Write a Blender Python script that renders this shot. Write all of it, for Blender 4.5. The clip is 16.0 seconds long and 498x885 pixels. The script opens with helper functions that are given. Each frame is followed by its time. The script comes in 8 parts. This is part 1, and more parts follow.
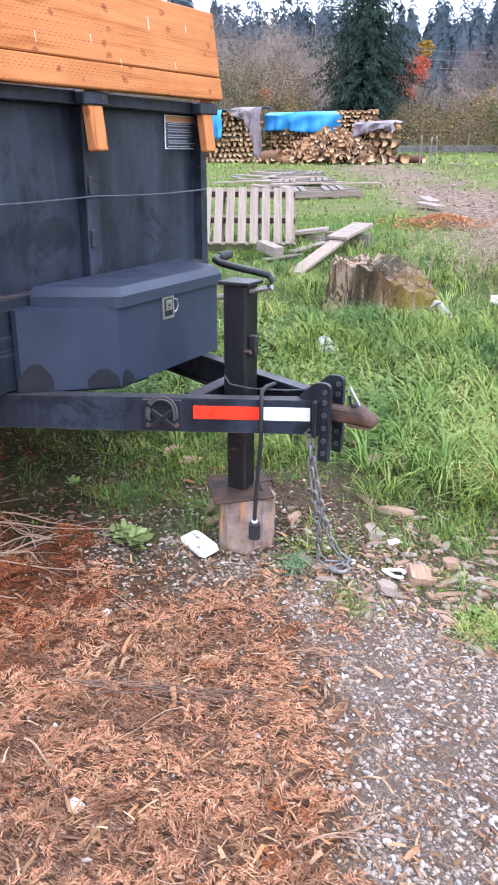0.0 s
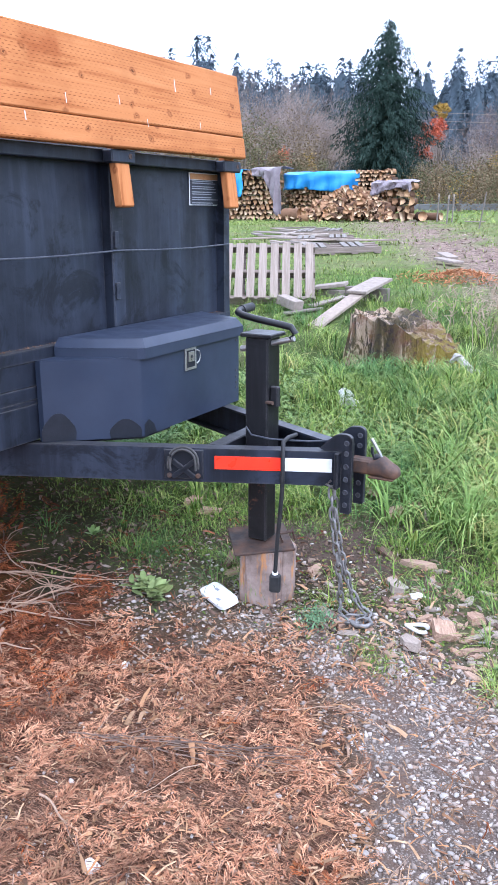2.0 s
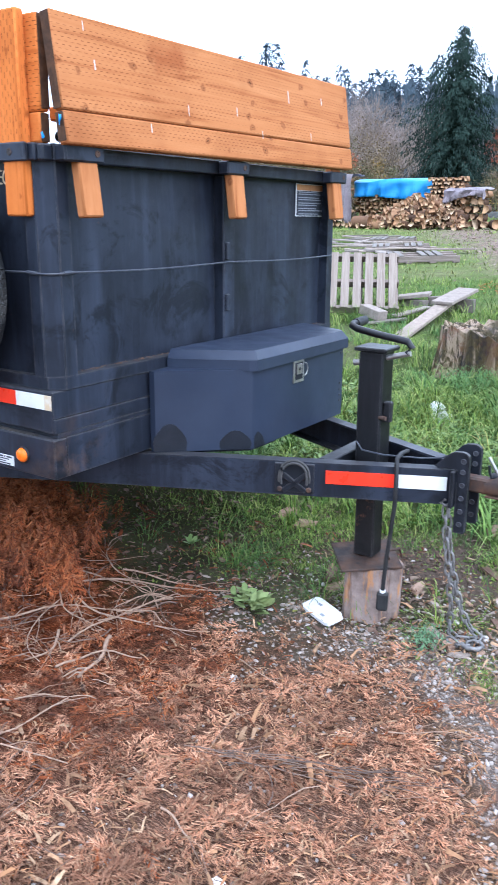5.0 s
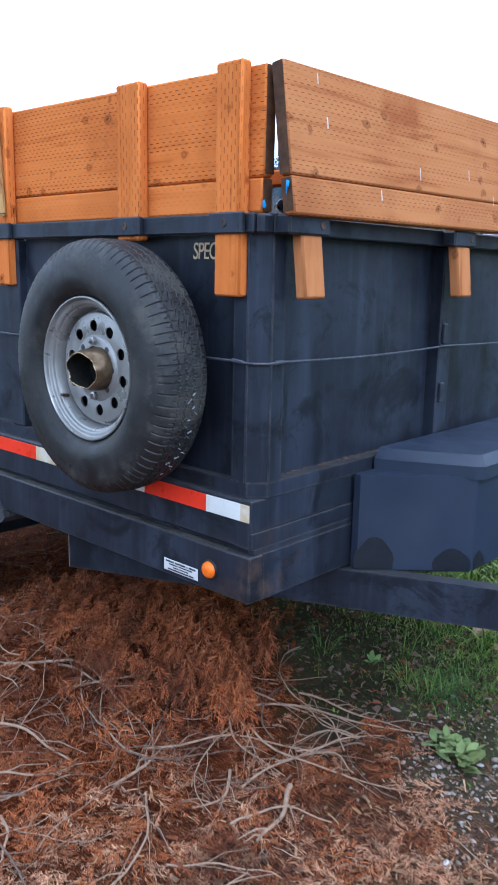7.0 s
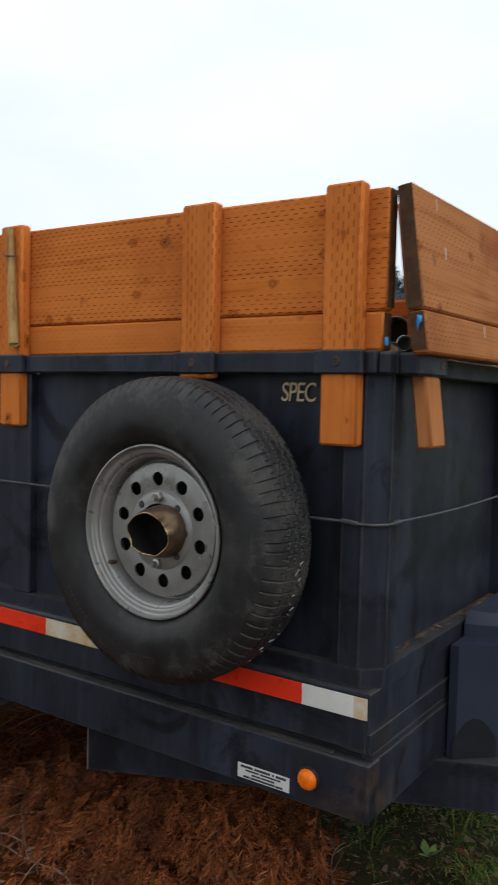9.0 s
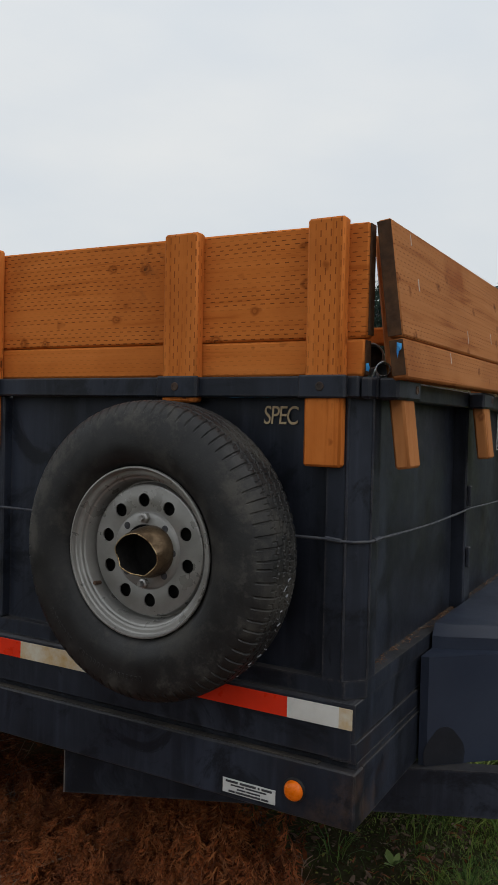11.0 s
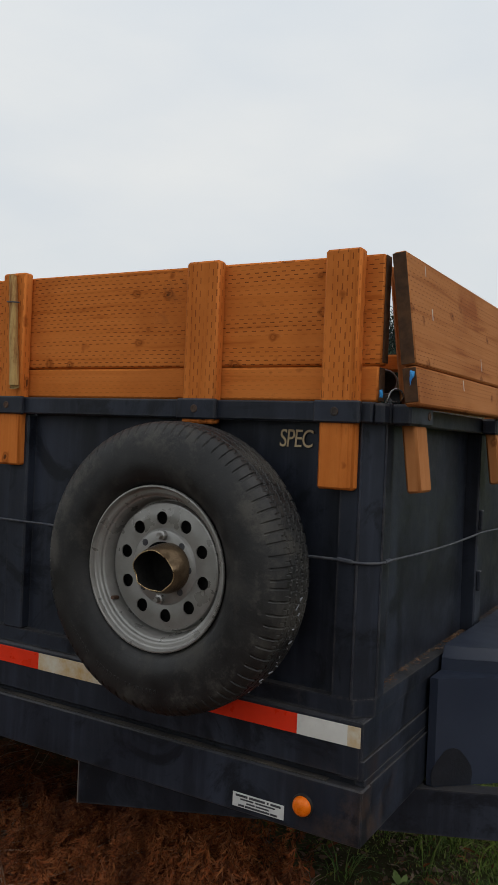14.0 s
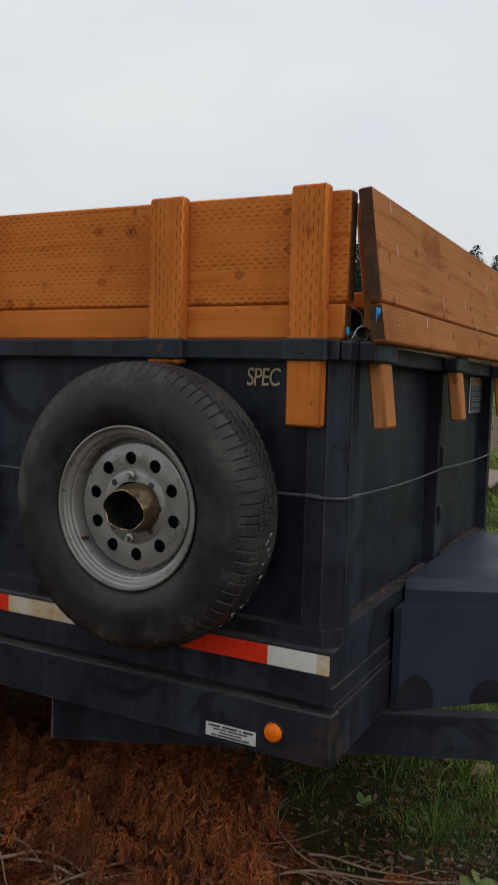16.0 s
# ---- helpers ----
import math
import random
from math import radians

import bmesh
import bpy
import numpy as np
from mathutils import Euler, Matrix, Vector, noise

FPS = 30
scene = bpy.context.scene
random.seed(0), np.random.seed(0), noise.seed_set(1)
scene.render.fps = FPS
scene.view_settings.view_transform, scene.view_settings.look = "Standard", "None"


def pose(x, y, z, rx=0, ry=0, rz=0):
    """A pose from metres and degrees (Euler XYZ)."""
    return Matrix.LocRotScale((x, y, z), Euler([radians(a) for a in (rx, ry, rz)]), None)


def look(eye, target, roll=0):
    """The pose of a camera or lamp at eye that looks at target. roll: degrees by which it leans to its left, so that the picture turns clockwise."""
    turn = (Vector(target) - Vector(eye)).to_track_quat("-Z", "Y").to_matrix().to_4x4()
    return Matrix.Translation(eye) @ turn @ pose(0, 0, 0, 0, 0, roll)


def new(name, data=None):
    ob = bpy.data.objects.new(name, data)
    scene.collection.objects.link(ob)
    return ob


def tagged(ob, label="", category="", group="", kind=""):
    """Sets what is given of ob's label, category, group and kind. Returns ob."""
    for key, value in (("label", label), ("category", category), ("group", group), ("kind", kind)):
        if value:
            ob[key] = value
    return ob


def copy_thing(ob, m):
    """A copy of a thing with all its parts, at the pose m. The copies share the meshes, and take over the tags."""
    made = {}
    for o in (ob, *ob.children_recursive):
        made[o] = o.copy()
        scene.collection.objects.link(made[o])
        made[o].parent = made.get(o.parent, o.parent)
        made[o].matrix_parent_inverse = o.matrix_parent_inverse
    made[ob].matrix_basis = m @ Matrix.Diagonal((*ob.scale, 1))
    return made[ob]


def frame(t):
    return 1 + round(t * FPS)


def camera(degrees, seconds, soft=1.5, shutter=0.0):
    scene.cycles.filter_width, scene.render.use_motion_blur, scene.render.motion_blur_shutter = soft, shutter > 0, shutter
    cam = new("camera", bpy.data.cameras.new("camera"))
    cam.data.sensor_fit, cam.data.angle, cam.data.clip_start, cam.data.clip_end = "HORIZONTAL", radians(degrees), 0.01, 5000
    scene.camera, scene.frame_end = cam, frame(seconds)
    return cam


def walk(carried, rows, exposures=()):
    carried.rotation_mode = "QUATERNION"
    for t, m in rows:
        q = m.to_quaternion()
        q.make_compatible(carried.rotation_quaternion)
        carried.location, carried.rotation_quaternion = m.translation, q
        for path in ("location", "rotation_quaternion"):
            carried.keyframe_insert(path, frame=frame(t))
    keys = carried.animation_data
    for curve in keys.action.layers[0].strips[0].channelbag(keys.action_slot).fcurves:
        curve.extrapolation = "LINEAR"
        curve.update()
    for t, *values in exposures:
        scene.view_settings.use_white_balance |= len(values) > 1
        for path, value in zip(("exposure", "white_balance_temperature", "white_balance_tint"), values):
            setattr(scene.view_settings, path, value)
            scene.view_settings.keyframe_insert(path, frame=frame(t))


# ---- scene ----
cam = camera(34.3, 16.0, soft=1.1, shutter=0.4)

PATH = [
    (0, (2.205, -1.719, 1.596), (1.31, -0.061, 0.925), 0.1),
    (0.5, (2.168, -1.71, 1.589), (1.234, -0.057, 0.96), 0.4),
    (1, (2.154, -1.705, 1.588), (1.241, -0.033, 0.979), 1.0),
    (1.5, (2.161, -1.711, 1.585), (1.275, -0.034, 0.952), 0.5),
    (2, (2.191, -1.721, 1.587), (1.238, -0.05, 1.04), 0.1),
    (2.5, (2.216, -1.721, 1.601), (1.271, -0.046, 1.049), 0.4),
    (3, (2.217, -1.718, 1.598), (1.257, -0.052, 1.048), 0.4),
    (3.2, (2.22, -1.709, 1.6), (1.264, -0.044, 1.04), 0.5),
    (5.3, (1.929, -1.819, 1.611), (0.84, -0.224, 1.092), 0.5),
    (5.5, (1.876, -1.827, 1.647), (0.792, -0.215, 1.172), 1.3),
    (6, (1.748, -1.782, 1.687), (0.489, -0.275, 1.303), -0.4),
    (6.5, (1.61, -1.603, 1.738), (0.192, -0.243, 1.365), -1.5),
    (7, (1.462, -1.595, 1.675), (0.134, -0.157, 1.265), 1.2),
    (7.5, (1.277, -1.603, 1.7), (-0.01, -0.103, 1.395), -0.3),
    (8, (1.068, -1.603, 1.696), (-0.193, -0.077, 1.41), -0.3),
    (8.5, (0.862, -1.571, 1.689), (-0.381, -0.011, 1.554), 0.4),
    (9, (0.773, -1.648, 1.717), (-0.354, 0.001, 1.608), 1.4),
    (9.2, (0.756, -1.697, 1.7), (-0.293, 0.003, 1.614), 0.5),
    (11.3, (0.688, -1.782, 1.729), (-0.288, -0.037, 1.677), 1.3),
    (11.5, (0.694, -1.778, 1.738), (-0.295, -0.041, 1.655), 1.4),
    (12, (0.703, -1.784, 1.724), (-0.296, -0.052, 1.665), 1.4),
    (12.5, (0.712, -1.794, 1.741), (-0.27, -0.054, 1.653), 1.4),
    (13, (0.708, -1.835, 1.729), (-0.237, -0.074, 1.658), 2.1),
    (13.5, (0.719, -1.85, 1.717), (-0.22, -0.085, 1.67), 2.3),
    (14, (0.722, -1.836, 1.729), (-0.292, -0.113, 1.72), 2.4),
    (14.5, (0.723, -1.822, 1.728), (-0.255, -0.078, 1.694), 2.7),
    (15, (0.739, -1.82, 1.714), (-0.249, -0.081, 1.684), 1.4),
    (15.5, (0.736, -1.838, 1.724), (-0.203, -0.072, 1.675), 0.9),
    (16, (0.704, -1.86, 1.714), (-0.211, -0.087, 1.571), 1.7),
]
walk(cam, [(t, look(eye, target, roll)) for t, eye, target, roll in PATH],
     exposures=[(0, 0.72, 5700, 21), (0.8, 0.70, 5350, 20), (1.5, 0.68, 5350, 20), (2.6, 0.64, 5300, 20), (3, 0.54, 5300, 19), (5.5, 0.60, 5150, 13), (6.1, 0.56, 4800, 11), (6.6, 0.14, 4800, 12), (7, 0.06, 5000, 11), (8, -0.14, 5450, 12), (8.6, -0.55, 6000, 12), (9.0, -1.02, 6500, 11), (11.3, -1.45, 6700, 11), (14, -1.43, 6750, 11), (16, -1.42, 6750, 11)])

# ---------------------------------------------------------------- sky, sun
world = bpy.data.worlds.new("overcast_sky")
scene.world = world
world.use_nodes = True
wn, wl = world.node_tree.nodes, world.node_tree.links
wn.clear()
w_out = wn.new("ShaderNodeOutputWorld")
w_bg = wn.new("ShaderNodeBackground")
w_sky = wn.new("ShaderNodeTexSky")
w_sky.sky_type = "NISHITA"
w_sky.sun_disc = False
w_sky.sun_elevation = radians(48)
w_sky.sun_rotation = radians(140)
w_tc = wn.new("ShaderNodeTexCoord")
w_map = wn.new("ShaderNodeMapping")
w_map.inputs["Scale"].default_value = (1.2, 1.2, 3.2)
w_noise = wn.new("ShaderNodeTexNoise")
w_noise.inputs["Scale"].default_value = 2.2
w_noise.inputs["Detail"].default_value = 6
w_noise.inputs["Roughness"].default_value = 0.48
w_ramp = wn.new("ShaderNodeValToRGB")
w_ramp.color_ramp.elements[0].position = 0.32
w_ramp.color_ramp.elements[0].color = (0.80, 0.88, 0.95, 1)
w_ramp.color_ramp.elements[1].position = 0.72
w_ramp.color_ramp.elements[1].color = (0.95, 0.99, 1.0, 1)
w_mix = wn.new("ShaderNodeMixRGB")
w_mix.inputs["Fac"].default_value = 0.015
wl.new(w_tc.outputs["Generated"], w_map.inputs["Vector"])
wl.new(w_map.outputs["Vector"], w_noise.inputs["Vector"])
wl.new(w_noise.outputs["Fac"], w_ramp.inputs["Fac"])
wl.new(w_ramp.outputs["Color"], w_mix.inputs["Color1"])
wl.new(w_sky.outputs["Color"], w_mix.inputs["Color2"])
# an overcast sky is brighter overhead than at the horizon
w_sep = wn.new("ShaderNodeSeparateXYZ")
wl.new(w_tc.outputs["Generated"], w_sep.inputs["Vector"])
w_up = wn.new("ShaderNodeMapRange")
w_up.inputs["From Min"].default_value = 0.0
w_up.inputs["From Max"].default_value = 1.0
w_up.inputs["To Min"].default_value = 1.04
w_up.inputs["To Max"].default_value = 1.42
wl.new(w_sep.outputs["Z"], w_up.inputs["Value"])
w_grad = wn.new("ShaderNodeMixRGB")
w_grad.blend_type = "MULTIPLY"
w_grad.inputs["Fac"].default_value = 1.0
wl.new(w_mix.outputs["Color"], w_grad.inputs["Color1"])
wl.new(w_up.outputs["Result"], w_grad.inputs["Color2"])
wl.new(w_grad.outputs["Color"], w_bg.inputs["Color"])
w_bg.inputs["Strength"].default_value = 1.82
wl.new(w_bg.outputs["Background"], w_out.inputs["Surface"])

sun = new("sun", bpy.data.lights.new("sun", "SUN"))
sun.data.energy = 1.35
sun.data.angle = radians(35)
sun.data.color = (1.0, 0.97, 0.94)
sun.matrix_world = look((17, -3.5, 18), (0, 0, 0))


# ---------------------------------------------------------------- material helpers
class Mat:
    """A node material with short helpers."""

    def __init__(self, name, rough=0.6, metal=0.0):
        self.m = bpy.data.materials.new(name)
        self.m.use_nodes = True
        self.n, self.l = self.m.node_tree.nodes, self.m.node_tree.links
        self.b = self.n["Principled BSDF"]
        self.b.inputs["Roughness"].default_value = rough
        self.b.inputs["Metallic"].default_value = metal
        self.tc = self.n.new("ShaderNodeTexCoord")
        self.geo = self.n.new("ShaderNodeNewGeometry")

    def link(self, a, b):
        self.l.new(a, b)

    def put(self, socket, value):
        if isinstance(value, bpy.types.NodeSocket):
            self.l.new(value, socket)
        elif isinstance(value, tuple) and len(value) == 3 and socket.type == "RGBA":
            socket.default_value = (*value, 1)
        else:
            socket.default_value = value

    def coords(self, scale=(1, 1, 1), shift=(0, 0, 0), turn=(0, 0, 0), src=None):
        mp = self.n.new("ShaderNodeMapping")
        mp.inputs["Scale"].default_value = scale
        mp.inputs["Location"].default_value = shift
        mp.inputs["Rotation"].default_value = turn
        self.link(src or self.tc.outputs["Object"], mp.inputs["Vector"])
        return mp.outputs["Vector"]

    def noise(self, scale, detail=4, rough=0.55, vec=None, dist=0.0):
        t = self.n.new("ShaderNodeTexNoise")
        t.inputs["Scale"].default_value = scale
        t.inputs["Detail"].default_value = detail
        t.inputs["Roughness"].default_value = rough
        t.inputs["Distortion"].default_value = dist
        self.link(vec or self.tc.outputs["Object"], t.inputs["Vector"])
        return t.outputs["Fac"]

    def voronoi(self, scale, vec=None, feature="F1", rand=1.0, out="Distance"):
        t = self.n.new("ShaderNodeTexVoronoi")
        t.feature = feature
        t.inputs["Scale"].default_value = scale
        t.inputs["Randomness"].default_value = rand
        self.link(vec or self.tc.outputs["Object"], t.inputs["Vector"])
        return t.outputs[out]

    def ramp(self, fac, *stops):
        r = self.n.new("ShaderNodeValToRGB")
        e = r.color_ramp.elements
        while len(e) < len(stops):
            e.new(0.5)
        for i, (p, c) in enumerate(stops):
            e[i].position = p
            e[i].color = (c, c, c, 1) if isinstance(c, (int, float)) else (*c, 1)
        self.link(fac, r.inputs["Fac"])
        return r.outputs["Color"]

    def mix(self, fac, a, b, mode="MIX"):
        x = self.n.new("ShaderNodeMixRGB")
        x.blend_type = mode
        self.put(x.inputs["Fac"], fac)
        self.put(x.inputs["Color1"], a)
        self.put(x.inputs["Color2"], b)
        return x.outputs["Color"]

    def math(self, op, a, b=0.0):
        x = self.n.new("ShaderNodeMath")
        x.operation = op
        self.put(x.inputs[0], a)
        self.put(x.inputs[1], b)
        return x.outputs[0]

    def attr(self, name):
        a = self.n.new("ShaderNodeAttribute")
        a.attribute_name = name
        return a.outputs["Fac"]

    def color(self, c):
        self.put(self.b.inputs["Base Color"], c)
        return self

    def rough(self, r):
        self.put(self.b.inputs["Roughness"], r)
        return self

    def bump(self, height, strength=0.3, dist=0.01):
        bp = self.n.new("ShaderNodeBump")
        bp.inputs["Strength"].default_value = strength
        bp.inputs["Distance"].default_value = dist
        self.link(height, bp.inputs["Height"])
        self.link(bp.outputs["Normal"], self.b.inputs["Normal"])
        return self

    def spec(self, v):
        self.b.inputs["Specular IOR Level"].default_value = v
        return self


def painted_steel(name, base, dust, rough=0.42, rust=0.5, rust_from=0.66, rust_at=None):
    m = Mat(name, rough)
    big = m.noise(2.2, 5, 0.6)
    streak = m.noise(1.0, 6, 0.65, m.coords((26, 26, 2.2)))
    fine = m.noise(140, 3)
    c = m.mix(m.ramp(big, (0.35, 0.0), (0.72, 0.85)), base, dust)
    c = m.mix(m.ramp(streak, (0.52, 0.0), (0.76, 0.45)), c, tuple(v * 1.6 for v in dust))
    wide = m.noise(1.0, 5, 0.6, m.coords((6.5, 6.5, 0.7)), 0.4)
    c = m.mix(m.ramp(wide, (0.50, 0.0), (0.72, 0.6)), c, tuple(v * 1.35 for v in dust))
    c = m.mix(m.ramp(wide, (0.28, 0.7), (0.44, 0.0)), c, tuple(v * 0.6 for v in base))
    smudge = m.noise(4.5, 7, 0.72, None, 0.8)
    c = m.mix(m.ramp(smudge, (0.52, 0.0), (0.6, 0.75)), c, tuple(v * 0.55 for v in base))
    m.spec(0.22)
    scuff = m.ramp(m.noise(38, 8, 0.75), (0.68, 0.0), (0.74, 0.5))
    c = m.mix(scuff, c, (0.095, 0.095, 0.108))
    dirt = m.ramp(m.noise(14, 9, 0.8, m.coords((1, 1, 0.6))), (0.62, 0.0), (0.72, 0.5))
    c = m.mix(dirt, c, (0.048, 0.046, 0.050))
    # pale dust on whatever faces up
    nz = m.n.new("ShaderNodeSeparateXYZ")
    m.link(m.geo.outputs["Normal"], nz.inputs[0])
    c = m.mix(m.math("MULTIPLY", m.ramp(nz.outputs[2], (0.35, 0.0), (0.9, 0.75)), m.ramp(m.noise(9, 6, 0.7), (0.3, 0.25), (0.65, 1.0))), c, (0.056, 0.053, 0.052))
    # paint rubbed thin along the edges
    bev = m.n.new("ShaderNodeBevel")
    bev.samples = 4
    bev.inputs["Radius"].default_value = 0.011
    dot = m.n.new("ShaderNodeVectorMath")
    dot.operation = "DOT_PRODUCT"
    m.link(bev.outputs["Normal"], dot.inputs[0])
    m.link(m.geo.outputs["Normal"], dot.inputs[1])
    worn = m.math("MULTIPLY", m.ramp(dot.outputs["Value"], (0.80, 1.0), (0.985, 0.0)), m.ramp(m.noise(16, 7, 0.75), (0.40, 0.0), (0.58, 0.75)))
    c = m.mix(worn, c, (0.075, 0.070, 0.068))
    if rust_at:
        far_ = m.n.new("ShaderNodeVectorMath")
        far_.operation = "DISTANCE"
        m.link(m.tc.outputs["Object"], far_.inputs[0])
        far_.inputs[1].default_value = rust_at
        patch = m.math("MULTIPLY", m.ramp(far_.outputs["Value"], (0.04, 1.0), (0.26, 0.0)), m.ramp(m.noise(10, 8, 0.75), (0.46, 0.0), (0.66, 0.55)))
        c = m.mix(patch, c, (0.105, 0.060, 0.038))
    rst = m.ramp(m.noise(7.5, 9, 0.78), (rust_from, 0.0), (rust_from + 0.08, rust))
    c = m.mix(rst, c, (0.13, 0.055, 0.025))
    m.color(c)
    m.rough(m.ramp(m.noise(5, 6, 0.7), (0.3, rough - 0.1), (0.75, rough + 0.25)))
    m.bump(m.mix(0.5, fine, m.noise(11, 4)), 0.12, 0.004)
    return m.m


def treated_wood(name, along, base=(0.53, 0.144, 0.025), light=(0.63, 0.196, 0.045), dark=(0.26, 0.057, 0.010), incised=1.0, blot=None):
    """Brown pressure-treated fir with rows of incising cuts; along: axis of the grain."""
    m = Mat(name, 0.72)
    m.spec(0.05)
    st = [34.0, 34.0, 34.0]
    st[along] = 1.6
    info = m.n.new("ShaderNodeObjectInfo")
    off = m.n.new("ShaderNodeVectorMath")
    off.operation = "ADD"
    comb = m.n.new("ShaderNodeCombineXYZ")
    for i in range(3):
        m.link(m.math("MULTIPLY", info.outputs["Random"], 3.7 + i), comb.inputs[i])
    m.link(m.tc.outputs["Object"], off.inputs[0])
    m.link(comb.outputs[0], off.inputs[1])
    src = off.outputs[0]
    grain = m.noise(1.0, 7, 0.62, m.coords(tuple(st), src=src), 0.6)
    cloud = m.noise(3.1, 5, 0.6, src)
    c = m.mix(m.ramp(grain, (0.3, 0.0), (0.7, 1.0)), base, light)
    c = m.mix(m.ramp(grain, (0.30, 0.6), (0.44, 0.0)), c, dark)
    c = m.mix(m.ramp(cloud, (0.46, 0.0), (0.78, 0.55)), c, dark)
    c = m.mix(m.ramp(m.noise(0.9, 4, 0.6, src), (0.5, 0.0), (0.8, 0.4)), c, light)
    # knots
    kv = [3.0, 3.0, 3.0]
    kv[along] = 2.0
    warp = m.n.new("ShaderNodeVectorMath")
    warp.operation = "ADD"
    m.link(m.coords(tuple(kv), src=src), warp.inputs[0])
    wz = m.n.new("ShaderNodeTexNoise")
    wz.inputs["Scale"].default_value = 22
    m.link(src, wz.inputs["Vector"])
    wv = m.n.new("ShaderNodeVectorMath")
    wv.operation = "MULTIPLY_ADD"
    m.link(wz.outputs["Color"], wv.inputs[0])
    wv.inputs[1].default_value = (0.10, 0.10, 0.10)
    wv.inputs[2].default_value = (-0.05, -0.05, -0.05)
    m.link(wv.outputs[0], warp.inputs[1])
    knot = m.voronoi(4.1, warp.outputs[0])
    c = m.mix(m.ramp(knot, (0.08, 0.2), (0.12, 0.7), (0.20, 0.0)), c, tuple(v * 0.75 for v in dark))
    c = m.mix(m.ramp(knot, (0.05, 0.9), (0.08, 0.0)), c, (0.075, 0.024, 0.009))
    if blot:      # one large dark stain near the top edge
        bp_ = m.n.new("ShaderNodeVectorMath")
        bp_.operation = "DISTANCE"
        bw_ = m.n.new("ShaderNodeVectorMath")
        bw_.operation = "MULTIPLY_ADD"
        bz_ = m.n.new("ShaderNodeTexNoise")
        bz_.inputs["Scale"].default_value = 9
        bz_.inputs["Detail"].default_value = 6
        m.link(m.tc.outputs["Object"], bz_.inputs["Vector"])
        m.link(bz_.outputs["Color"], bw_.inputs[0])
        bw_.inputs[1].default_value = (0.0, 0.30, 0.22)
        m.link(m.coords((0, 1, 1.6), (0, -0.15, -0.11)), bw_.inputs[2])
        m.link(bw_.outputs[0], bp_.inputs[0])
        bp_.inputs[1].default_value = (0, blot[0], blot[1] * 1.6)
        c = m.mix(m.ramp(bp_.outputs["Value"], (0.02, 0.75), (0.13, 0.0)), c, (0.26, 0.072, 0.021))
    # brown stains and handling dirt
    stain = m.ramp(m.noise(4.2, 8, 0.78, src, 0.5), (0.61, 0.0), (0.70, 0.5))
    c = m.mix(stain, c, (0.22, 0.075, 0.026))
    c = m.mix(m.ramp(m.noise(60, 6, 0.7, src), (0.62, 0.0), (0.75, 0.22)), c, (0.52, 0.28, 0.13))
    # incising cuts: short dashes along the grain, in staggered rows that fade in bands
    sep = m.n.new("ShaderNodeSeparateXYZ")
    m.link(src, sep.inputs[0])
    ua, va = sep.outputs[along], sep.outputs[2 if along != 2 else 0]
    if along == 2:
        nrm = m.n.new("ShaderNodeSeparateXYZ")
        m.link(m.tc.outputs["Normal"], nrm.inputs[0])
        facing_x = m.math("GREATER_THAN", m.math("ABSOLUTE", nrm.outputs[0]), 0.6)
        va = m.math("ADD", m.math("MULTIPLY", facing_x, sep.outputs[1]), m.math("MULTIPLY", m.math("SUBTRACT", 1.0, facing_x), sep.outputs[0]))
    wob = m.math("MULTIPLY", m.noise(3.0, 2, 0.5, src), 0.009)
    rowv = m.math("DIVIDE", m.math("ADD", va, wob), 0.0112 if along != 2 else 0.0132)
    row = m.math("FLOOR", rowv)
    wn_ = m.n.new("ShaderNodeTexWhiteNoise")
    wn_.noise_dimensions = "1D"
    m.link(row, wn_.inputs["W"])
    step = m.math("ADD", m.math("MULTIPLY", m.math("FLOORED_MODULO", row, 2.0), 0.5), m.math("MULTIPLY", wn_.outputs["Value"], 0.16))
    fu = m.math("FRACT", m.math("ADD", m.math("DIVIDE", ua, 0.0275 if along != 2 else 0.036), step))
    fv = m.math("FRACT", rowv)
    reach = m.math("MULTIPLY_ADD", m.noise(55, 2, 0.5, src), 0.22)
    reach.node.inputs[2].default_value = 0.12
    a = m.math("LESS_THAN", m.math("ABSOLUTE", m.math("SUBTRACT", fu, 0.5)), reach)
    b = m.math("LESS_THAN", m.math("ABSOLUTE", m.math("SUBTRACT", fv, 0.5)), 0.115)
    band_at = m.n.new("ShaderNodeCombineXYZ")
    m.link(m.math("MULTIPLY", ua, 1.3), band_at.inputs[0])
    m.link(m.math("MULTIPLY", row, 0.43), band_at.inputs[1])
    zone = m.ramp(m.noise(1.0, 2, 0.5, band_at.outputs[0]), (0.36, 0.06), (0.55, 1.0))
    if along == 2:      # the butt ends below the rail were left smooth
        hz = m.n.new("ShaderNodeSeparateXYZ")
        m.link(m.tc.outputs["Object"], hz.inputs[0])
        top_ = m.n.new("ShaderNodeMapRange")
        top_.inputs["From Min"].default_value, top_.inputs["From Max"].default_value = 1.74, 1.84
        top_.inputs["To Min"].default_value = 0.12
        m.link(hz.outputs[2], top_.inputs["Value"])
        zone = m.math("MULTIPLY", zone, top_.outputs["Result"])
    cut = m.math("MULTIPLY", m.math("MULTIPLY", m.math("MULTIPLY", a, b), zone), incised)
    c = m.mix(m.math("MULTIPLY", cut, 0.80), c, (0.115, 0.030, 0.009))
    m.color(c)
    m.bump(m.math("SUBTRACT", grain, cut), 0.25, 0.004)
    return m.m


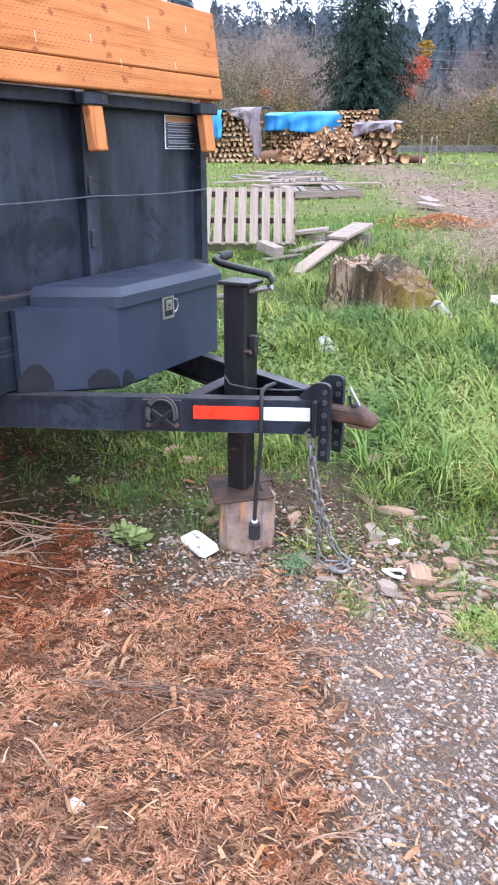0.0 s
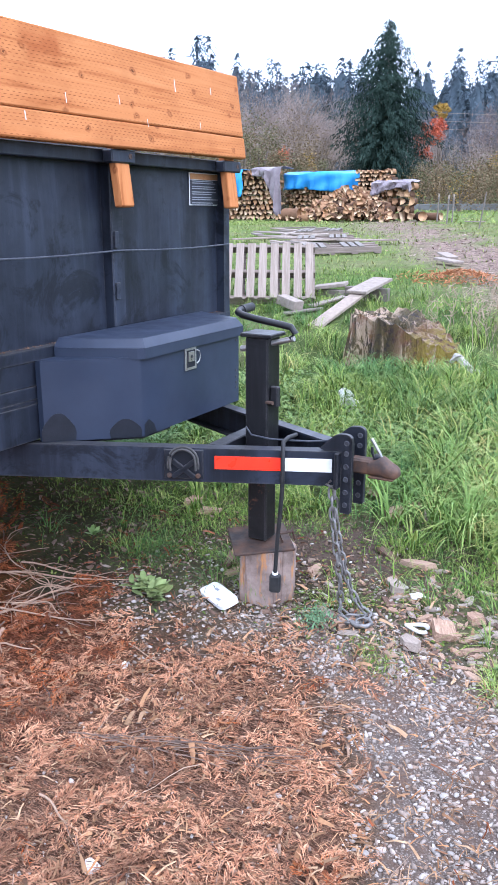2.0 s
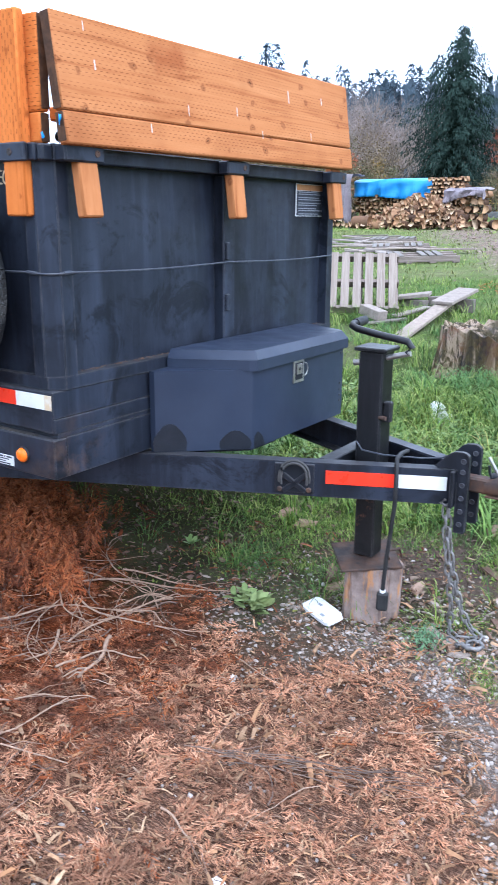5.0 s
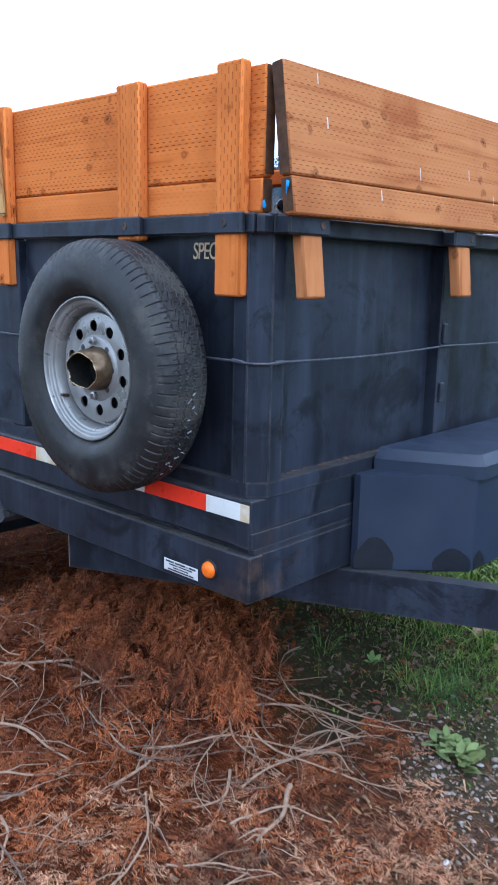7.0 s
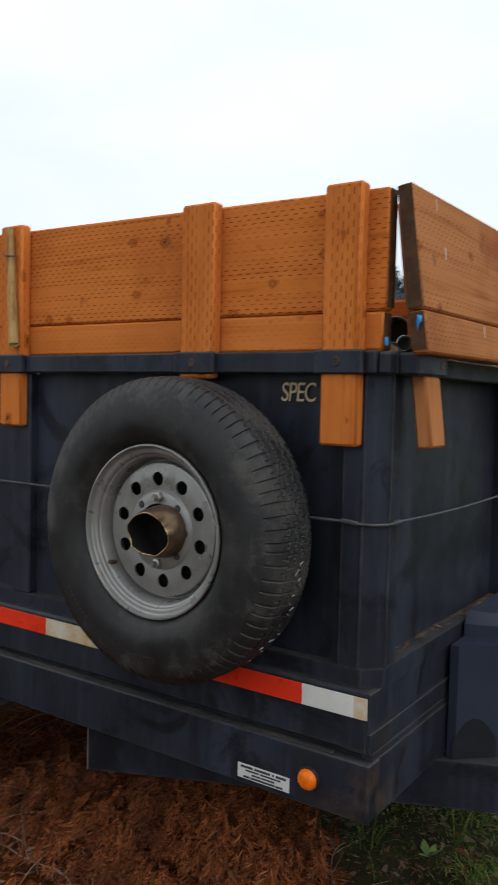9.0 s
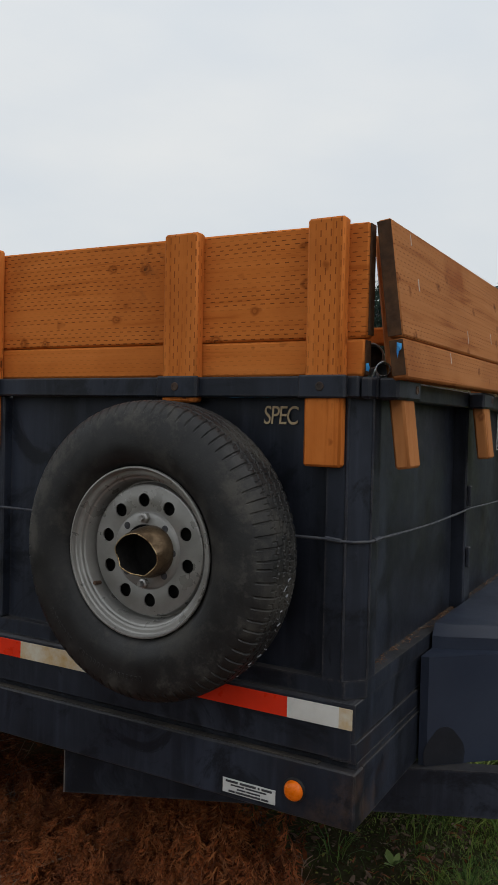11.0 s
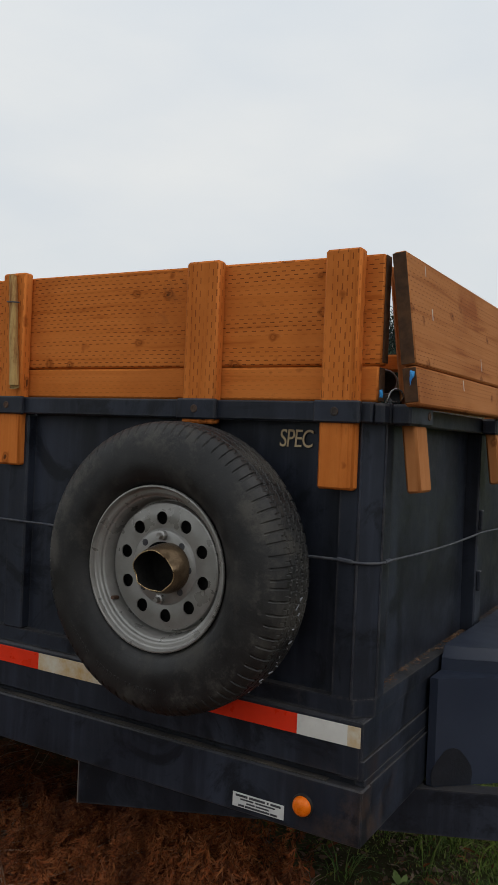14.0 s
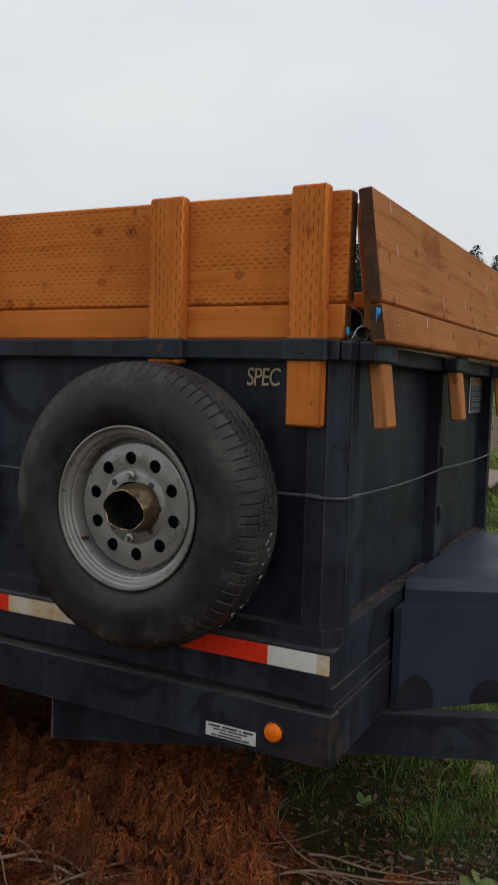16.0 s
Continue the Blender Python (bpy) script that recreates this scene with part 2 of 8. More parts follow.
def peeled_wood(name, light, dark):
    """Peeled round wood with streaks along its length."""
    m = Mat(name, 0.8)
    m.spec(0.1)
    g = m.noise(1.0, 6, 0.7, m.coords((60, 60, 5)), 0.6)
    c = m.mix(m.ramp(g, (0.40, 0.0), (0.60, 1.0)), dark, light)
    c = m.mix(m.ramp(m.noise(9, 5, 0.7), (0.55, 0.0), (0.65, 0.7)), c, tuple(v * 0.6 for v in dark))
    m.color(c).bump(g, 0.5, 0.004)
    return m.m


def plain(name, base, other, scale=8.0, rough=0.6, metal=0.0, bump=0.2, bdist=0.003, detail=5):
    m = Mat(name, rough, metal)
    m.spec(0.3)
    f = m.noise(scale, detail, 0.62)
    m.color(m.mix(m.ramp(f, (0.35, 0.0), (0.68, 1.0)), base, other))
    m.bump(m.noise(scale * 9, 4), bump, bdist)
    m.rough(m.ramp(m.noise(scale * 2.3, 4), (0.3, max(rough - 0.12, 0.05)), (0.75, min(rough + 0.15, 1.0))))
    return m.m


def island(name, *cols, rough=0.8, spec=0.3, trans=0.0, grain=40.0, patch=None, whole=False):
    """Colour varied piece by piece, with some grain."""
    m = Mat(name, rough)
    m.spec(spec)
    stops = [((i + 0.5) / len(cols), c) for i, c in enumerate(cols)]
    c = m.ramp(m.n.new("ShaderNodeObjectInfo").outputs["Random"] if whole else m.geo.outputs["Random Per Island"], *stops)
    f = m.noise(grain, 4, 0.65)
    c = m.mix(m.ramp(f, (0.3, 0.55), (0.7, 0.0)), c, tuple(v * 0.45 for v in cols[0]))
    if patch:
        c = m.mix(m.ramp(m.noise(patch[0], 5, 0.65), (0.47, 0.0), (0.62, 0.75)), c, patch[1])
    m.color(c)
    if trans:
        m.b.inputs["Transmission Weight"].default_value = 0.0
        m.b.inputs["Subsurface Weight"].default_value = trans
        m.b.inputs["Subsurface Radius"].default_value = (0.01, 0.01, 0.004)
    return m.m


STEEL = painted_steel("faded_navy_paint", (0.0084, 0.0100, 0.0150), (0.027, 0.033, 0.049), rust_at=(0.0, 0.06, 0.76))
STEEL_DARK = painted_steel("dark_frame_paint", (0.006, 0.007, 0.010), (0.017, 0.019, 0.026), 0.5, 0.8)
BOX_PAINT = plain("toolbox_paint", (0.018, 0.024, 0.041), (0.026, 0.034, 0.056), 2.5, 0.46, 0, 0.1)
JACK_PAINT = painted_steel("jack_black_paint", (0.006, 0.006, 0.007), (0.015, 0.015, 0.017), 0.4, 1.0)
RUST_STEEL = plain("rusty_steel", (0.045, 0.037, 0.034), (0.12, 0.062, 0.036), 14, 0.7, 0.3)
GALV = plain("bare_steel", (0.42, 0.41, 0.40), (0.24, 0.22, 0.20), 20, 0.38, 0.8)
GALV_DULL = plain("dull_galvanised_plate", (0.032, 0.034, 0.039), (0.065, 0.067, 0.072), 12, 0.5, 0.3)
RUST_BLACK = painted_steel("rust_streaked_black", (0.008, 0.007, 0.007), (0.020, 0.017, 0.016), 0.5, 0.9, 0.53)
WOOD_X = treated_wood("treated_board_x", 0, incised=1.0)
WOOD_Y = treated_wood("treated_board_y", 1, (0.382, 0.138, 0.044), (0.462, 0.192, 0.072), (0.218, 0.067, 0.021), incised=0.85, blot=(0.60, 2.15))
WOOD_X_SMOOTH = treated_wood("treated_board_plain", 0, incised=0.28)
WOOD_Z = treated_wood("treated_post", 2, incised=0.85)
WOOD_Z_FRONT = treated_wood("treated_front_stake", 2, (0.382, 0.138, 0.044), (0.462, 0.192, 0.072), (0.218, 0.067, 0.021), incised=0.22)
END_GRAIN = plain("weathered_end_grain", (0.045, 0.022, 0.011), (0.095, 0.045, 0.020), 30, 0.9)
RED_TAPE = plain("red_reflective_tape", (0.80, 0.040, 0.012), (0.68, 0.032, 0.010), 12, 0.35, 0, 0.08)
WHITE_TAPE = plain("white_reflective_tape", (0.62, 0.61, 0.57), (0.70, 0.69, 0.66), 14, 0.35, 0, 0.08)
STAIN_TAPE = plain("rust_stained_tape", (0.62, 0.58, 0.48), (0.50, 0.30, 0.10), 16, 0.45, 0, 0.08)
AMBER = plain("amber_lens", (0.85, 0.17, 0.006), (0.72, 0.13, 0.005), 60, 0.3, 0, 0.1)
RUBBER_BLACK = plain("black_rubber", (0.012, 0.012, 0.013), (0.028, 0.027, 0.026), 16, 0.6)
WIRE = plain("dull_wire", (0.035, 0.040, 0.055), (0.075, 0.078, 0.085), 40, 0.5)
PAPER_WHITE = plain("dirty_white_plastic", (0.72, 0.71, 0.68), (0.58, 0.56, 0.52), 14, 0.5)
STICKER = plain("pale_sticker", (0.62, 0.62, 0.60), (0.52, 0.52, 0.51), 30, 0.5)
INK_FILL = plain("dark_ink_and_hole_fill", (0.03, 0.03, 0.035), (0.06, 0.06, 0.065), 60, 0.6)
PLATE_DARK = plain("plate_dark_print", (0.018, 0.022, 0.032), (0.03, 0.034, 0.045), 60, 0.5)
PLATE_ORANGE = plain("plate_orange_header", (0.40, 0.19, 0.07), (0.32, 0.15, 0.06), 60, 0.5)
GOLD_INK = plain("faded_gold_lettering", (0.52, 0.40, 0.24), (0.42, 0.31, 0.18), 40, 0.55)
BLUE_PLASTIC = plain("blue_plastic", (0.02, 0.22, 0.58), (0.05, 0.34, 0.70), 30, 0.3)
TARP_BLUE = plain("blue_tarp", (0.03, 0.20, 0.48), (0.05, 0.29, 0.60), 1.4, 0.5, 0, 0.25, 0.03)
TARP_GREY = plain("mauve_grey_tarp", (0.17, 0.135, 0.145), (0.27, 0.23, 0.235), 3, 0.7, 0, 0.8, 0.05)


# ---------------------------------------------------------------- mesh helpers
class MB:
    """Collects vertices and faces, then becomes one mesh object."""

    def __init__(self):
        self.v, self.f = [], []

    def add(self, vs, fs, M=None):
        n = len(self.v)
        if M is not None:
            vs = [M @ Vector(p) for p in vs]
        self.v.extend([tuple(p) for p in vs])
        self.f.extend([tuple(i + n for i in f) for f in fs])
        return self

    def box(self, x0, x1, y0, y1, z0, z1, b=0.003, M=None):
        c = ((x0 + x1) / 2, (y0 + y1) / 2, (z0 + z1) / 2)
        h = (abs(x1 - x0) / 2, abs(y1 - y0) / 2, abs(z1 - z0) / 2)
        b = min(b, 0.45 * min(h))
        vs, idx = [], {}
        for sx in (-1, 1):
            for sy in (-1, 1):
                for sz in (-1, 1):
                    s = (sx, sy, sz)
                    for a in range(3):
                        idx[s, a] = len(vs)
                        vs.append(tuple(c[k] + s[k] * (h[k] - (0 if k == a else b)) for k in range(3)))
        fs = []
        for a in range(3):
            p, q = [k for k in range(3) if k != a]
            for s in (-1, 1):
                loop = []
                for sp, sq in ((-1, -1), (1, -1), (1, 1), (-1, 1)):
                    t = [0, 0, 0]
                    t[a], t[p], t[q] = s, sp, sq
                    loop.append(idx[tuple(t), a])
                fs.append(loop)
            for sp in (-1, 1):
                for sq in (-1, 1):
                    t0, t1 = [0, 0, 0], [0, 0, 0]
                    t0[a], t0[p], t0[q] = -1, sp, sq
                    t1[a], t1[p], t1[q] = 1, sp, sq
                    fs.append([idx[tuple(t0), p], idx[tuple(t1), p], idx[tuple(t1), q], idx[tuple(t0), q]])
        for s in [k for k in idx if k[1] == 0]:
            fs.append([idx[s[0], 0], idx[s[0], 1], idx[s[0], 2]])
        return self.add(vs, fs, M)

    def prism(self, poly, z0, z1, M=None, shrink=1.0):
        n = len(poly)
        cx, cy = sum(p[0] for p in poly) / n, sum(p[1] for p in poly) / n
        vs = [(x, y, z0) for x, y in poly] + [(cx + (x - cx) * shrink, cy + (y - cy) * shrink, z1) for x, y in poly]
        fs = [list(range(n))[::-1], list(range(n, 2 * n))]
        fs += [[i, (i + 1) % n, n + (i + 1) % n, n + i] for i in range(n)]
        return self.add(vs, fs, M)

    def tube(self, pts, r, n=8, caps=True, taper=1.0):
        pts = [Vector(p) for p in pts]
        k = len(pts)
        vs, fs = [], []
        for i, p in enumerate(pts):
            d = (pts[min(i + 1, k - 1)] - pts[max(i - 1, 0)]).normalized()
            ref = Vector((0, 0, 1)) if abs(d.z) < 0.9 else Vector((1, 0, 0))
            u = d.cross(ref).normalized()
            w = d.cross(u)
            rr = r * (1 + (taper - 1) * i / max(k - 1, 1))
            for j in range(n):
                a = 2 * math.pi * j / n
                vs.append(p + (u * math.cos(a) + w * math.sin(a)) * rr)
        for i in range(k - 1):
            for j in range(n):
                fs.append([i * n + j, i * n + (j + 1) % n, (i + 1) * n + (j + 1) % n, (i + 1) * n + j])
        if caps:
            fs.append(list(range(n))[::-1])
            fs.append(list(range((k - 1) * n, k * n)))
        return self.add(vs, fs)

    def lathe(self, prof, n=48, M=None, closed=False, rad=None):
        """prof: (radius, height) pairs round the local z axis; rad(i, j, r) may change a radius."""
        k = len(prof)
        vs, fs = [], []
        for j in range(n):
            a = 2 * math.pi * j / n
            for i, (r, h) in enumerate(prof):
                if rad:
                    r = rad(i, j, r)
                vs.append((r * math.cos(a), r * math.sin(a), h))
        for j in range(n):
            m = (j + 1) % n
            for i in range(k if closed else k - 1):
                i2 = (i + 1) % k
                fs.append([j * k + i, m * k + i, m * k + i2, j * k + i2])
        return self.add(vs, fs, M)

    def obj(self, name, mat, parent=None, label="", smooth=30, fix=True):
        me = bpy.data.meshes.new(name)
        me.from_pydata(self.v, [], self.f)
        if fix:
            bm = bmesh.new()
            bm.from_mesh(me)
            bmesh.ops.recalc_face_normals(bm, faces=bm.faces)
            bm.to_mesh(me)
            bm.free()
        me.materials.append(mat)
        if smooth:
            me.polygons.foreach_set("use_smooth", [True] * len(me.polygons))
            me.set_sharp_from_angle(angle=radians(smooth))
        ob = new(name, me)
        if parent is not None:
            ob.parent = parent
        if label:
            ob["label"] = label
        return ob


def thing(name, label, category, group="", at=(0, 0, 0)):
    e = new(name)
    e.empty_display_size = 0.1
    e.location = at
    return tagged(e, label, category, group)


def mesh_np(name, verts, tris, mat, quads=False):
    """A mesh object out of numpy arrays."""
    me = bpy.data.meshes.new(name)
    k = tris.shape[1]
    me.vertices.add(len(verts))
    me.vertices.foreach_set("co", np.asarray(verts, dtype=np.float32).ravel())
    me.loops.add(len(tris) * k)
    me.loops.foreach_set("vertex_index", np.asarray(tris, dtype=np.int32).ravel())
    me.polygons.add(len(tris))
    me.polygons.foreach_set("loop_start", np.arange(0, len(tris) * k, k, dtype=np.int32))
    me.polygons.foreach_set("loop_total", np.full(len(tris), k, dtype=np.int32))
    me.update(calc_edges=True)
    me.validate()
    me.materials.append(mat)
    return me


rng = np.random.default_rng(7)

# ---------------------------------------------------------------- ground
GY = [-400, 0.2, 0.75, 1.1, 1.5, 2.0, 3.1, 3.95, 5.7, 7.5, 12, 24, 45, 70, 100, 150, 220, 400]
GZ = [0.0, 0.0, 0.04, 0.075, 0.10, 0.145, 0.35, 0.53, 0.74, 0.86, 1.05, 1.36, 1.9, 2.8, 6.0, 15, 26, 40]


def smooth_noise(x, y, s, seed):
    """Cheap smooth waves for numpy arrays, about -1 to 1."""
    r = np.random.default_rng(seed)
    z = np.zeros_like(x)
    for k in range(7):
        a, ph, f = r.uniform(0, 6.28), r.uniform(0, 6.28), r.uniform(0.5, 1.7) / s
        z += np.sin((x * np.cos(a) + y * np.sin(a)) * f * 6.28 + ph)
    return z / 4.0


def ground_z(x, y):
    x, y = np.asarray(x, float), np.asarray(y, float)
    z = sum(np.interp(y + d, GY, GZ) for d in (-0.5, -0.25, 0, 0.25, 0.5)) / 5
    amp = np.clip(0.5 + (np.abs(y) - 2) * 0.06, 0.5, 1.6)
    z = z + 0.012 * amp * smooth_noise(x, y, 1.1, 1) + 0.006 * smooth_noise(x, y, 0.33, 2)
    # heap of cedar debris reaching under the trailer
    z = z + 0.24 * np.exp(-(((x + 1.0) / 0.55) ** 2 + ((y - 0.62) / 0.42) ** 2))
    # taller mound farther back, added to block light from behind under the bed
    z = z + 0.44 * np.exp(-(((x + 1.75) / 0.85) ** 2 + ((y - 1.45) / 0.45) ** 2))
    z = z + 0.10 * np.exp(-(((x + 1.9) / 0.9) ** 2 + ((y + 0.1) / 0.8) ** 2))
    return z


def zones(x, y):
    """Cover of mulch, gravel, bare dirt and grass at points of the plan, 0 to 1."""
    x, y = np.asarray(x, float), np.asarray(y, float)
    w = 0.09 * smooth_noise(x, y, 0.6, 3) + 0.05 * smooth_noise(x, y, 0.2, 4)
    s = lambda v, k=0.12: np.clip(0.5 + v / k, 0, 1)
    # mulch lies on the near, trailer side of a line that bends round the jack
    edge = np.interp(x, [-6, -2.5, -0.9, -0.6, -0.2, 0.15, 0.5, 0.9, 1.2, 1.4, 1.55, 1.68, 1.85, 2.4], [1.6, 1.1, 0.78, 0.60, 0.57, 0.56, 0.54, 0.62, 0.56, 0.40, 0.15, -0.2, -0.8, -3.0])
    mulch = s(edge - y + 1.7 * w, 0.42) * s(3.6 - np.hypot((x + 0.3) / 1.15, y + 0.4) + 3 * w, 1.6)
    top = np.interp(x, [-0.6, 0.1, 0.5, 1.1, 1.45, 1.85, 2.6, 4], [0.78, 0.84, 0.95, 0.90, 0.86, 0.74, 0.9, 1.0])
    gravel = s(top - y + w, 0.25) * (1 - mulch) * np.clip(0.35 + 0.65 * (x - 0.5) / 0.6, 0.25, 1) * s(x + 0.1, 0.3) * s(2.6 - np.hypot(x - 1.6, (y + 0.8) * 0.9) + 3 * w, 1.4)
    dirt = s(0.42 - np.hypot((x - 0.85) / 1.1, (y - 1.45) / 0.8) + w, 0.3) * (1 - mulch) * (1 - gravel)
    # old bark track running up to the wood pile
    tx = np.interp(y, [3, 5, 7, 10, 15, 20, 24, 30], [2.4, 1.6, 0.75, -0.7, -3.0, -5.6, -7.4, -9])
    track = s(0.45 + 0.045 * y - np.abs(x - tx) + 0.5 * w * 4, 0.7) * s(y - 4.6, 1.2) * s(25 - y, 2) * np.clip(0.98 + 0.55 * smooth_noise(x, y, 1.4, 71) + 0.3 * smooth_noise(x, y, 0.45, 72), 0, 1)
    return mulch, gravel, np.maximum(dirt, 0), track


def axis(lo, hi, step, far, grow=1.16):
    a = list(np.arange(lo, hi + 1e-6, step))
    d, up, dn = step, [], []
    p = a[-1]
    while p < far:
        d *= grow
        p += d
        up.append(p)
    d, p = step, a[0]
    while p > -far:
        d *= grow
        p -= d
        dn.append(p)
    return np.array(dn[::-1] + a + up)


gx, gy = axis(-2.6, 2.8, 0.03, 420), axis(-1.9, 4.2, 0.03, 420)
GX, GYY = np.meshgrid(gx, gy)
gv = np.stack([GX.ravel(), GYY.ravel(), ground_z(GX.ravel(), GYY.ravel())], 1)
ni = len(gx)
i0 = (np.arange(len(gy) - 1)[:, None] * ni + np.arange(ni - 1)[None, :]).ravel()
gq = np.stack([i0, i0 + 1, i0 + ni + 1, i0 + ni], 1)

gm = Mat("ground_surface", 0.95)
gm.spec(0.03)
P = gm.geo.outputs["Position"]
fine = gm.noise(75, 7, 0.75, P)
mid = gm.noise(6, 5, 0.6, P)
soil_c = gm.mix(gm.ramp(gm.noise(90, 7, 0.75, P), (0.35, 0.0), (0.68, 1.0)), (0.008, 0.0055, 0.004), (0.060, 0.042, 0.030))
soil_c = gm.mix(gm.ramp(gm.noise(4.5, 6, 0.7, P), (0.52, 0.0), (0.62, 0.8)), soil_c, gm.mix(fine, (0.009, 0.013, 0.004), (0.045, 0.050, 0.015)))
grass_c = gm.mix(gm.ramp(mid, (0.3, 0.0), (0.7, 1.0)), (0.040, 0.055, 0.018), (0.075, 0.095, 0.032))
grass_c = gm.mix(gm.attr("turf"), soil_c, grass_c)
lawn_c = gm.mix(gm.ramp(mid, (0.3, 0.0), (0.7, 1.0)), (0.075, 0.125, 0.024), (0.15, 0.20, 0.05))
grass_c = gm.mix(gm.attr("lawn"), grass_c, lawn_c)
grass_c = gm.mix(gm.ramp(gm.noise(0.7, 5, 0.6, P), (0.45, 0.0), (0.66, 0.75)), grass_c, (0.19, 0.175, 0.09))
grass_c = gm.mix(gm.math("MULTIPLY", gm.attr("lawn"), gm.ramp(gm.noise(3.2, 7, 0.75, P), (0.50, 0.0), (0.62, 0.8))), grass_c, (0.10, 0.085, 0.045))
grass_c = gm.mix(gm.ramp(fine, (0.35, 0.75), (0.6, 0.0)), grass_c, (0.035, 0.05, 0.014))
mulch_c = gm.mix(gm.ramp(fine, (0.3, 0.0), (0.7, 1.0)), (0.026, 0.014, 0.009), (0.16, 0.082, 0.050))
mulch_c = gm.mix(gm.ramp(mid, (0.4, 0.0), (0.7, 0.6)), mulch_c, (0.10, 0.05, 0.03))
for turn, lo, fib in ((0.4, 0.54, (0.30, 0.175, 0.11)), (1.5, 0.55, (0.36, 0.215, 0.14)), (2.5, 0.53, (0.035, 0.02, 0.014)), (0.9, 0.56, (0.24, 0.12, 0.07))):
    strand = gm.noise(1.0, 4, 0.6, gm.coords((42, 230, 120), turn=(0, 0, turn), src=P), 1.2)
    mulch_c = gm.mix(gm.ramp(strand, (lo, 0.0), (lo + 0.07, 0.85)), mulch_c, fib)
cell = gm.voronoi(150, P)
grav_c = gm.mix(gm.ramp(cell, (0.1, 1.0), (0.5, 0.0)), (0.13, 0.102, 0.084), (0.34, 0.295, 0.255))
grav_c = gm.mix(gm.ramp(gm.noise(8, 6, 0.7, P), (0.44, 0.0), (0.60, 0.85)), grav_c, gm.mix(fine, (0.055, 0.036, 0.027), (0.20, 0.13, 0.095)))
dirt_c = gm.mix(gm.ramp(fine, (0.3, 0.0), (0.7, 1.0)), (0.055, 0.040, 0.030), (0.12, 0.088, 0.065))
bark_c = gm.mix(gm.ramp(gm.noise(11, 8, 0.8, P), (0.38, 0.0), (0.62, 1.0)), (0.045, 0.030, 0.022), (0.30, 0.215, 0.17))
gc = gm.mix(gm.attr("wood_floor"), grass_c, gm.mix(fine, (0.05, 0.055, 0.035), (0.10, 0.085, 0.06)))
gc = gm.mix(gm.attr("track"), gc, bark_c)
gc = gm.mix(gm.attr("dirt"), gc, dirt_c)
gc = gm.mix(gm.attr("gravel"), gc, grav_c)
# redder mulch beside the trailer, darkened too for shade there and between fibres
mulch_c = gm.mix(gm.attr("rusty"), mulch_c, gm.mix(1.0, mulch_c, (0.60, 0.30, 0.17), "MULTIPLY"))
gc = gm.mix(gm.attr("mulch"), gc, mulch_c)
gm.color(gc)
gm.bump(gm.mix(0.4, fine, mid), 0.8, 0.03)
ground_me = mesh_np("ground", gv, gq, gm.m)
for nm, arr in zip(("mulch", "gravel", "dirt", "track"), zones(gv[:, 0], gv[:, 1])):
    ground_me.attributes.new(nm, "FLOAT", "POINT").data.foreach_set("value", arr.astype(np.float32))
ground_me.attributes.new("turf", "FLOAT", "POINT").data.foreach_set("value", np.clip((gv[:, 1] - 1.45) / 0.5, 0, 1).astype(np.float32))
ground_me.attributes.new("rusty", "FLOAT", "POINT").data.foreach_set("value", np.clip(0.5 - (gv[:, 0] - 0.27 - 0.3 * gv[:, 1]) / 1.1, 0, 1).astype(np.float32))
ground_me.attributes.new("lawn", "FLOAT", "POINT").data.foreach_set("value", np.clip((gv[:, 1] - 3.5) / 6, 0, 1).astype(np.float32))
ground_me.attributes.new("wood_floor", "FLOAT", "POINT").data.foreach_set("value", np.clip((gv[:, 1] - 74) / 12, 0, 1).astype(np.float32))
ground_me.polygons.foreach_set("use_smooth", [True] * len(ground_me.polygons))
ground = tagged(new("ground", ground_me), "uneven yard of mulch, gravel and rough grass", "ground", kind="structure")

# ---------------------------------------------------------------- dump trailer
W, L = 2.0, 3.4            # width and length of the bed
Z0, Z1 = 0.745, 0.885      # chassis rail
Z2, Z3 = 0.903, 1.047      # bed channel
Z4 = 1.092                 # top of the box's bottom rail
R0, R1 = 1.780, 1.832      # top rail

trailer = thing("dump_trailer", "faded navy blue steel dump trailer parked on the yard", "trailer")


def channel(mb, x0, y0, x1, y1, z0, z1, flange, t=0.008, side=1):
    """A C-channel from one plan point to the other; flanges point to its left (side=1) or right."""
    d = Vector((x1 - x0, y1 - y0, 0))
    ln = d.length
    M = Matrix.Translation((x0, y0, 0)) @ Matrix.Rotation(math.atan2(d.y, d.x), 4, "Z")
    f, t = flange * side, t * side
    u = abs(t)
    prof = [(0, z0), (f, z0), (f, z0 + u), (t, z0 + u), (t, z1 - u), (f, z1 - u), (f, z1), (0, z1)]
    n = len(prof)
    vs = [(0, y, z) for y, z in prof] + [(ln, y, z) for y, z in prof]
    fs = [list(range(n)), list(range(n, 2 * n))] + [[i, (i + 1) % n, n + (i + 1) % n, n + i] for i in range(n)]
    mb.add(vs, fs, M)


# chassis: four rails butted end to end
MB().box(-L, 0.0, 0.0, 0.06, Z0, Z1, 0.004).obj("chassis_rail", STEEL, trailer)
MB().box(-0.062, -0.0012, 0.0603, W, Z0 + 0.001, Z1, 0.0012).obj("chassis_rail", STEEL, trailer)
MB().box(-L, -0.062, W - 0.06, W, Z0, Z1, 0.006).obj("chassis_rail", STEEL, trailer)
for xm in (-0.75, -1.5, -2.3, -3.3):
    MB().box(xm - 0.04, xm + 0.04, 0.06, W - 0.06, Z0 + 0.02, Z1 - 0.01, 0.004).obj("crossmember", STEEL_DARK, trailer)
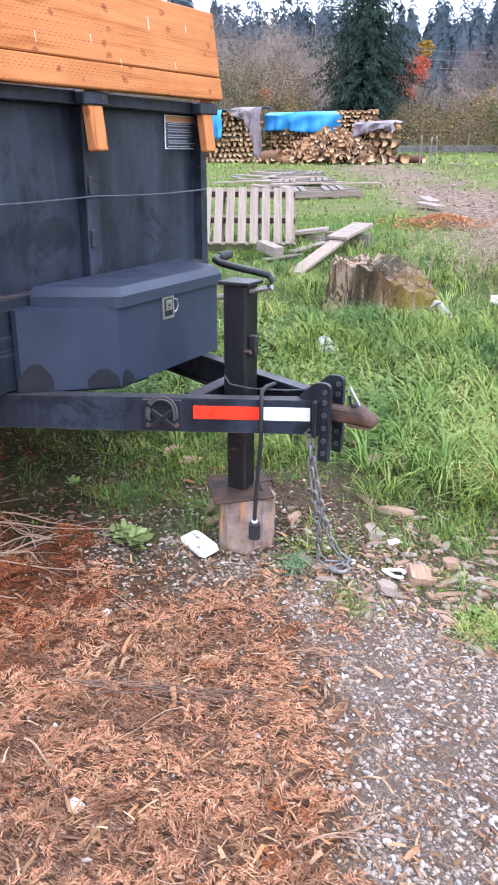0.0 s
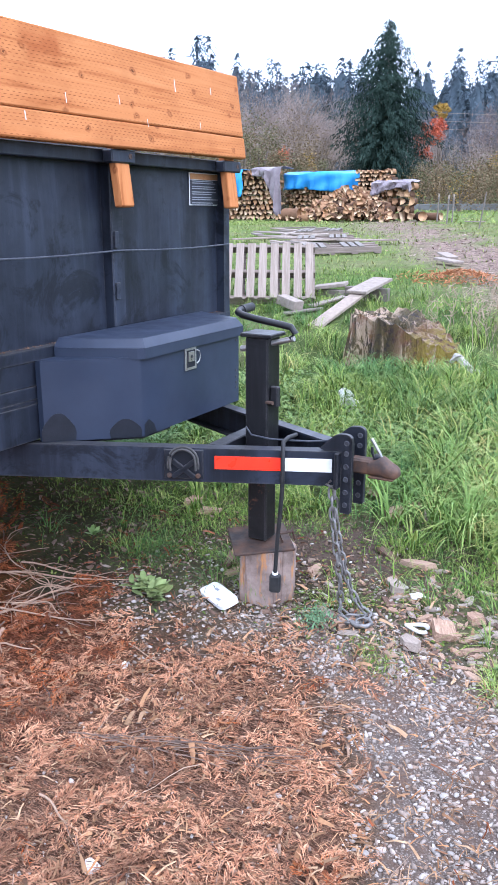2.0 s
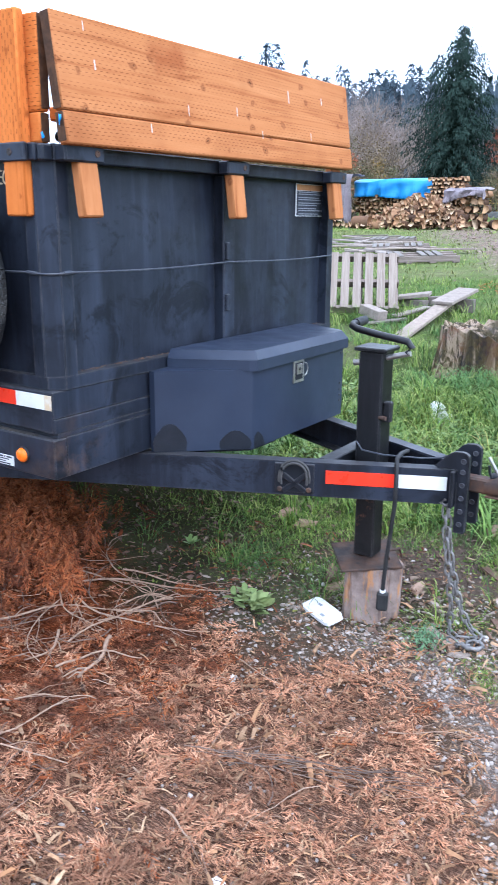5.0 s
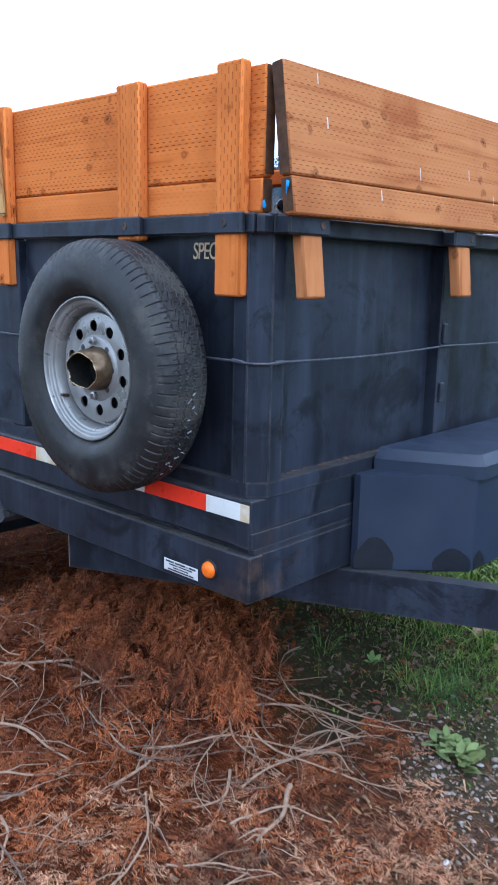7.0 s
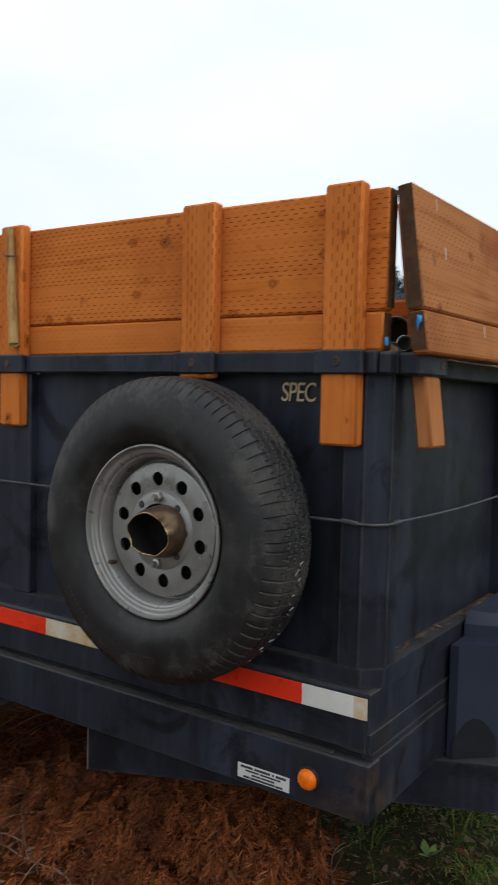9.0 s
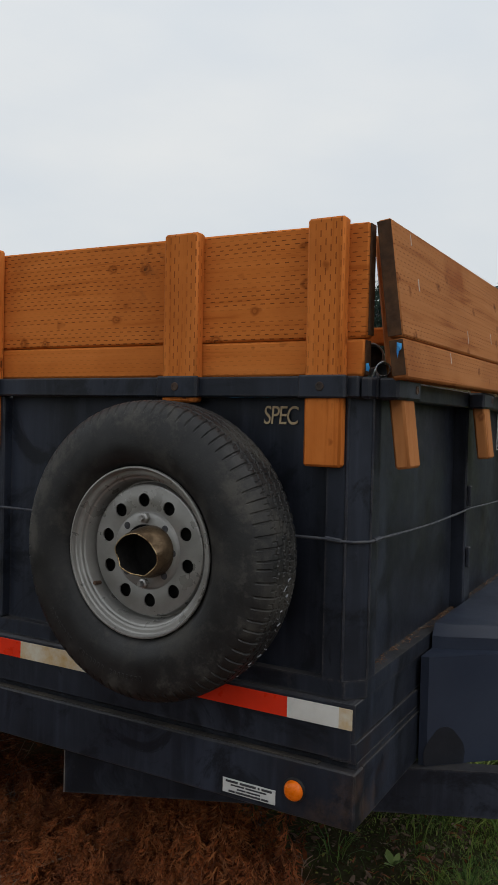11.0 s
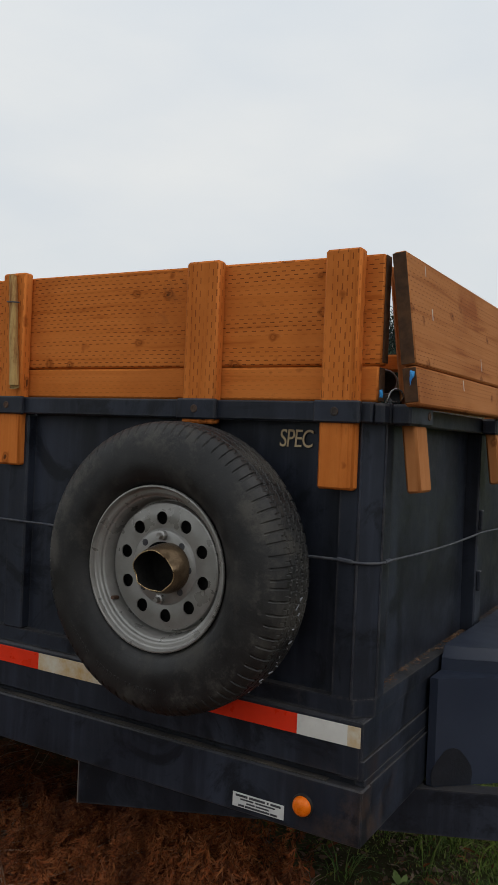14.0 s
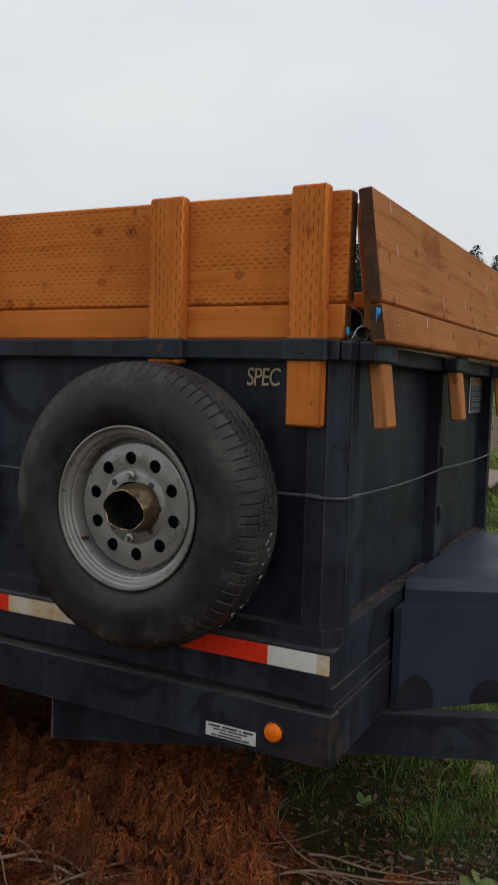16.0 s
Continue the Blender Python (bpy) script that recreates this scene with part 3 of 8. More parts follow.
# dark packer between chassis and bed, set back
MB().box(-L + 0.02, -0.03, 0.03, W - 0.03, Z1 - 0.004, Z2 + 0.004, 0.002).obj("subframe", STEEL_DARK, trailer)
MB().box(-0.0295, -0.0052, 0.026, W - 0.03, Z1 + 0.0012, Z2 - 0.0012, 0.001).obj("subframe", STEEL, trailer)
# bed channels
MB().box(-L, -0.012, 0.012, 0.07, Z2, Z3, 0.006).obj("bed_rail", STEEL, trailer)
mb = MB()
mb.box(-0.07, -0.0045, 0.0135, W - 0.012, Z2, 0.9525, 0.0014)
mb.obj("bed_rail", STEEL, trailer)
MB().box(-0.07, -0.0085, 0.0125, W - 0.012, 0.9545, Z3 - 0.001, 0.0016).obj("bed_rail", STEEL, trailer)
MB().box(-L, -0.07, W - 0.07, W - 0.012, Z2, Z3, 0.006).obj("bed_rail", STEEL, trailer)
MB().box(-L, -0.07, 0.07, W - 0.07, Z3 - 0.02, Z3, 0.002).obj("bed_floor", STEEL_DARK, trailer)
# bottom rail of the box with a chamfered corner
OUT = [(-L, 0.030), (-0.045, 0.030), (-0.004, 0.075), (-0.004, W - 0.075), (-0.045, W - 0.03), (-L, W - 0.03)]
INN = [(-L, 0.10), (-0.11, 0.10), (-0.11, 0.14), (-0.11, W - 0.14), (-0.11, W - 0.10), (-L, W - 0.10)]
for k in (0, 1, 2, 3, 4):
    a, b = OUT[k], OUT[k + 1]
    c, d = INN[k + 1], INN[k]
    MB().prism([a, b, c, d], Z3 + 0.001, Z4).obj("bottom_rail", STEEL, trailer)


def bowed_panel(x0, y0, x1, y1, z0, z1, t, bulge, nrm, n=14):
    """Sheet steel wall panel, slightly pushed out in the middle, with thickness."""
    vs, fs = [], []
    for side in (0, 1):
        for i in range(n + 1):
            for j in range(n + 1):
                u, v = i / n, j / n
                k = bulge * math.sin(math.pi * u) * math.sin(math.pi * v) - t * side
                k += 0.0012 * math.sin(9 * u + 4 * v) * (side == 0)
                vs.append((x0 + (x1 - x0) * u + nrm[0] * k, y0 + (y1 - y0) * u + nrm[1] * k, z0 + (z1 - z0) * v))
    m = (n + 1) ** 2
    for side in (0, 1):
        for i in range(n):
            for j in range(n):
                a = side * m + i * (n + 1) + j
                fs.append([a, a + 1, a + n + 2, a + n + 1])
    rim = [i * (n + 1) for i in range(n + 1)] + [n * (n + 1) + j for j in range(1, n + 1)]
    rim += [i * (n + 1) + n for i in range(n - 1, -1, -1)] + [j for j in range(n - 1, 0, -1)]
    for i in range(len(rim)):
        a, b = rim[i], rim[(i + 1) % len(rim)]
        fs.append([a, b, b + m, a + m])
    return MB().add(vs, fs)


# wall panels between the posts
for x0, x1 in ((-1.19, -0.105), (-2.3, -1.27), (-L + 0.05, -2.38)):
    bowed_panel(x0, 0.058, x1, 0.058, Z4, R0, 0.004, 0.004, (0, -1)).obj("wall_panel", STEEL, trailer, smooth=50)
for y0, y1 in ((0.13, 0.98), (1.06, W - 0.13)):
    bowed_panel(-0.05, y0, -0.05, y1, Z4, R0, 0.004, 0.008, (1, 0)).obj("wall_panel", STEEL, trailer, smooth=50)
bowed_panel(-L + 0.05, W - 0.058, -0.105, W - 0.058, Z4, R0, 0.004, 0.004, (0, 1)).obj("wall_panel", STEEL, trailer, smooth=50)
bowed_panel(-L + 0.03, 0.06, -L + 0.03, W - 0.06, Z4, R0, 0.004, 0.0, (-1, 0)).obj("tailgate", STEEL, trailer, smooth=50)
# corner posts: chamfered hollow sections, closed above by the rail
POSTP = [(-0.105, 0.030), (-0.050, 0.030), (-0.047, 0.034), (-0.036, 0.040), (-0.010, 0.070), (-0.0045, 0.078), (-0.0045, 0.130), (-0.052, 0.130), (-0.105, 0.075)]
MB().prism(POSTP, Z4, R0).obj("corner_post", STEEL, trailer)
MB().prism([(x, W - y) for x, y in POSTP], Z4, R0).obj("corner_post", STEEL, trailer)
mb = MB()
mb.tube([(-0.052, 0.0295, Z4), (-0.052, 0.0295, R0)], 0.004, 6)
mb.tube([(-0.0055, 0.0775, Z4), (-0.0055, 0.0775, R0)], 0.004, 6)
mb.obj("weld_bead", STEEL, trailer)
for x0 in (-1.27, -2.38, -L):
    MB().box(x0, x0 + 0.08, 0.024, 0.10, Z4, R0, 0.005).obj("wall_post", STEEL, trailer)
    MB().box(x0, x0 + 0.08, W - 0.10, W - 0.024, Z4, R0, 0.005).obj("wall_post", STEEL, trailer)
MB().box(-0.10, -0.002, 0.98, 1.06, Z4, R0, 0.005).obj("wall_post", STEEL, trailer)
# hinge lugs welded to the front post
for z in (1.27, 1.48):
    MB().box(-0.002, 0.012, 0.985, 1.01, z - 0.035, z + 0.035, 0.003).obj("weld_lug", STEEL, trailer)

# top rail and stake pockets
MB().box(-L, -0.02, 0.008, 0.06, R0, R1, 0.004).obj("top_rail", STEEL, trailer)
MB().box(-L, -0.02, W - 0.06, W - 0.008, R0, R1, 0.004).obj("top_rail", STEEL, trailer)
MB().box(-0.06, 0.010, 0.0615, W - 0.0615, R0, R1, 0.004).obj("top_rail", STEEL, trailer)
MB().box(-0.02, 0.008, 0.016, 0.0605, R0 - 0.002, R1 - 0.002, 0.008).obj("top_rail", STEEL, trailer)


def pocket_side(x0, x1):
    p = MB().box(x0, x1, -0.010, 0.008, R0 - 0.002, R1 + 0.002, 0.006).obj("stake_pocket", STEEL, trailer)
    cx = (x0 + x1) / 2 - 0.004
    M = Matrix.Translation((cx, -0.010, 1.806)) @ Matrix.Rotation(radians(90), 4, "X")
    MB().lathe([(0.0, 0.001), (0.006, 0.001), (0.0065, 0.0022), (0.0105, 0.0022), (0.0115, 0.0)], 16, M).obj("bolt_hole", RUST_STEEL, p)
    return p


def pocket_front(y0, y1):
    p = MB().box(0.010, 0.062, y0, y1, R0 - 0.002, R1 - 0.002, 0.006).obj("stake_pocket", STEEL, trailer)
    M = Matrix.Translation((0.062, y1 - 0.035, 1.806)) @ Matrix.Rotation(radians(90), 4, "Y")
    MB().lathe([(0.0, 0.001), (0.006, 0.001), (0.0065, 0.0022), (0.0105, 0.0022), (0.0115, 0.0)], 16, M).obj("bolt_hole", RUST_STEEL, p)


for x0, x1 in ((-0.171, -0.046), (-0.593, -0.464), (-1.318, -1.192), (-2.1, -1.95), (-2.9, -2.75)):
    pocket_side(x0, x1)
for y0, y1 in ((0.06, 0.235), (0.925, 1.075), (1.77, 1.93)):
    pocket_front(y0, y1)

# reflective tape on the bed rail: 7 in white, 11 in red
segs = [(-0.174, 0.0, 0), (-0.456, -0.174, 1), (-0.63, -0.456, 0), (-0.80, -0.63, 1), (-1.078, -0.803, 0), (-1.362, -1.078, 1)]
for i, (a, b, red) in enumerate(segs):
    a, b = a - 0.014, b - 0.014
    mat = RED_TAPE if red else (STAIN_TAPE if i == 4 else WHITE_TAPE)
    if i == 0:
        MB().box(a, b - 0.035, 0.0095, 0.0119, 0.984, 1.035, 0.0005).obj("reflective_tape", WHITE_TAPE, trailer, "white reflective tape")
        MB().box(b - 0.035, b, 0.0095, 0.0119, 0.984, 1.035, 0.0005).obj("reflective_tape", STAIN_TAPE, trailer, "rust-stained white tape")
        continue
    MB().box(a, b, 0.0095, 0.0119, 0.984, 1.035, 0.0005).obj("reflective_tape", mat, trailer, "red reflective tape" if red else "white reflective tape")

# end of the fender plate under the rail
MB().prism([(-1.62, 0.775), (-1.345, 0.775), (-1.305, 0.745), (-1.30, 0.715), (-1.325, 0.690), (-1.62, 0.70)], -0.12, 0.012, Matrix.Rotation(radians(90), 4, "X")).obj("fender_end", GALV_DULL, trailer, "dull grey fender end")
# unseen road wheels and axle under the deck, added to block light there
ROADTYRE = plain("dusty_road_tyre", (0.010, 0.010, 0.0105), (0.024, 0.023, 0.021), 8, 0.8)
for yw in (0.10, W - 0.31):
    Mr = Matrix.Translation((-2.22, yw, 0.362)) @ Matrix.Rotation(radians(-90), 4, "X")
    rw = MB().lathe([(0.20, 0.02), (0.26, 0.0), (0.32, 0.006), (0.352, 0.03), (0.362, 0.055), (0.362, 0.155), (0.352, 0.18), (0.32, 0.204), (0.26, 0.21), (0.20, 0.19)], 64, Mr, True).obj("wheel", ROADTYRE, trailer, "dusty black road tyre added out of view behind the fender", 40)
    MB().lathe([(0.0, 0.03), (0.09, 0.03), (0.15, 0.05), (0.19, 0.045), (0.203, 0.02), (0.203, 0.19), (0.0, 0.17)], 40, Mr).obj("rim", GALV_DULL, rw, "grey steel rim", 30)
MB().box(-2.255, -2.185, 0.315, W - 0.315, 0.33, 0.40, 0.006).obj("axle", STEEL_DARK, trailer)
# marker lamp and dealer sticker on the chassis rail
lamp = MB().lathe([(0.0, 0.016), (0.014, 0.0155), (0.022, 0.011), (0.0255, 0.004), (0.026, 0.0)], 28,
                  Matrix.Translation((-0.157, -0.004, 0.812)) @ Matrix.Rotation(radians(90), 4, "X")).obj("marker_lamp", AMBER, trailer, "round amber side marker lamp", 60)
MB().lathe([(0.025, 0.001), (0.026, 0.006), (0.0285, 0.006), (0.0305, 0.0)], 28,
           Matrix.Translation((-0.157, -0.0005, 0.812)) @ Matrix.Rotation(radians(90), 4, "X")).obj("bezel", RUBBER_BLACK, lamp)
stick = MB().box(-0.362, -0.209, -0.0022, -0.0002, 0.760, 0.797, 0.0004).obj("dealer_sticker", STICKER, trailer, "pale sticker with four dark printed lines")
for k, (a, b, h) in enumerate(((0.06, 0.94, 0.0058), (0.16, 0.84, 0.0040), (0.28, 0.72, 0.0040), (0.12, 0.88, 0.0050))):
    zc = 0.7905 - 0.0083 * k
    words = ((0.0, 0.27), (0.31, 0.66), (0.70, 0.74), (0.78, 1.0)) if k == 0 else ((0.0, 0.38), (0.42, 1.0)) if k < 3 else ((0.0, 0.16), (0.18, 0.80), (0.82, 1.0))
    for p0, p1 in words:
        q0, q1 = a + (b - a) * p0, a + (b - a) * p1
        MB().box(-0.362 + 0.153 * q0, -0.362 + 0.153 * q1, -0.0032, -0.0021, zc - h / 2, zc + h / 2, 0.0002).obj("print_line", INK_FILL, stick)

# lettering on the side wall
cu = bpy.data.curves.new("lettering", "FONT")
cu.body, cu.size, cu.extrude, cu.shear = "SPEC", 0.062, 0.0006, 0.10
cu.space_character = 0.9
tmp = new("tmp_text", cu)
bpy.context.view_layer.update()
tm = bpy.data.meshes.new_from_object(tmp.evaluated_get(bpy.context.evaluated_depsgraph_get()))
bpy.data.objects.remove(tmp)
tm.materials.clear()
tm.materials.append(GOLD_INK)
let = new("lettering", tm)
let.matrix_world = Matrix.Translation((-0.297, 0.0525, 1.713)) @ Matrix.Rotation(radians(90), 4, "X") @ Matrix.Diagonal((0.80, 1.08, 1, 1))
let.parent = trailer
let["label"] = "faded gold capital letters SPEC"

# maker's plate on the front wall
PLATE_LINE = plain("pale_print", (0.26, 0.27, 0.29), (0.20, 0.21, 0.23), 60, 0.6)
plate = MB().box(-0.046, -0.0425, 1.62, 1.90, 1.622, 1.772, 0.001).obj("makers_plate", STICKER, trailer, "dark warning plate with pale print and an orange header")
MB().box(-0.0428, -0.0405, 1.626, 1.894, 1.742, 1.768, 0.0005).obj("header", PLATE_ORANGE, plate)
MB().box(-0.0428, -0.0408, 1.626, 1.894, 1.627, 1.740, 0.0005).obj("print_block", PLATE_DARK, plate)
rr = random.Random(3)
for k in range(10):
    zc = 1.734 - 0.0095 * k - 0.006 * (k // 2)
    MB().box(-0.0409, -0.0398, 1.64, 1.64 + rr.uniform(0.17, 0.24), zc - 0.0022, zc + 0.0022, 0.0002).obj("print_line", PLATE_LINE, plate)

# wire strung round the box at half height
wz = 1.434
pts = [(-2.4, 0.020, wz + 0.004)]
for i in range(13):
    u = i / 12
    pts.append((-1.23 + (1.13) * u, 0.021 if 0 < u < 1 else 0.018, wz + 0.003 - 0.004 * math.sin(math.pi * u)))
pts += [(-0.052, 0.024, wz - 0.001), (-0.030, 0.038, wz - 0.002), (-0.006, 0.066, wz - 0.002), (0.002, 0.085, wz)]
for y0, y1 in ((0.12, 0.985), (1.055, 1.9)):
    for i in range(13):
        u = i / 12
        pts.append((0.003, y0 + (y1 - y0) * u, wz + 0.001 - 0.0075 * math.sin(math.pi * u)))
MB().tube(pts, 0.0038, 7).obj("wire", WIRE, trailer, "thin grey wire strung round the box", 60)
MB().tube([(-0.06, 0.024, wz), (-0.10, 0.021, wz + 0.004)], 0.0062, 7).obj("wire_tie", WIRE, trailer)
MB().tube([(0.001, 0.085, wz), (0.004, 0.115, wz + 0.002)], 0.0065, 7).obj("wire_tie", WIRE, trailer)

# drawbar: two channels meeting at the coupler
BZ0, BZ1 = 0.602, 0.735
CY = 1.0
near0, near1 = (-0.93, 0.035), (1.06, 0.935)
mb = MB()
channel(mb, *near0, *near1, BZ0, BZ1, 0.055, 0.009, 1)
mb.obj("drawbar_beam", STEEL, trailer)
mb = MB()
channel(mb, near0[0], 2 * CY - near0[1], near1[0], 2 * CY - near1[1], BZ0, BZ1, 0.055, 0.009, -1)
mb.obj("drawbar_beam", STEEL, trailer)
ang = math.atan2(0.9, 1.99)


def on_beam(s, z=0.0, out=0.0):
    """Matrix on the near beam's outer web at plan distance x = s."""
    y = near0[1] + (s - near0[0]) * 0.9 / 1.99
    return Matrix.Translation((s, y, z)) @ Matrix.Rotation(ang, 4, "Z") @ Matrix.Translation((0, -out, 0))


# bare sawn end of the near beam
MB().box(-0.0035, -0.0003, -0.001, 0.0085, BZ0, BZ1 - 0.002, 0.0005, on_beam(near0[0])).obj("cut_edge", GALV, trailer, "bare steel edge")
MB().box(-0.0035, -0.0003, 0.009, 0.055, BZ0, BZ0 + 0.009, 0.0005, on_beam(near0[0])).obj("cut_edge", GALV, trailer, "bare steel edge")
# dust settled on the ledge of the chassis rail
DUST = plain("settled_dust", (0.016, 0.016, 0.018), (0.075, 0.064, 0.052), 7, 0.95, 0, 0.5)
MB().box(-L + 0.02, -0.10, 0.007, 0.0285, Z1 + 0.0002, Z1 + 0.0030, 0.001).obj("dust", DUST, trailer, "pale dust")
# tape on the beam
for a, b, mat, lab in ((0.636, 0.868, RED_TAPE, "red reflective tape"), (0.873, 1.038, WHITE_TAPE, "white reflective tape")):
    ln = (b - a) / math.cos(ang)
    MB().box(0, ln, -0.0025, -0.0004, 0.655, 0.707, 0.0005, on_beam(a)).obj("reflective_tape", mat, trailer, lab)
# spring bracket with a D-ring on the beam
dring = MB().box(-0.075, 0.075, -0.012, -0.0005, 0.615, 0.73, 0.012, on_beam(0.53)).obj("ring_bracket", STEEL_DARK, trailer, "black bracket with a grey loop")
LOOP = plain("dull_grey_loop", (0.045, 0.043, 0.041), (0.085, 0.080, 0.074), 30, 0.75, 0.2)
for rad, drop, lift in ((0.056, 0.030, 0.024), (0.047, 0.036, 0.030)):
    bow = [(rad, -drop), (rad * 1.04, -drop / 2)] + [(rad * math.cos(radians(a)), rad * math.sin(radians(a))) for a in range(0, 181, 15)] + [(-rad * 1.04, -drop / 2), (-rad, -drop)]
    MB().tube([on_beam(0.53, 0.0, lift) @ Vector((u, 0, 0.69 + v)) for u, v in bow], 0.0048, 8).obj("ring", LOOP, dring, "dull grey steel loop", smooth=60)
for turn in (38, -38):
    M = on_beam(0.53, 0.655, 0.012) @ Matrix.Rotation(radians(turn), 4, "Y")
    MB().box(-0.055, 0.055, -0.008, 0.004, -0.010, 0.010, 0.003, M).obj("cross_bar", STEEL_DARK, dring)
for u in (-0.05, 0.05):
    MB().lathe([(0.0, 0.010), (0.007, 0.010), (0.010, 0.006), (0.010, 0.0)], 12, on_beam(0.53 + u, 0.63, 0.012) @ Matrix.Rotation(radians(90), 4, "X")).obj("bolt", RUST_STEEL, dring)
# cross brace behind the jack, and jack seat plates
MB().box(-0.03, 0.03, 0.80, 1.28, BZ0 + 0.03, BZ1 - 0.004, 0.004, Matrix.Translation((0.60, 0, 0))).obj("cross_brace", STEEL_DARK, trailer)

# coupler on an adjustable channel
coupler = MB().box(1.055, 1.072, 0.90, 1.10, BZ0 - 0.004, BZ1 + 0.004, 0.004).obj("coupler", STEEL_DARK, trailer, "black ball coupler on a drilled channel")
for y0 in (0.925, 1.055):
    prof = [(1.072, 0.504), (1.076, 0.50), (1.110, 0.50), (1.115, 0.506), (1.115, 0.784), (1.112, 0.796), (1.102, 0.805), (1.088, 0.808), (1.058, 0.805), (1.042, 0.797), (0.985, 0.742), (1.0, 0.737), (1.072, 0.74)]
    M = Matrix.Translation((0, y0 + 0.02, 0)) @ Matrix.Rotation(radians(90), 4, "X")
    cheek = MB().prism([(x, z) for x, z in prof], 0.0, 0.018, M).obj("cheek_plate", STEEL_DARK, coupler)
    for z in (0.535, 0.585, 0.635, 0.685, 0.735, 0.775):
        Mb = Matrix.Translation((1.094, y0 + 0.001, z)) @ Matrix.Rotation(radians(90), 4, "X")
        # dark disc painted for the shade in each drilled hole
        MB().lathe([(0.0, 0.0012), (0.0075, 0.0012), (0.009, 0.0025), (0.011, 0.0)], 12, Mb).obj("bolt_hole", INK_FILL, coupler)
MB().box(1.085, 1.180, CY - 0.027, CY + 0.027, 0.651, 0.707, 0.007).obj("coupler_arm", RUST_STEEL, coupler, "rust-brown square coupler arm")
mb = MB()
# half width, bottom and top along the socket
secs = [(1.160, 0.0295, 0.649, 0.704), (1.174, 0.033, 0.649, 0.710), (1.190, 0.034, 0.649, 0.714), (1.200, 0.034, 0.649, 0.720), (1.207, 0.034, 0.649, 0.7225), (1.215, 0.035, 0.648, 0.719), (1.224, 0.037, 0.647, 0.711), (1.239, 0.040, 0.646, 0.699), (1.255, 0.039, 0.646, 0.692), (1.266, 0.032, 0.648, 0.684), (1.273, 0.020, 0.653, 0.674)]
vs, fs, n = [], [], 18
for x, ry, z0_, z1_ in secs:
    for j in range(n):
        a = 2 * math.pi * j / n
        ca, sa = math.cos(a), math.sin(a)
        vs.append((x, CY + ry * math.copysign(abs(ca) ** 0.6, ca), (z0_ + z1_) / 2 + (z1_ - z0_) / 2 * math.copysign(abs(sa) ** 0.6, sa)))
for i in range(len(secs) - 1):
    fs += [[i * n + j, i * n + (j + 1) % n, (i + 1) * n + (j + 1) % n, (i + 1) * n + j] for j in range(n)]
fs += [list(range(n)), list(range((len(secs) - 1) * n, len(secs) * n))]
mb.add(vs, fs)
mb.box(1.168, 1.262, CY - 0.0375, CY + 0.0375, 0.6435, 0.6500, 0.003)
mb.obj("ball_socket", RUST_STEEL, coupler, "rust-streaked black ball socket", 45)
mb = MB().tube([(1.204, CY, 0.716), (1.196, CY - 0.003, 0.735), (1.180, CY - 0.005, 0.762), (1.163, CY - 0.004, 0.787)], 0.0062, 8)
mb.obj("latch_lever", GALV, coupler, "bare steel latch lever", 60)
mb = MB().box(1.174, 1.202, CY - 0.016, CY + 0.016, 0.706, 0.728, 0.005)
mb.tube([(1.180, CY - 0.012, 0.715), (1.173, CY - 0.016, 0.735), (1.170, CY - 0.014, 0.758)], 0.0055, 6)
mb.obj("latch_catch", STEEL_DARK, coupler, "black latch catch", 60)

# jack
jack = MB().box(0.652, 0.752, 0.945, 1.045, 0.62, 1.133, 0.006).obj("jack", JACK_PAINT, trailer, "black square-tube drop-leg jack")
MB().box(0.660, 0.744, 0.953, 1.037, 0.305, 0.62, 0.005).obj("drop_leg", RUST_BLACK, jack, "black drop leg with rust streaks")
MB().box(0.636, 0.770, 0.932, 1.058, 1.133, 1.148, 0.005).obj("cap_plate", JACK_PAINT, jack)
MB().tube([(0.835, 0.98, 1.135), (0.850, 0.975, 1.158), (0.835, 0.972, 1.178), (0.79, 0.968, 1.186), (0.70, 0.96, 1.20), (0.635, 0.955, 1.213), (0.612, 0.96, 1.222), (0.604, 0.985, 1.226), (0.602, 1.08, 1.23)], 0.0135, 10).obj("crank_handle", JACK_PAINT, jack, smooth=60)
MB().tube([(0.603, 1.005, 1.226), (0.602, 1.085, 1.23)], 0.018, 12).obj("grip", RUBBER_BLACK, jack, smooth=60)
MB().tube([(0.752, 0.98, 1.11), (0.845, 0.98, 1.135)], 0.011, 8).obj("crank_shaft", GALV, jack, smooth=60)
MB().tube([(0.652, 0.975, 1.085), (0.618, 0.975, 1.08)], 0.012, 10).obj("peg", GALV, jack, smooth=60)
MB().box(0.752, 0.785, 0.965, 0.99, 0.865, 0.945, 0.004).obj("pin_lug", JACK_PAINT, jack)
MB().tube([(0.745, 0.95, 0.885), (0.775, 0.945, 0.885)], 0.008, 8).obj("pin", RUST_STEEL, jack, smooth=60)
Mf = Matrix.Translation((0.702, 0.985, 0.295)) @ Euler((radians(4), radians(-2.5), radians(38))).to_matrix().to_4x4()
MB().box(-0.122, 0.122, -0.122, 0.122, -0.005, 0.006, 0.003, Mf).obj("foot_plate", RUST_STEEL, jack, "worn steel foot plate")
MB().tube([(0.80, 0.99, 0.302), (0.80, 0.97, 0.345), (0.83, 1.02, 0.345), (0.835, 1.04, 0.302)], 0.006, 6).obj("plate_handle", RUST_STEEL, jack)

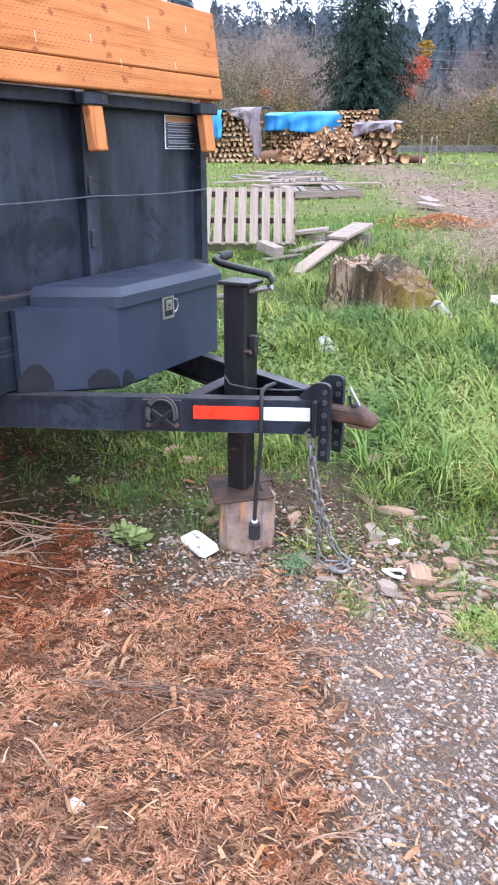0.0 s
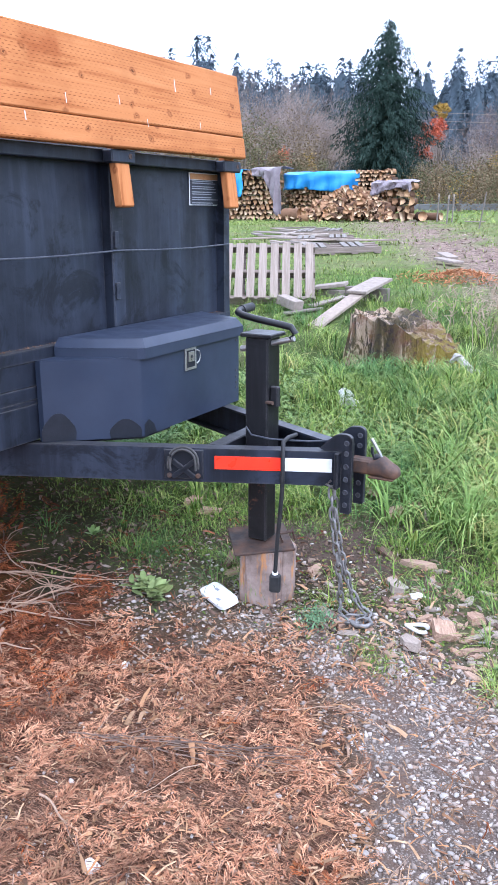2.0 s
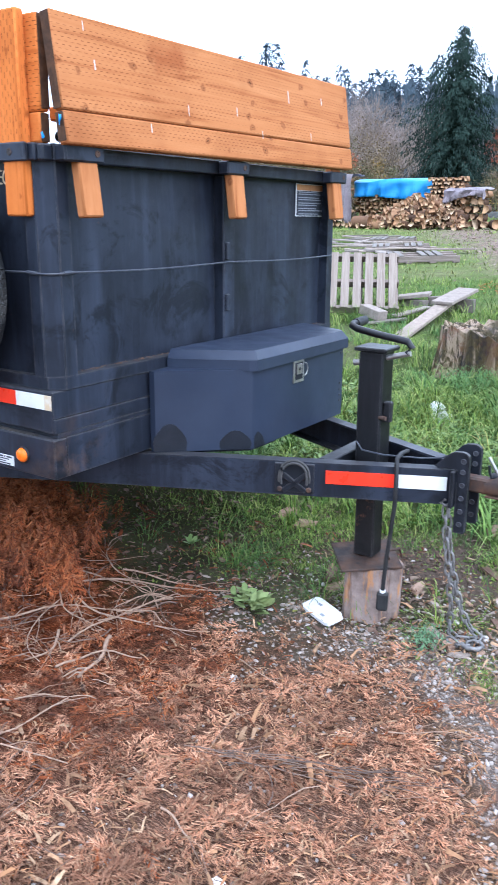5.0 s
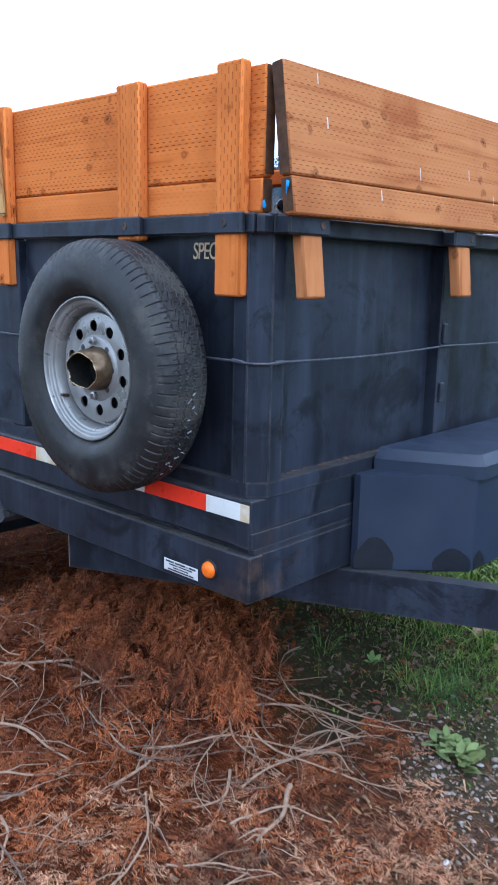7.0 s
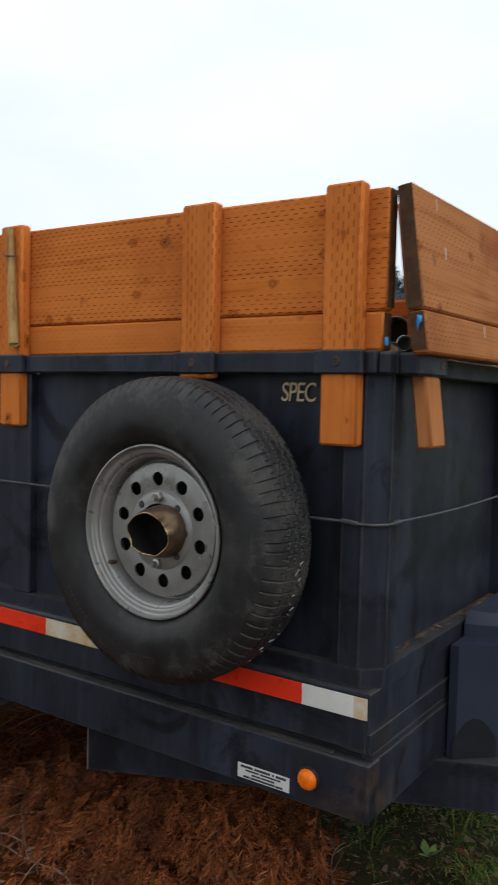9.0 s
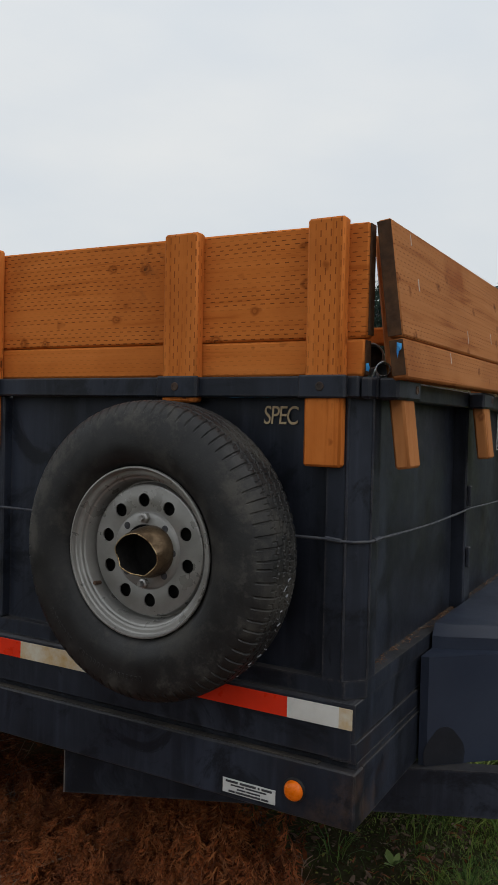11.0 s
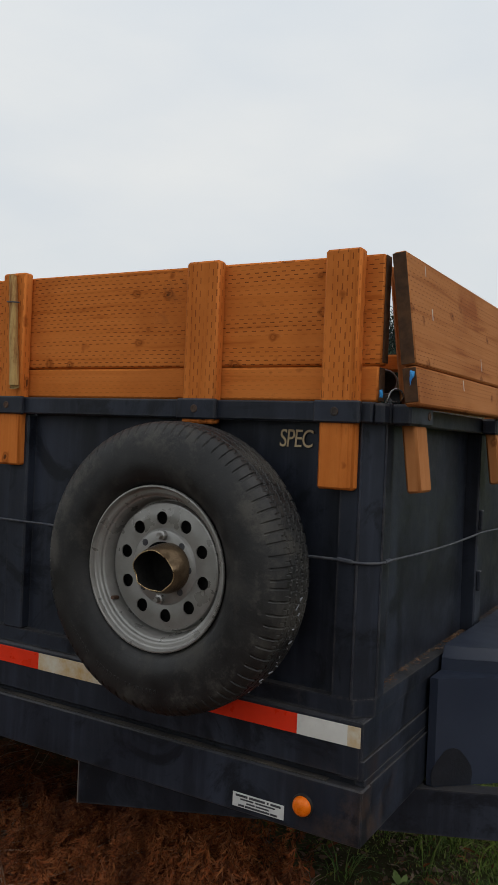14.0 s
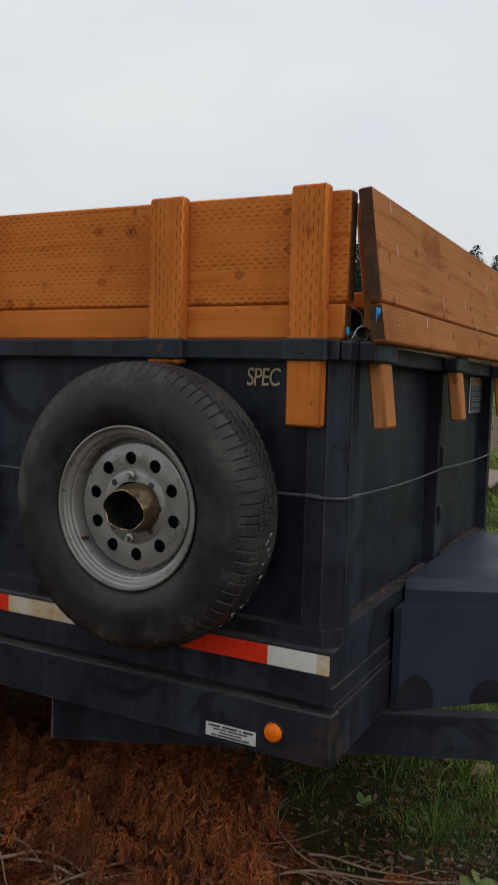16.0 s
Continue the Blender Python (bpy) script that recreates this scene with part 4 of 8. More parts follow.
# electric lead with its plug, hanging over the beam
lead_pts = [(0.84, 1.02, 0.752), (0.853, 0.93, 0.765), (0.866, 0.862, 0.764), (0.878, 0.835, 0.735), (0.882, 0.828, 0.66), (0.879, 0.832, 0.585), (0.862, 0.85, 0.48), (0.846, 0.86, 0.36), (0.838, 0.865, 0.27), (0.836, 0.865, 0.225)]
lead = tagged(MB().tube(lead_pts, 0.0085, 8).obj("electric_lead", RUBBER_BLACK, None, "", 60), "black trailer wiring lead hanging over the drawbar", "cable")
mb = MB().box(-0.022, 0.022, -0.017, 0.017, 0.142, 0.218, 0.008, Matrix.Translation((0.836, 0.865, 0)) @ Matrix.Rotation(radians(20), 4, "Z"))
mb.obj("plug", RUBBER_BLACK, lead, "black square trailer plug")
MB().tube([(0.836, 0.865, 0.217), (0.836, 0.865, 0.227)], 0.012, 12).obj("collar", PAPER_WHITE, lead)
# thin brake wire lying over the drawbar
bw = [(0.66, 0.94, 0.78), (0.69, 0.93, 0.752), (0.78, 0.93, 0.747), (0.92, 0.97, 0.748), (0.99, 0.99, 0.757), (1.02, 0.97, 0.775)]
tagged(MB().tube(bw, 0.0035, 6).obj("brake_wire", WIRE, None, "", 60), "thin grey wire lying over the drawbar", "cable")

# ---------------------------------------------------------------- toolbox on the drawbar
toolbox = thing("toolbox", "slate blue steel tongue toolbox with a sloped lid", "toolbox", at=(0, 0, 0))
BODY = [(0.006, 0.485), (0.03, 0.485), (0.300, 0.738), (0.306, 0.750), (0.306, 1.485), (0.295, 1.50), (0.006, 1.66)]
MB().prism(BODY, 0.7365, 1.052).obj("body", BOX_PAINT, toolbox, smooth=35)
LID = [(0.006, 0.592), (0.05, 0.600), (0.30, 0.728), (0.322, 0.752), (0.322, 1.50), (0.30, 1.525), (0.006, 1.66)]
mb = MB()
mb.prism(LID, 1.046, 1.088)
n = len(LID)
cx, cy = 0.15, 1.12
inner = [(max(0.006, cx + (x - cx) * 0.86) if x > 0.02 else 0.006, cy + (y - cy) * 0.95) for x, y in LID]
vs = [(x, y, 1.0885) for x, y in LID] + [(x, y, 1.122) for x, y in inner]
fs = [[i, (i + 1) % n, n + (i + 1) % n, n + i] for i in range(n)] + [list(range(n, 2 * n)), list(range(n))[::-1]]
mb.add(vs, fs)
mb.obj("lid", BOX_PAINT, toolbox, smooth=20)
latch = MB().box(0.3065, 0.312, 1.038, 1.122, 0.950, 1.045, 0.005).obj("latch", GALV, toolbox, "chrome paddle latch")
MB().box(0.3118, 0.3135, 1.050, 1.110, 0.962, 1.034, 0.002).obj("recess", STEEL_DARK, latch)
MB().box(0.3134, 0.3185, 1.056, 1.098, 0.986, 1.028, 0.003).obj("paddle", GALV, latch)
# keyhole is a dark disc standing for its shaded opening
MB().lathe([(0.0, 0.003), (0.006, 0.003), (0.0075, 0.0)], 14, Matrix.Translation((0.3185, 1.077, 1.008)) @ Matrix.Rotation(radians(90), 4, "Y")).obj("keyhole", INK_FILL, latch)
MB().tube([(0.3150, 1.118, 1.030), (0.3180, 1.136, 1.022), (0.3185, 1.142, 1.000), (0.3175, 1.134, 0.980), (0.3150, 1.120, 0.972)], 0.0032, 7).obj("ring", GALV, latch, "", 60)
for z in (0.80, 0.825, 0.85, 0.88, 1.02):
    MB().box(0.3055, 0.3085, 1.455, 1.468, z, z + 0.010, 0.001).obj("rivet", INK_FILL, toolbox)

# unseen dark plate, added to close the bright gap below the box
MB().prism([(0.02, 0.53), (0.28, 0.774), (0.28, 0.96), (0.02, 0.96)], 0.7185, 0.7362).obj("mounting_tray", STEEL_DARK, toolbox)

# darker touched-up paint along the foot of the box
PATCH = plain("dark_touch_up_paint", (0.008, 0.009, 0.013), (0.013, 0.015, 0.021), 12, 0.45)
c0, c1 = Vector((0.03, 0.485, 0)), Vector((0.300, 0.738, 0))
cd = (c1 - c0).normalized()
cn = Vector((cd.y, -cd.x, 0))
for s0, rr_, hh in ((0.055, 0.062, 0.11), (0.31, 0.060, 0.075)):
    ring = []
    for i in range(15):
        a = math.pi * i / 14
        ring.append((s0 + rr_ * math.cos(a) * (1 + 0.1 * math.sin(5 * a)), 0.738 + hh * math.sin(a) ** 0.8))
    vs = [c0 + cd * u + cn * 0.0012 + Vector((0, 0, z)) for u, z in ring] + [c0 + cd * u - cn * 0.001 + Vector((0, 0, z)) for u, z in ring]
    n = len(ring)
    MB().add(vs, [list(range(n)), list(range(n, 2 * n))[::-1]] + [[i, (i + 1) % n, n + (i + 1) % n, n + i] for i in range(n)]).obj("paint_patch", PATCH, toolbox, "dark touched-up paint patch")
vs = [(0.3066, 0.752, 0.738), (0.3066, 0.83, 0.738), (0.3066, 0.815, 0.775), (0.3066, 0.78, 0.80), (0.3066, 0.752, 0.785)]
MB().add([(x + d, y, z) for d in (0.0, 0.0012) for x, y, z in vs], [[0, 1, 2, 3, 4], [9, 8, 7, 6, 5]] + [[i, (i + 1) % 5, 5 + (i + 1) % 5, 5 + i] for i in range(5)]).obj("paint_patch", PATCH, toolbox)

# ---------------------------------------------------------------- wooden side and front extensions
side_ext = thing("side_extension", "brown treated-lumber side extension boards with upright stakes", "wooden boards")


def plank(name, x0, x1, y0, y1, z0, z1, mat, parent, M=None, b=0.006, label=""):
    return MB().box(x0, x1, y0, y1, z0, z1, b, M).obj(name, mat, parent, label, 40)


wide = plank("wide_board", -L + 0.1, -0.012, 0.0385, 0.0765, 1.9238, 2.200, WOOD_X, side_ext)
for v in wide.data.vertices:      # the board was ripped slightly wider towards the back
    if v.co.z > 2.1:
        v.co.z -= 0.013 * v.co.x
plank("narrow_board", -L + 0.1, -0.018, 0.0385, 0.0765, R1 + 0.001, 1.922, WOOD_X_SMOOTH, side_ext)
for x0, x1, zb in ((-0.158, -0.060, 1.612), (-0.582, -0.474, 1.765), (-1.305, -1.205, 1.615), (-2.08, -1.98, 1.615), (-2.88, -2.78, 1.615)):
    plank("stake", x0, x1, 0.0, 0.0375, zb, 2.212 - 0.012 * x0 * (x0 < -1), WOOD_Z, side_ext)
# end faces have weathered dark
MB().box(-0.0119, -0.0095, 0.041, 0.0745, 1.931, 2.197, 0.001).obj("board_end", END_GRAIN, side_ext)
MB().box(-0.0179, -0.0155, 0.041, 0.0745, R1 + 0.004, 1.919, 0.001).obj("board_end", END_GRAIN, side_ext)
# peeled branch wired to the third stake
PEELED = peeled_wood("peeled_branch_wood", (0.50, 0.33, 0.13), (0.26, 0.12, 0.045))
branch = tagged(MB().tube([(-1.222, -0.012, 1.862), (-1.221, -0.015, 1.868), (-1.224, -0.014, 1.93), (-1.236, -0.012, 2.03), (-1.238, -0.013, 2.11), (-1.246, -0.011, 2.19), (-1.252, -0.010, 2.218)], 0.0165, 10, True, 0.72).obj("branch", PEELED, None, "", 50), "peeled tan branch wired upright to a wooden stake", "branch")
MB().tube([(-1.205, -0.022, 2.128), (-1.232, -0.0285, 2.130), (-1.258, -0.022, 2.133), (-1.264, -0.002, 2.134)], 0.0022, 6).obj("tie_wire", WIRE, branch, "thin tie wire", 60)
MB().lathe([(0.0, 0.0012), (0.006, 0.0010), (0.011, 0.0)], 12, Matrix.Translation((-1.2222, -0.0128, 1.8605)) @ Matrix.Rotation(radians(180), 4, "X")).obj("cut_end", END_GRAIN, branch)

lean = math.atan(0.125)
front_ext = thing("front_extension", "brown treated-lumber front boards leaning slightly inwards", "wooden boards")
rise = math.atan2(0.018, 1.9)
Mfront = Matrix.Translation((0.047, 0.05, R1)) @ Matrix.Rotation(rise, 4, "X") @ Matrix.Rotation(-lean, 4, "Y")
plank("narrow_board", 0.0, 0.038, 0.0, 1.89, -0.010, 0.088, WOOD_Y, front_ext, Mfront)
plank("wide_board", 0.0, 0.038, -0.004, 1.885, 0.0905, 0.372, WOOD_Y, front_ext, Mfront)
MB().box(0.002, 0.036, -0.0065, -0.0042, 0.0935, 0.368, 0.001, Mfront).obj("board_end", END_GRAIN, front_ext)
MB().box(0.002, 0.036, -0.0025, -0.0002, 0.0, 0.084, 0.001, Mfront).obj("board_end", END_GRAIN, front_ext)
Ms = Matrix.Translation((0.047, 0.0, R1)) @ Matrix.Rotation(-lean, 4, "Y")
for y0, y1 in ((0.122, 0.211), (0.956, 1.046), (1.80, 1.89)):
    plank("stake", -0.0385, -0.0005, y0, y1, -0.222, 0.36, WOOD_Z_FRONT, front_ext, Ms)
# pale drips and scuffs on the front boards
DRIP = plain("pale_drips", (0.60, 0.54, 0.48), (0.50, 0.43, 0.36), 60, 0.7)
rr = random.Random(8)
for y, z, h in ((0.13, 0.33, 0.028), (0.16, 0.22, 0.03), (0.62, 0.125, 0.038), (0.40, 0.05, 0.03), (0.93, 0.15, 0.034), (1.10, 0.08, 0.03), (1.33, 0.24, 0.05), (1.50, 0.10, 0.03), (1.62, 0.26, 0.03)):
    w_ = rr.uniform(0.003, 0.0055)
    MB().box(0.0378, 0.0386, y, y + w_, z, z + h, 0.0003, Mfront).obj("paint_drip", DRIP, front_ext)
# blue strap scraps on the board ends; pipes stand in for strap hardware
def torn_strap(pts, label):
    """A crinkled scrap of strap, slightly folded, with thickness."""
    n = len(pts)
    c = sum((Vector(p) for p in pts), Vector()) / n
    vs = [c + Vector((0.003, -0.004, 0))] + [Vector(p) for p in pts]
    back = [v + Vector((-0.0006, 0.0008, 0)) for v in vs]
    fs = [[0, 1 + i, 1 + (i + 1) % n] for i in range(n)] + [[n + 1, n + 2 + (i + 1) % n, n + 2 + i] for i in range(n)]
    fs += [[1 + i, 1 + (i + 1) % n, n + 2 + (i + 1) % n, n + 2 + i] for i in range(n)]
    return tagged(MB().add(vs + back, fs).obj("film_scrap", BLUE_PLASTIC, None, "", 15), label, "plastic scrap")


torn_strap([(-0.0130, 0.0345, 1.862), (-0.0060, 0.0350, 1.864), (-0.0045, 0.0400, 1.852), (-0.0060, 0.0380, 1.843), (-0.0125, 0.0360, 1.845)], "torn blue strap scrap on the end of a board")
torn_strap([(0.060, 0.0425, 1.912), (0.066, 0.0420, 1.910), (0.073, 0.0400, 1.908), (0.0725, 0.0395, 1.895), (0.066, 0.0405, 1.890), (0.0625, 0.0415, 1.874), (0.0605, 0.0410, 1.889)], "torn blue strap scrap on the end of a board")
CHROME = plain("worn_bright_pipe", (0.52, 0.52, 0.53), (0.30, 0.30, 0.31), 22, 0.25, 0.9, 0.1)
GREYPIPE = plain("grey_pipe", (0.16, 0.165, 0.17), (0.24, 0.245, 0.25), 12, 0.45, 0.2, 0.1)


def pipe(eye, to, r, mat, label):
    a, b = Vector(eye), Vector(to)
    M = Matrix.Translation(a) @ (a - b).to_track_quat("Z", "Y").to_matrix().to_4x4()
    ln = (b - a).length
    p = MB().lathe([(r * 0.86, -ln), (r * 0.86, 0.0), (r * 0.93, 0.0012), (r, -0.001), (r, -ln)], 22, M, True).obj("pipe", mat, None, "", 40)
    # dark disc inside the bore stands for the shade there
    MB().lathe([(r * 0.85, -0.05), (0.0, -0.05)], 22, M).obj("hollow", INK_FILL, p)
    return tagged(p, label, "pipe")


pipe((0.012, 0.088, 1.8525), (-0.14, 0.46, 1.852), 0.0185, CHROME, "bright steel pipe standing in for strap hardware in the bed corner")
pipe((-0.088, 0.262, 1.900), (-0.20, 0.62, 1.899), 0.036, GREYPIPE, "grey pipe standing in for strap hardware across the bed corner")

# ---------------------------------------------------------------- spare wheel
RW, CXW, CZW = 0.383, -0.527, 1.386
wheel = thing("spare_wheel", "worn spare tyre on a grey steel rim beside the trailer", "wheel")
MW = Matrix.Translation((CXW, 0, CZW)) @ Matrix.Rotation(radians(90), 4, "X")   # local z points to the viewer's side (-y)
rub = Mat("tyre_rubber", 0.62)
rub.spec(0.35)
rc = rub.mix(rub.ramp(rub.noise(7, 6, 0.65), (0.35, 0.0), (0.7, 1.0)), (0.009, 0.009, 0.0097), (0.024, 0.0238, 0.0240))
rc = rub.mix(rub.ramp(rub.noise(22, 6, 0.7), (0.58, 0.0), (0.72, 0.5)), rc, (0.060, 0.056, 0.048))
rc = rub.mix(rub.ramp(rub.noise(4.5, 7, 0.75), (0.50, 0.0), (0.62, 0.85)), rc, (0.044, 0.041, 0.036))
# dried mud scuffed along the shoulder
rd = rub.n.new("ShaderNodeVectorMath")
rd.operation = "LENGTH"
rub.link(rub.coords((1, 0, 1), (-CXW, 0, -CZW)), rd.inputs[0])
ringm = rub.ramp(rd.outputs["Value"], (0.30, 0.0), (0.325, 1.0), (0.350, 1.0), (0.372, 0.15))
rc = rub.mix(rub.math("MULTIPLY", ringm, rub.ramp(rub.noise(9, 8, 0.75), (0.47, 0.0), (0.62, 0.85))), rc, (0.068, 0.064, 0.057))
rc = rub.mix(rub.ramp(rub.noise(300, 2, 0.5), (0.72, 0.0), (0.76, 0.4)), rc, (0.10, 0.095, 0.088))
rub.color(rc).bump(rub.noise(160, 3), 0.2, 0.002)
rub.rough(rub.ramp(rub.noise(9, 5, 0.7), (0.35, 0.36), (0.65, 0.72)))
NT, TW, TC = 960, 0.134, 0.103      # steps round the tyre, tread width and its middle


def tread_depth(h, j):
    """Depth of the worn tread at height h over its middle and step j."""
    q = j % 12
    zig = 0.0030 * (abs(q - 6) - 3) / 3
    d = 0.0
    for g, w in ((-0.040, 0.0018), (-0.012, 0.0022), (0.016, 0.0022), (0.043, 0.0018)):
        if abs(h - g - zig) < w:
            d = 0.0040
    a, k = abs(h), j + (6 if h > 0 else 0) + int(a_wave(j) * 2)
    if 0.045 < a and k % 12 in (0, 1):
        d = max(d, 0.0036)
    elif 0.050 < a < 0.061 and k % 12 == 6:
        d = max(d, 0.0020)
    elif a < 0.04 and (j + int((h + 0.06) / 0.014) * 5) % 12 == 0:
        d = max(d, 0.0022)
    return d + 0.0005 * math.sin(j * 0.45 + h * 300) * math.sin(j * 0.113)


def a_wave(j):
    return math.sin(j * 0.031) + 0.6 * math.sin(j * 0.083 + 1)


NH = 46
shoulder_in = [(0.192, 0.005), (0.215, -0.004), (0.262, -0.006), (0.305, 0.002), (0.335, 0.012), (0.352, 0.020), (0.3645, 0.029)]
shoulder_out = [(0.3645, 0.1785), (0.357, 0.1865), (0.347, 0.1915), (0.335, 0.1958), (0.3215, 0.1992), (0.308, 0.2016), (0.2965, 0.2032), (0.285, 0.2042), (0.272, 0.2045), (0.260, 0.2035), (0.2505, 0.2012),
                (0.2455, 0.1994), (0.2385, 0.1970), (0.2315, 0.1935), (0.2245, 0.1850), (0.2185, 0.1765), (0.208, 0.166), (0.194, 0.155)]
vs, fs = [], []
for j in range(NT):
    a = 2 * math.pi * j / NT
    col = list(shoulder_in)
    for i in range(NH + 1):
        h = -TW / 2 - 0.004 + (TW + 0.008) * i / NH
        u = abs(h) / (TW / 2 + 0.004)
        col.append((0.3815 - 0.0050 * u ** 2 - 0.0085 * u ** 9 - tread_depth(h, j), TC + h))
    slot = (j + 6 + int(a_wave(j) * 2)) % 12 in (0, 1)
    for r, h in shoulder_out:      # the cross slots run over the shoulder onto the sidewall
        f = min(1.0, max(0.0, (r - 0.345) / 0.012))
        g = 0.0030 * f if slot else 0.0
        col.append((r - g, h - 0.8 * g))
    for r, h in col:
        vs.append((r * math.cos(a), r * math.sin(a), h - 0.012))
k = len(vs) // NT
for j in range(NT):
    m = (j + 1) % NT
    fs += [[j * k + i, m * k + i, m * k + (i + 1) % k, j * k + (i + 1) % k] for i in range(k)]
tyre = MB().add(vs, fs, MW).obj("tyre", rub.m, wheel, "worn black tyre with a shallow zigzag tread", 24)
# small raised bars where the sidewall lettering is
rr = random.Random(12)
for k in range(26):
    if k in (8, 9, 17):
        continue
    a = radians(214 + 2.5 * k)
    M = MW @ Matrix.Rotation(a, 4, "Z") @ Matrix.Translation((0.309, 0, 0.1896))
    MB().box(-0.0065, 0.0065 * rr.uniform(0.5, 1), -0.0028, 0.0028, -0.001, 0.0011, 0.0006, M @ Matrix.Rotation(0.13, 4, "Y")).obj("moulded_bar", rub.m, tyre)
# chalk marks on the tread
rr = random.Random(5)
for k in range(16):
    a = radians(-6 - 2.9 * k)
    M = MW @ Matrix.Rotation(a, 4, "Z") @ Matrix.Translation((0.3800, 0, 0.078 + 0.016 * math.sin(k * 1.7)))
    MB().box(-0.001, 0.0035, -0.0007, 0.0007, -0.010 * rr.uniform(0.3, 1), 0.010 * rr.uniform(0.3, 1), 0.0003,
             M @ Matrix.Rotation(rr.uniform(-0.9, 0.9), 4, "X")).obj("chalk_mark", PLATE_LINE, tyre)

# near-black colour stands for shade behind the rim holes and inside the hub
HOLLOW = plain("shade_black", (0.004, 0.0038, 0.0036), (0.010, 0.009, 0.008), 30, 0.9)
RIM = plain("silver_grey_rim_paint", (0.25, 0.244, 0.232), (0.345, 0.337, 0.322), 9, 0.34, 0.50, 0.1)
rim_prof = [(0.190, 0.0), (0.193, 0.120), (0.199, 0.152), (0.209, 0.1585), (0.2140, 0.1635), (0.2155, 0.1680), (0.2140, 0.1720), (0.2105, 0.1725), (0.2085, 0.1690), (0.2065, 0.1600), (0.2030, 0.1570),
            (0.1955, 0.1560), (0.1915, 0.1530), (0.1895, 0.1470), (0.1850, 0.1445), (0.1815, 0.1385), (0.1795, 0.1250), (0.1780, 0.1100), (0.1750, 0.1030), (0.1715, 0.1030), (0.1695, 0.1100), (0.1685, 0.1180), (0.1665, 0.1225), (0.1630, 0.1240)]
rim = MB().lathe(rim_prof, 72, MW, False).obj("rim", RIM, wheel, "silver grey steel rim with ten round holes", 29)
# disc with ten round holes, built sector by sector
mb = MB()
r0, r1, rh, hr = 0.1000, 0.1630, 0.1270, 0.0174
dz = lambda r: 0.1240 + 0.0030 * math.sin((r - r0) / (r1 - r0) * math.pi)
for s in range(10):
    th = 2 * math.pi * (s + 0.64) / 10
    hw = math.pi / 10
    corners = [math.atan2(sv * (r1 - rh) if sv > 0 else sv * (rh - r0), su * hw * rh) for su, sv in ((1, 1), (-1, 1), (-1, -1), (1, -1))]
    angs = sorted(set([round(2 * math.pi * i / 24 - math.pi, 6) for i in range(24)] + [round(c, 6) for c in corners]))
    vi, vo, vb, vs = [], [], [], []
    for a in angs:
        ca, sa = math.cos(a), math.sin(a)
        t = min((hw * rh) / abs(ca) if abs(ca) > 1e-9 else 9, ((r1 - rh) if sa > 0 else (rh - r0)) / abs(sa) if abs(sa) > 1e-9 else 9)
        for lst, (u, v) in ((vi, (ca * hr, sa * hr)), (vo, (ca * t, sa * t))):
            r, q = rh + v, th + (u / rh)
            lst.append((r * math.cos(q), r * math.sin(q), dz(r)))
        p = vi[-1]
        vb.append((p[0], p[1], p[2] - 0.004))
    n = len(angs)
    fs = [[i, (i + 1) % n, n + (i + 1) % n, n + i] for i in range(n)] + [[i, (i + 1) % n, 2 * n + (i + 1) % n, 2 * n + i] for i in range(n)]
    mb.add(vi + vo + vb, fs, MW)
mb.obj("rim_disc", RIM, rim, "", 50)
# black disc added behind the holes so that they look shaded
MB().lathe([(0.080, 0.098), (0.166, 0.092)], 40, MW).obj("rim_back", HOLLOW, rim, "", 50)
MB().lathe([(0.1002, 0.1240), (0.0985, 0.1255), (0.0965, 0.1300), (0.0930, 0.1318), (0.0660, 0.1325)], 60, MW).obj("rim_centre", RIM, rim, "", 50)
for k in range(8):
    a = 2 * math.pi * k / 8
    M = MW @ Matrix.Translation((0.083 * math.cos(a), 0.083 * math.sin(a), 0.1316))
    if k in (2, 6):
        MB().lathe([(0.0, 0.026), (0.007, 0.026), (0.0085, 0.014), (0.0135, 0.012), (0.0135, 0.0)], 6, M).obj("lug_nut", GALV, rim, "", 40)
    else:
        # empty lug hole: a dark disc in place of its shade
        MB().lathe([(0.0, 0.0018), (0.0085, 0.0018), (0.0095, 0.0006)], 14, M).obj("lug_hole", INK_FILL, rim)
# valve stem
av = radians(214)
MB().tube([MW @ Vector((0.178 * math.cos(av), 0.178 * math.sin(av), 0.128)), MW @ Vector((0.170 * math.cos(av), 0.170 * math.sin(av), 0.158))], 0.0052, 8).obj("valve_stem", RUST_STEEL, rim)
# torn bronze-coloured hub cover, its open side turned forward
HUB = plain("tarnished_hub_metal", (0.085, 0.055, 0.032), (0.22, 0.155, 0.095), 22, 0.42, 0.8, 0.6)
axis_dir = Vector((-0.05, -0.99, -0.02)).normalized()
Mcup = Matrix.Translation((CXW + 0.022, -0.135, CZW + 0.001)) @ axis_dir.to_track_quat("Z", "Y").to_matrix().to_4x4()
OUTW = Mcup.inverted().to_3x3() @ Vector((0, 0, 1))
A_UP = math.atan2(OUTW.y, OUTW.x)       # where up lies round the cup
TURN = -1 if (Mcup.inverted().to_3x3() @ Vector((1, 0, 0))).cross(OUTW).z < 0 else 1


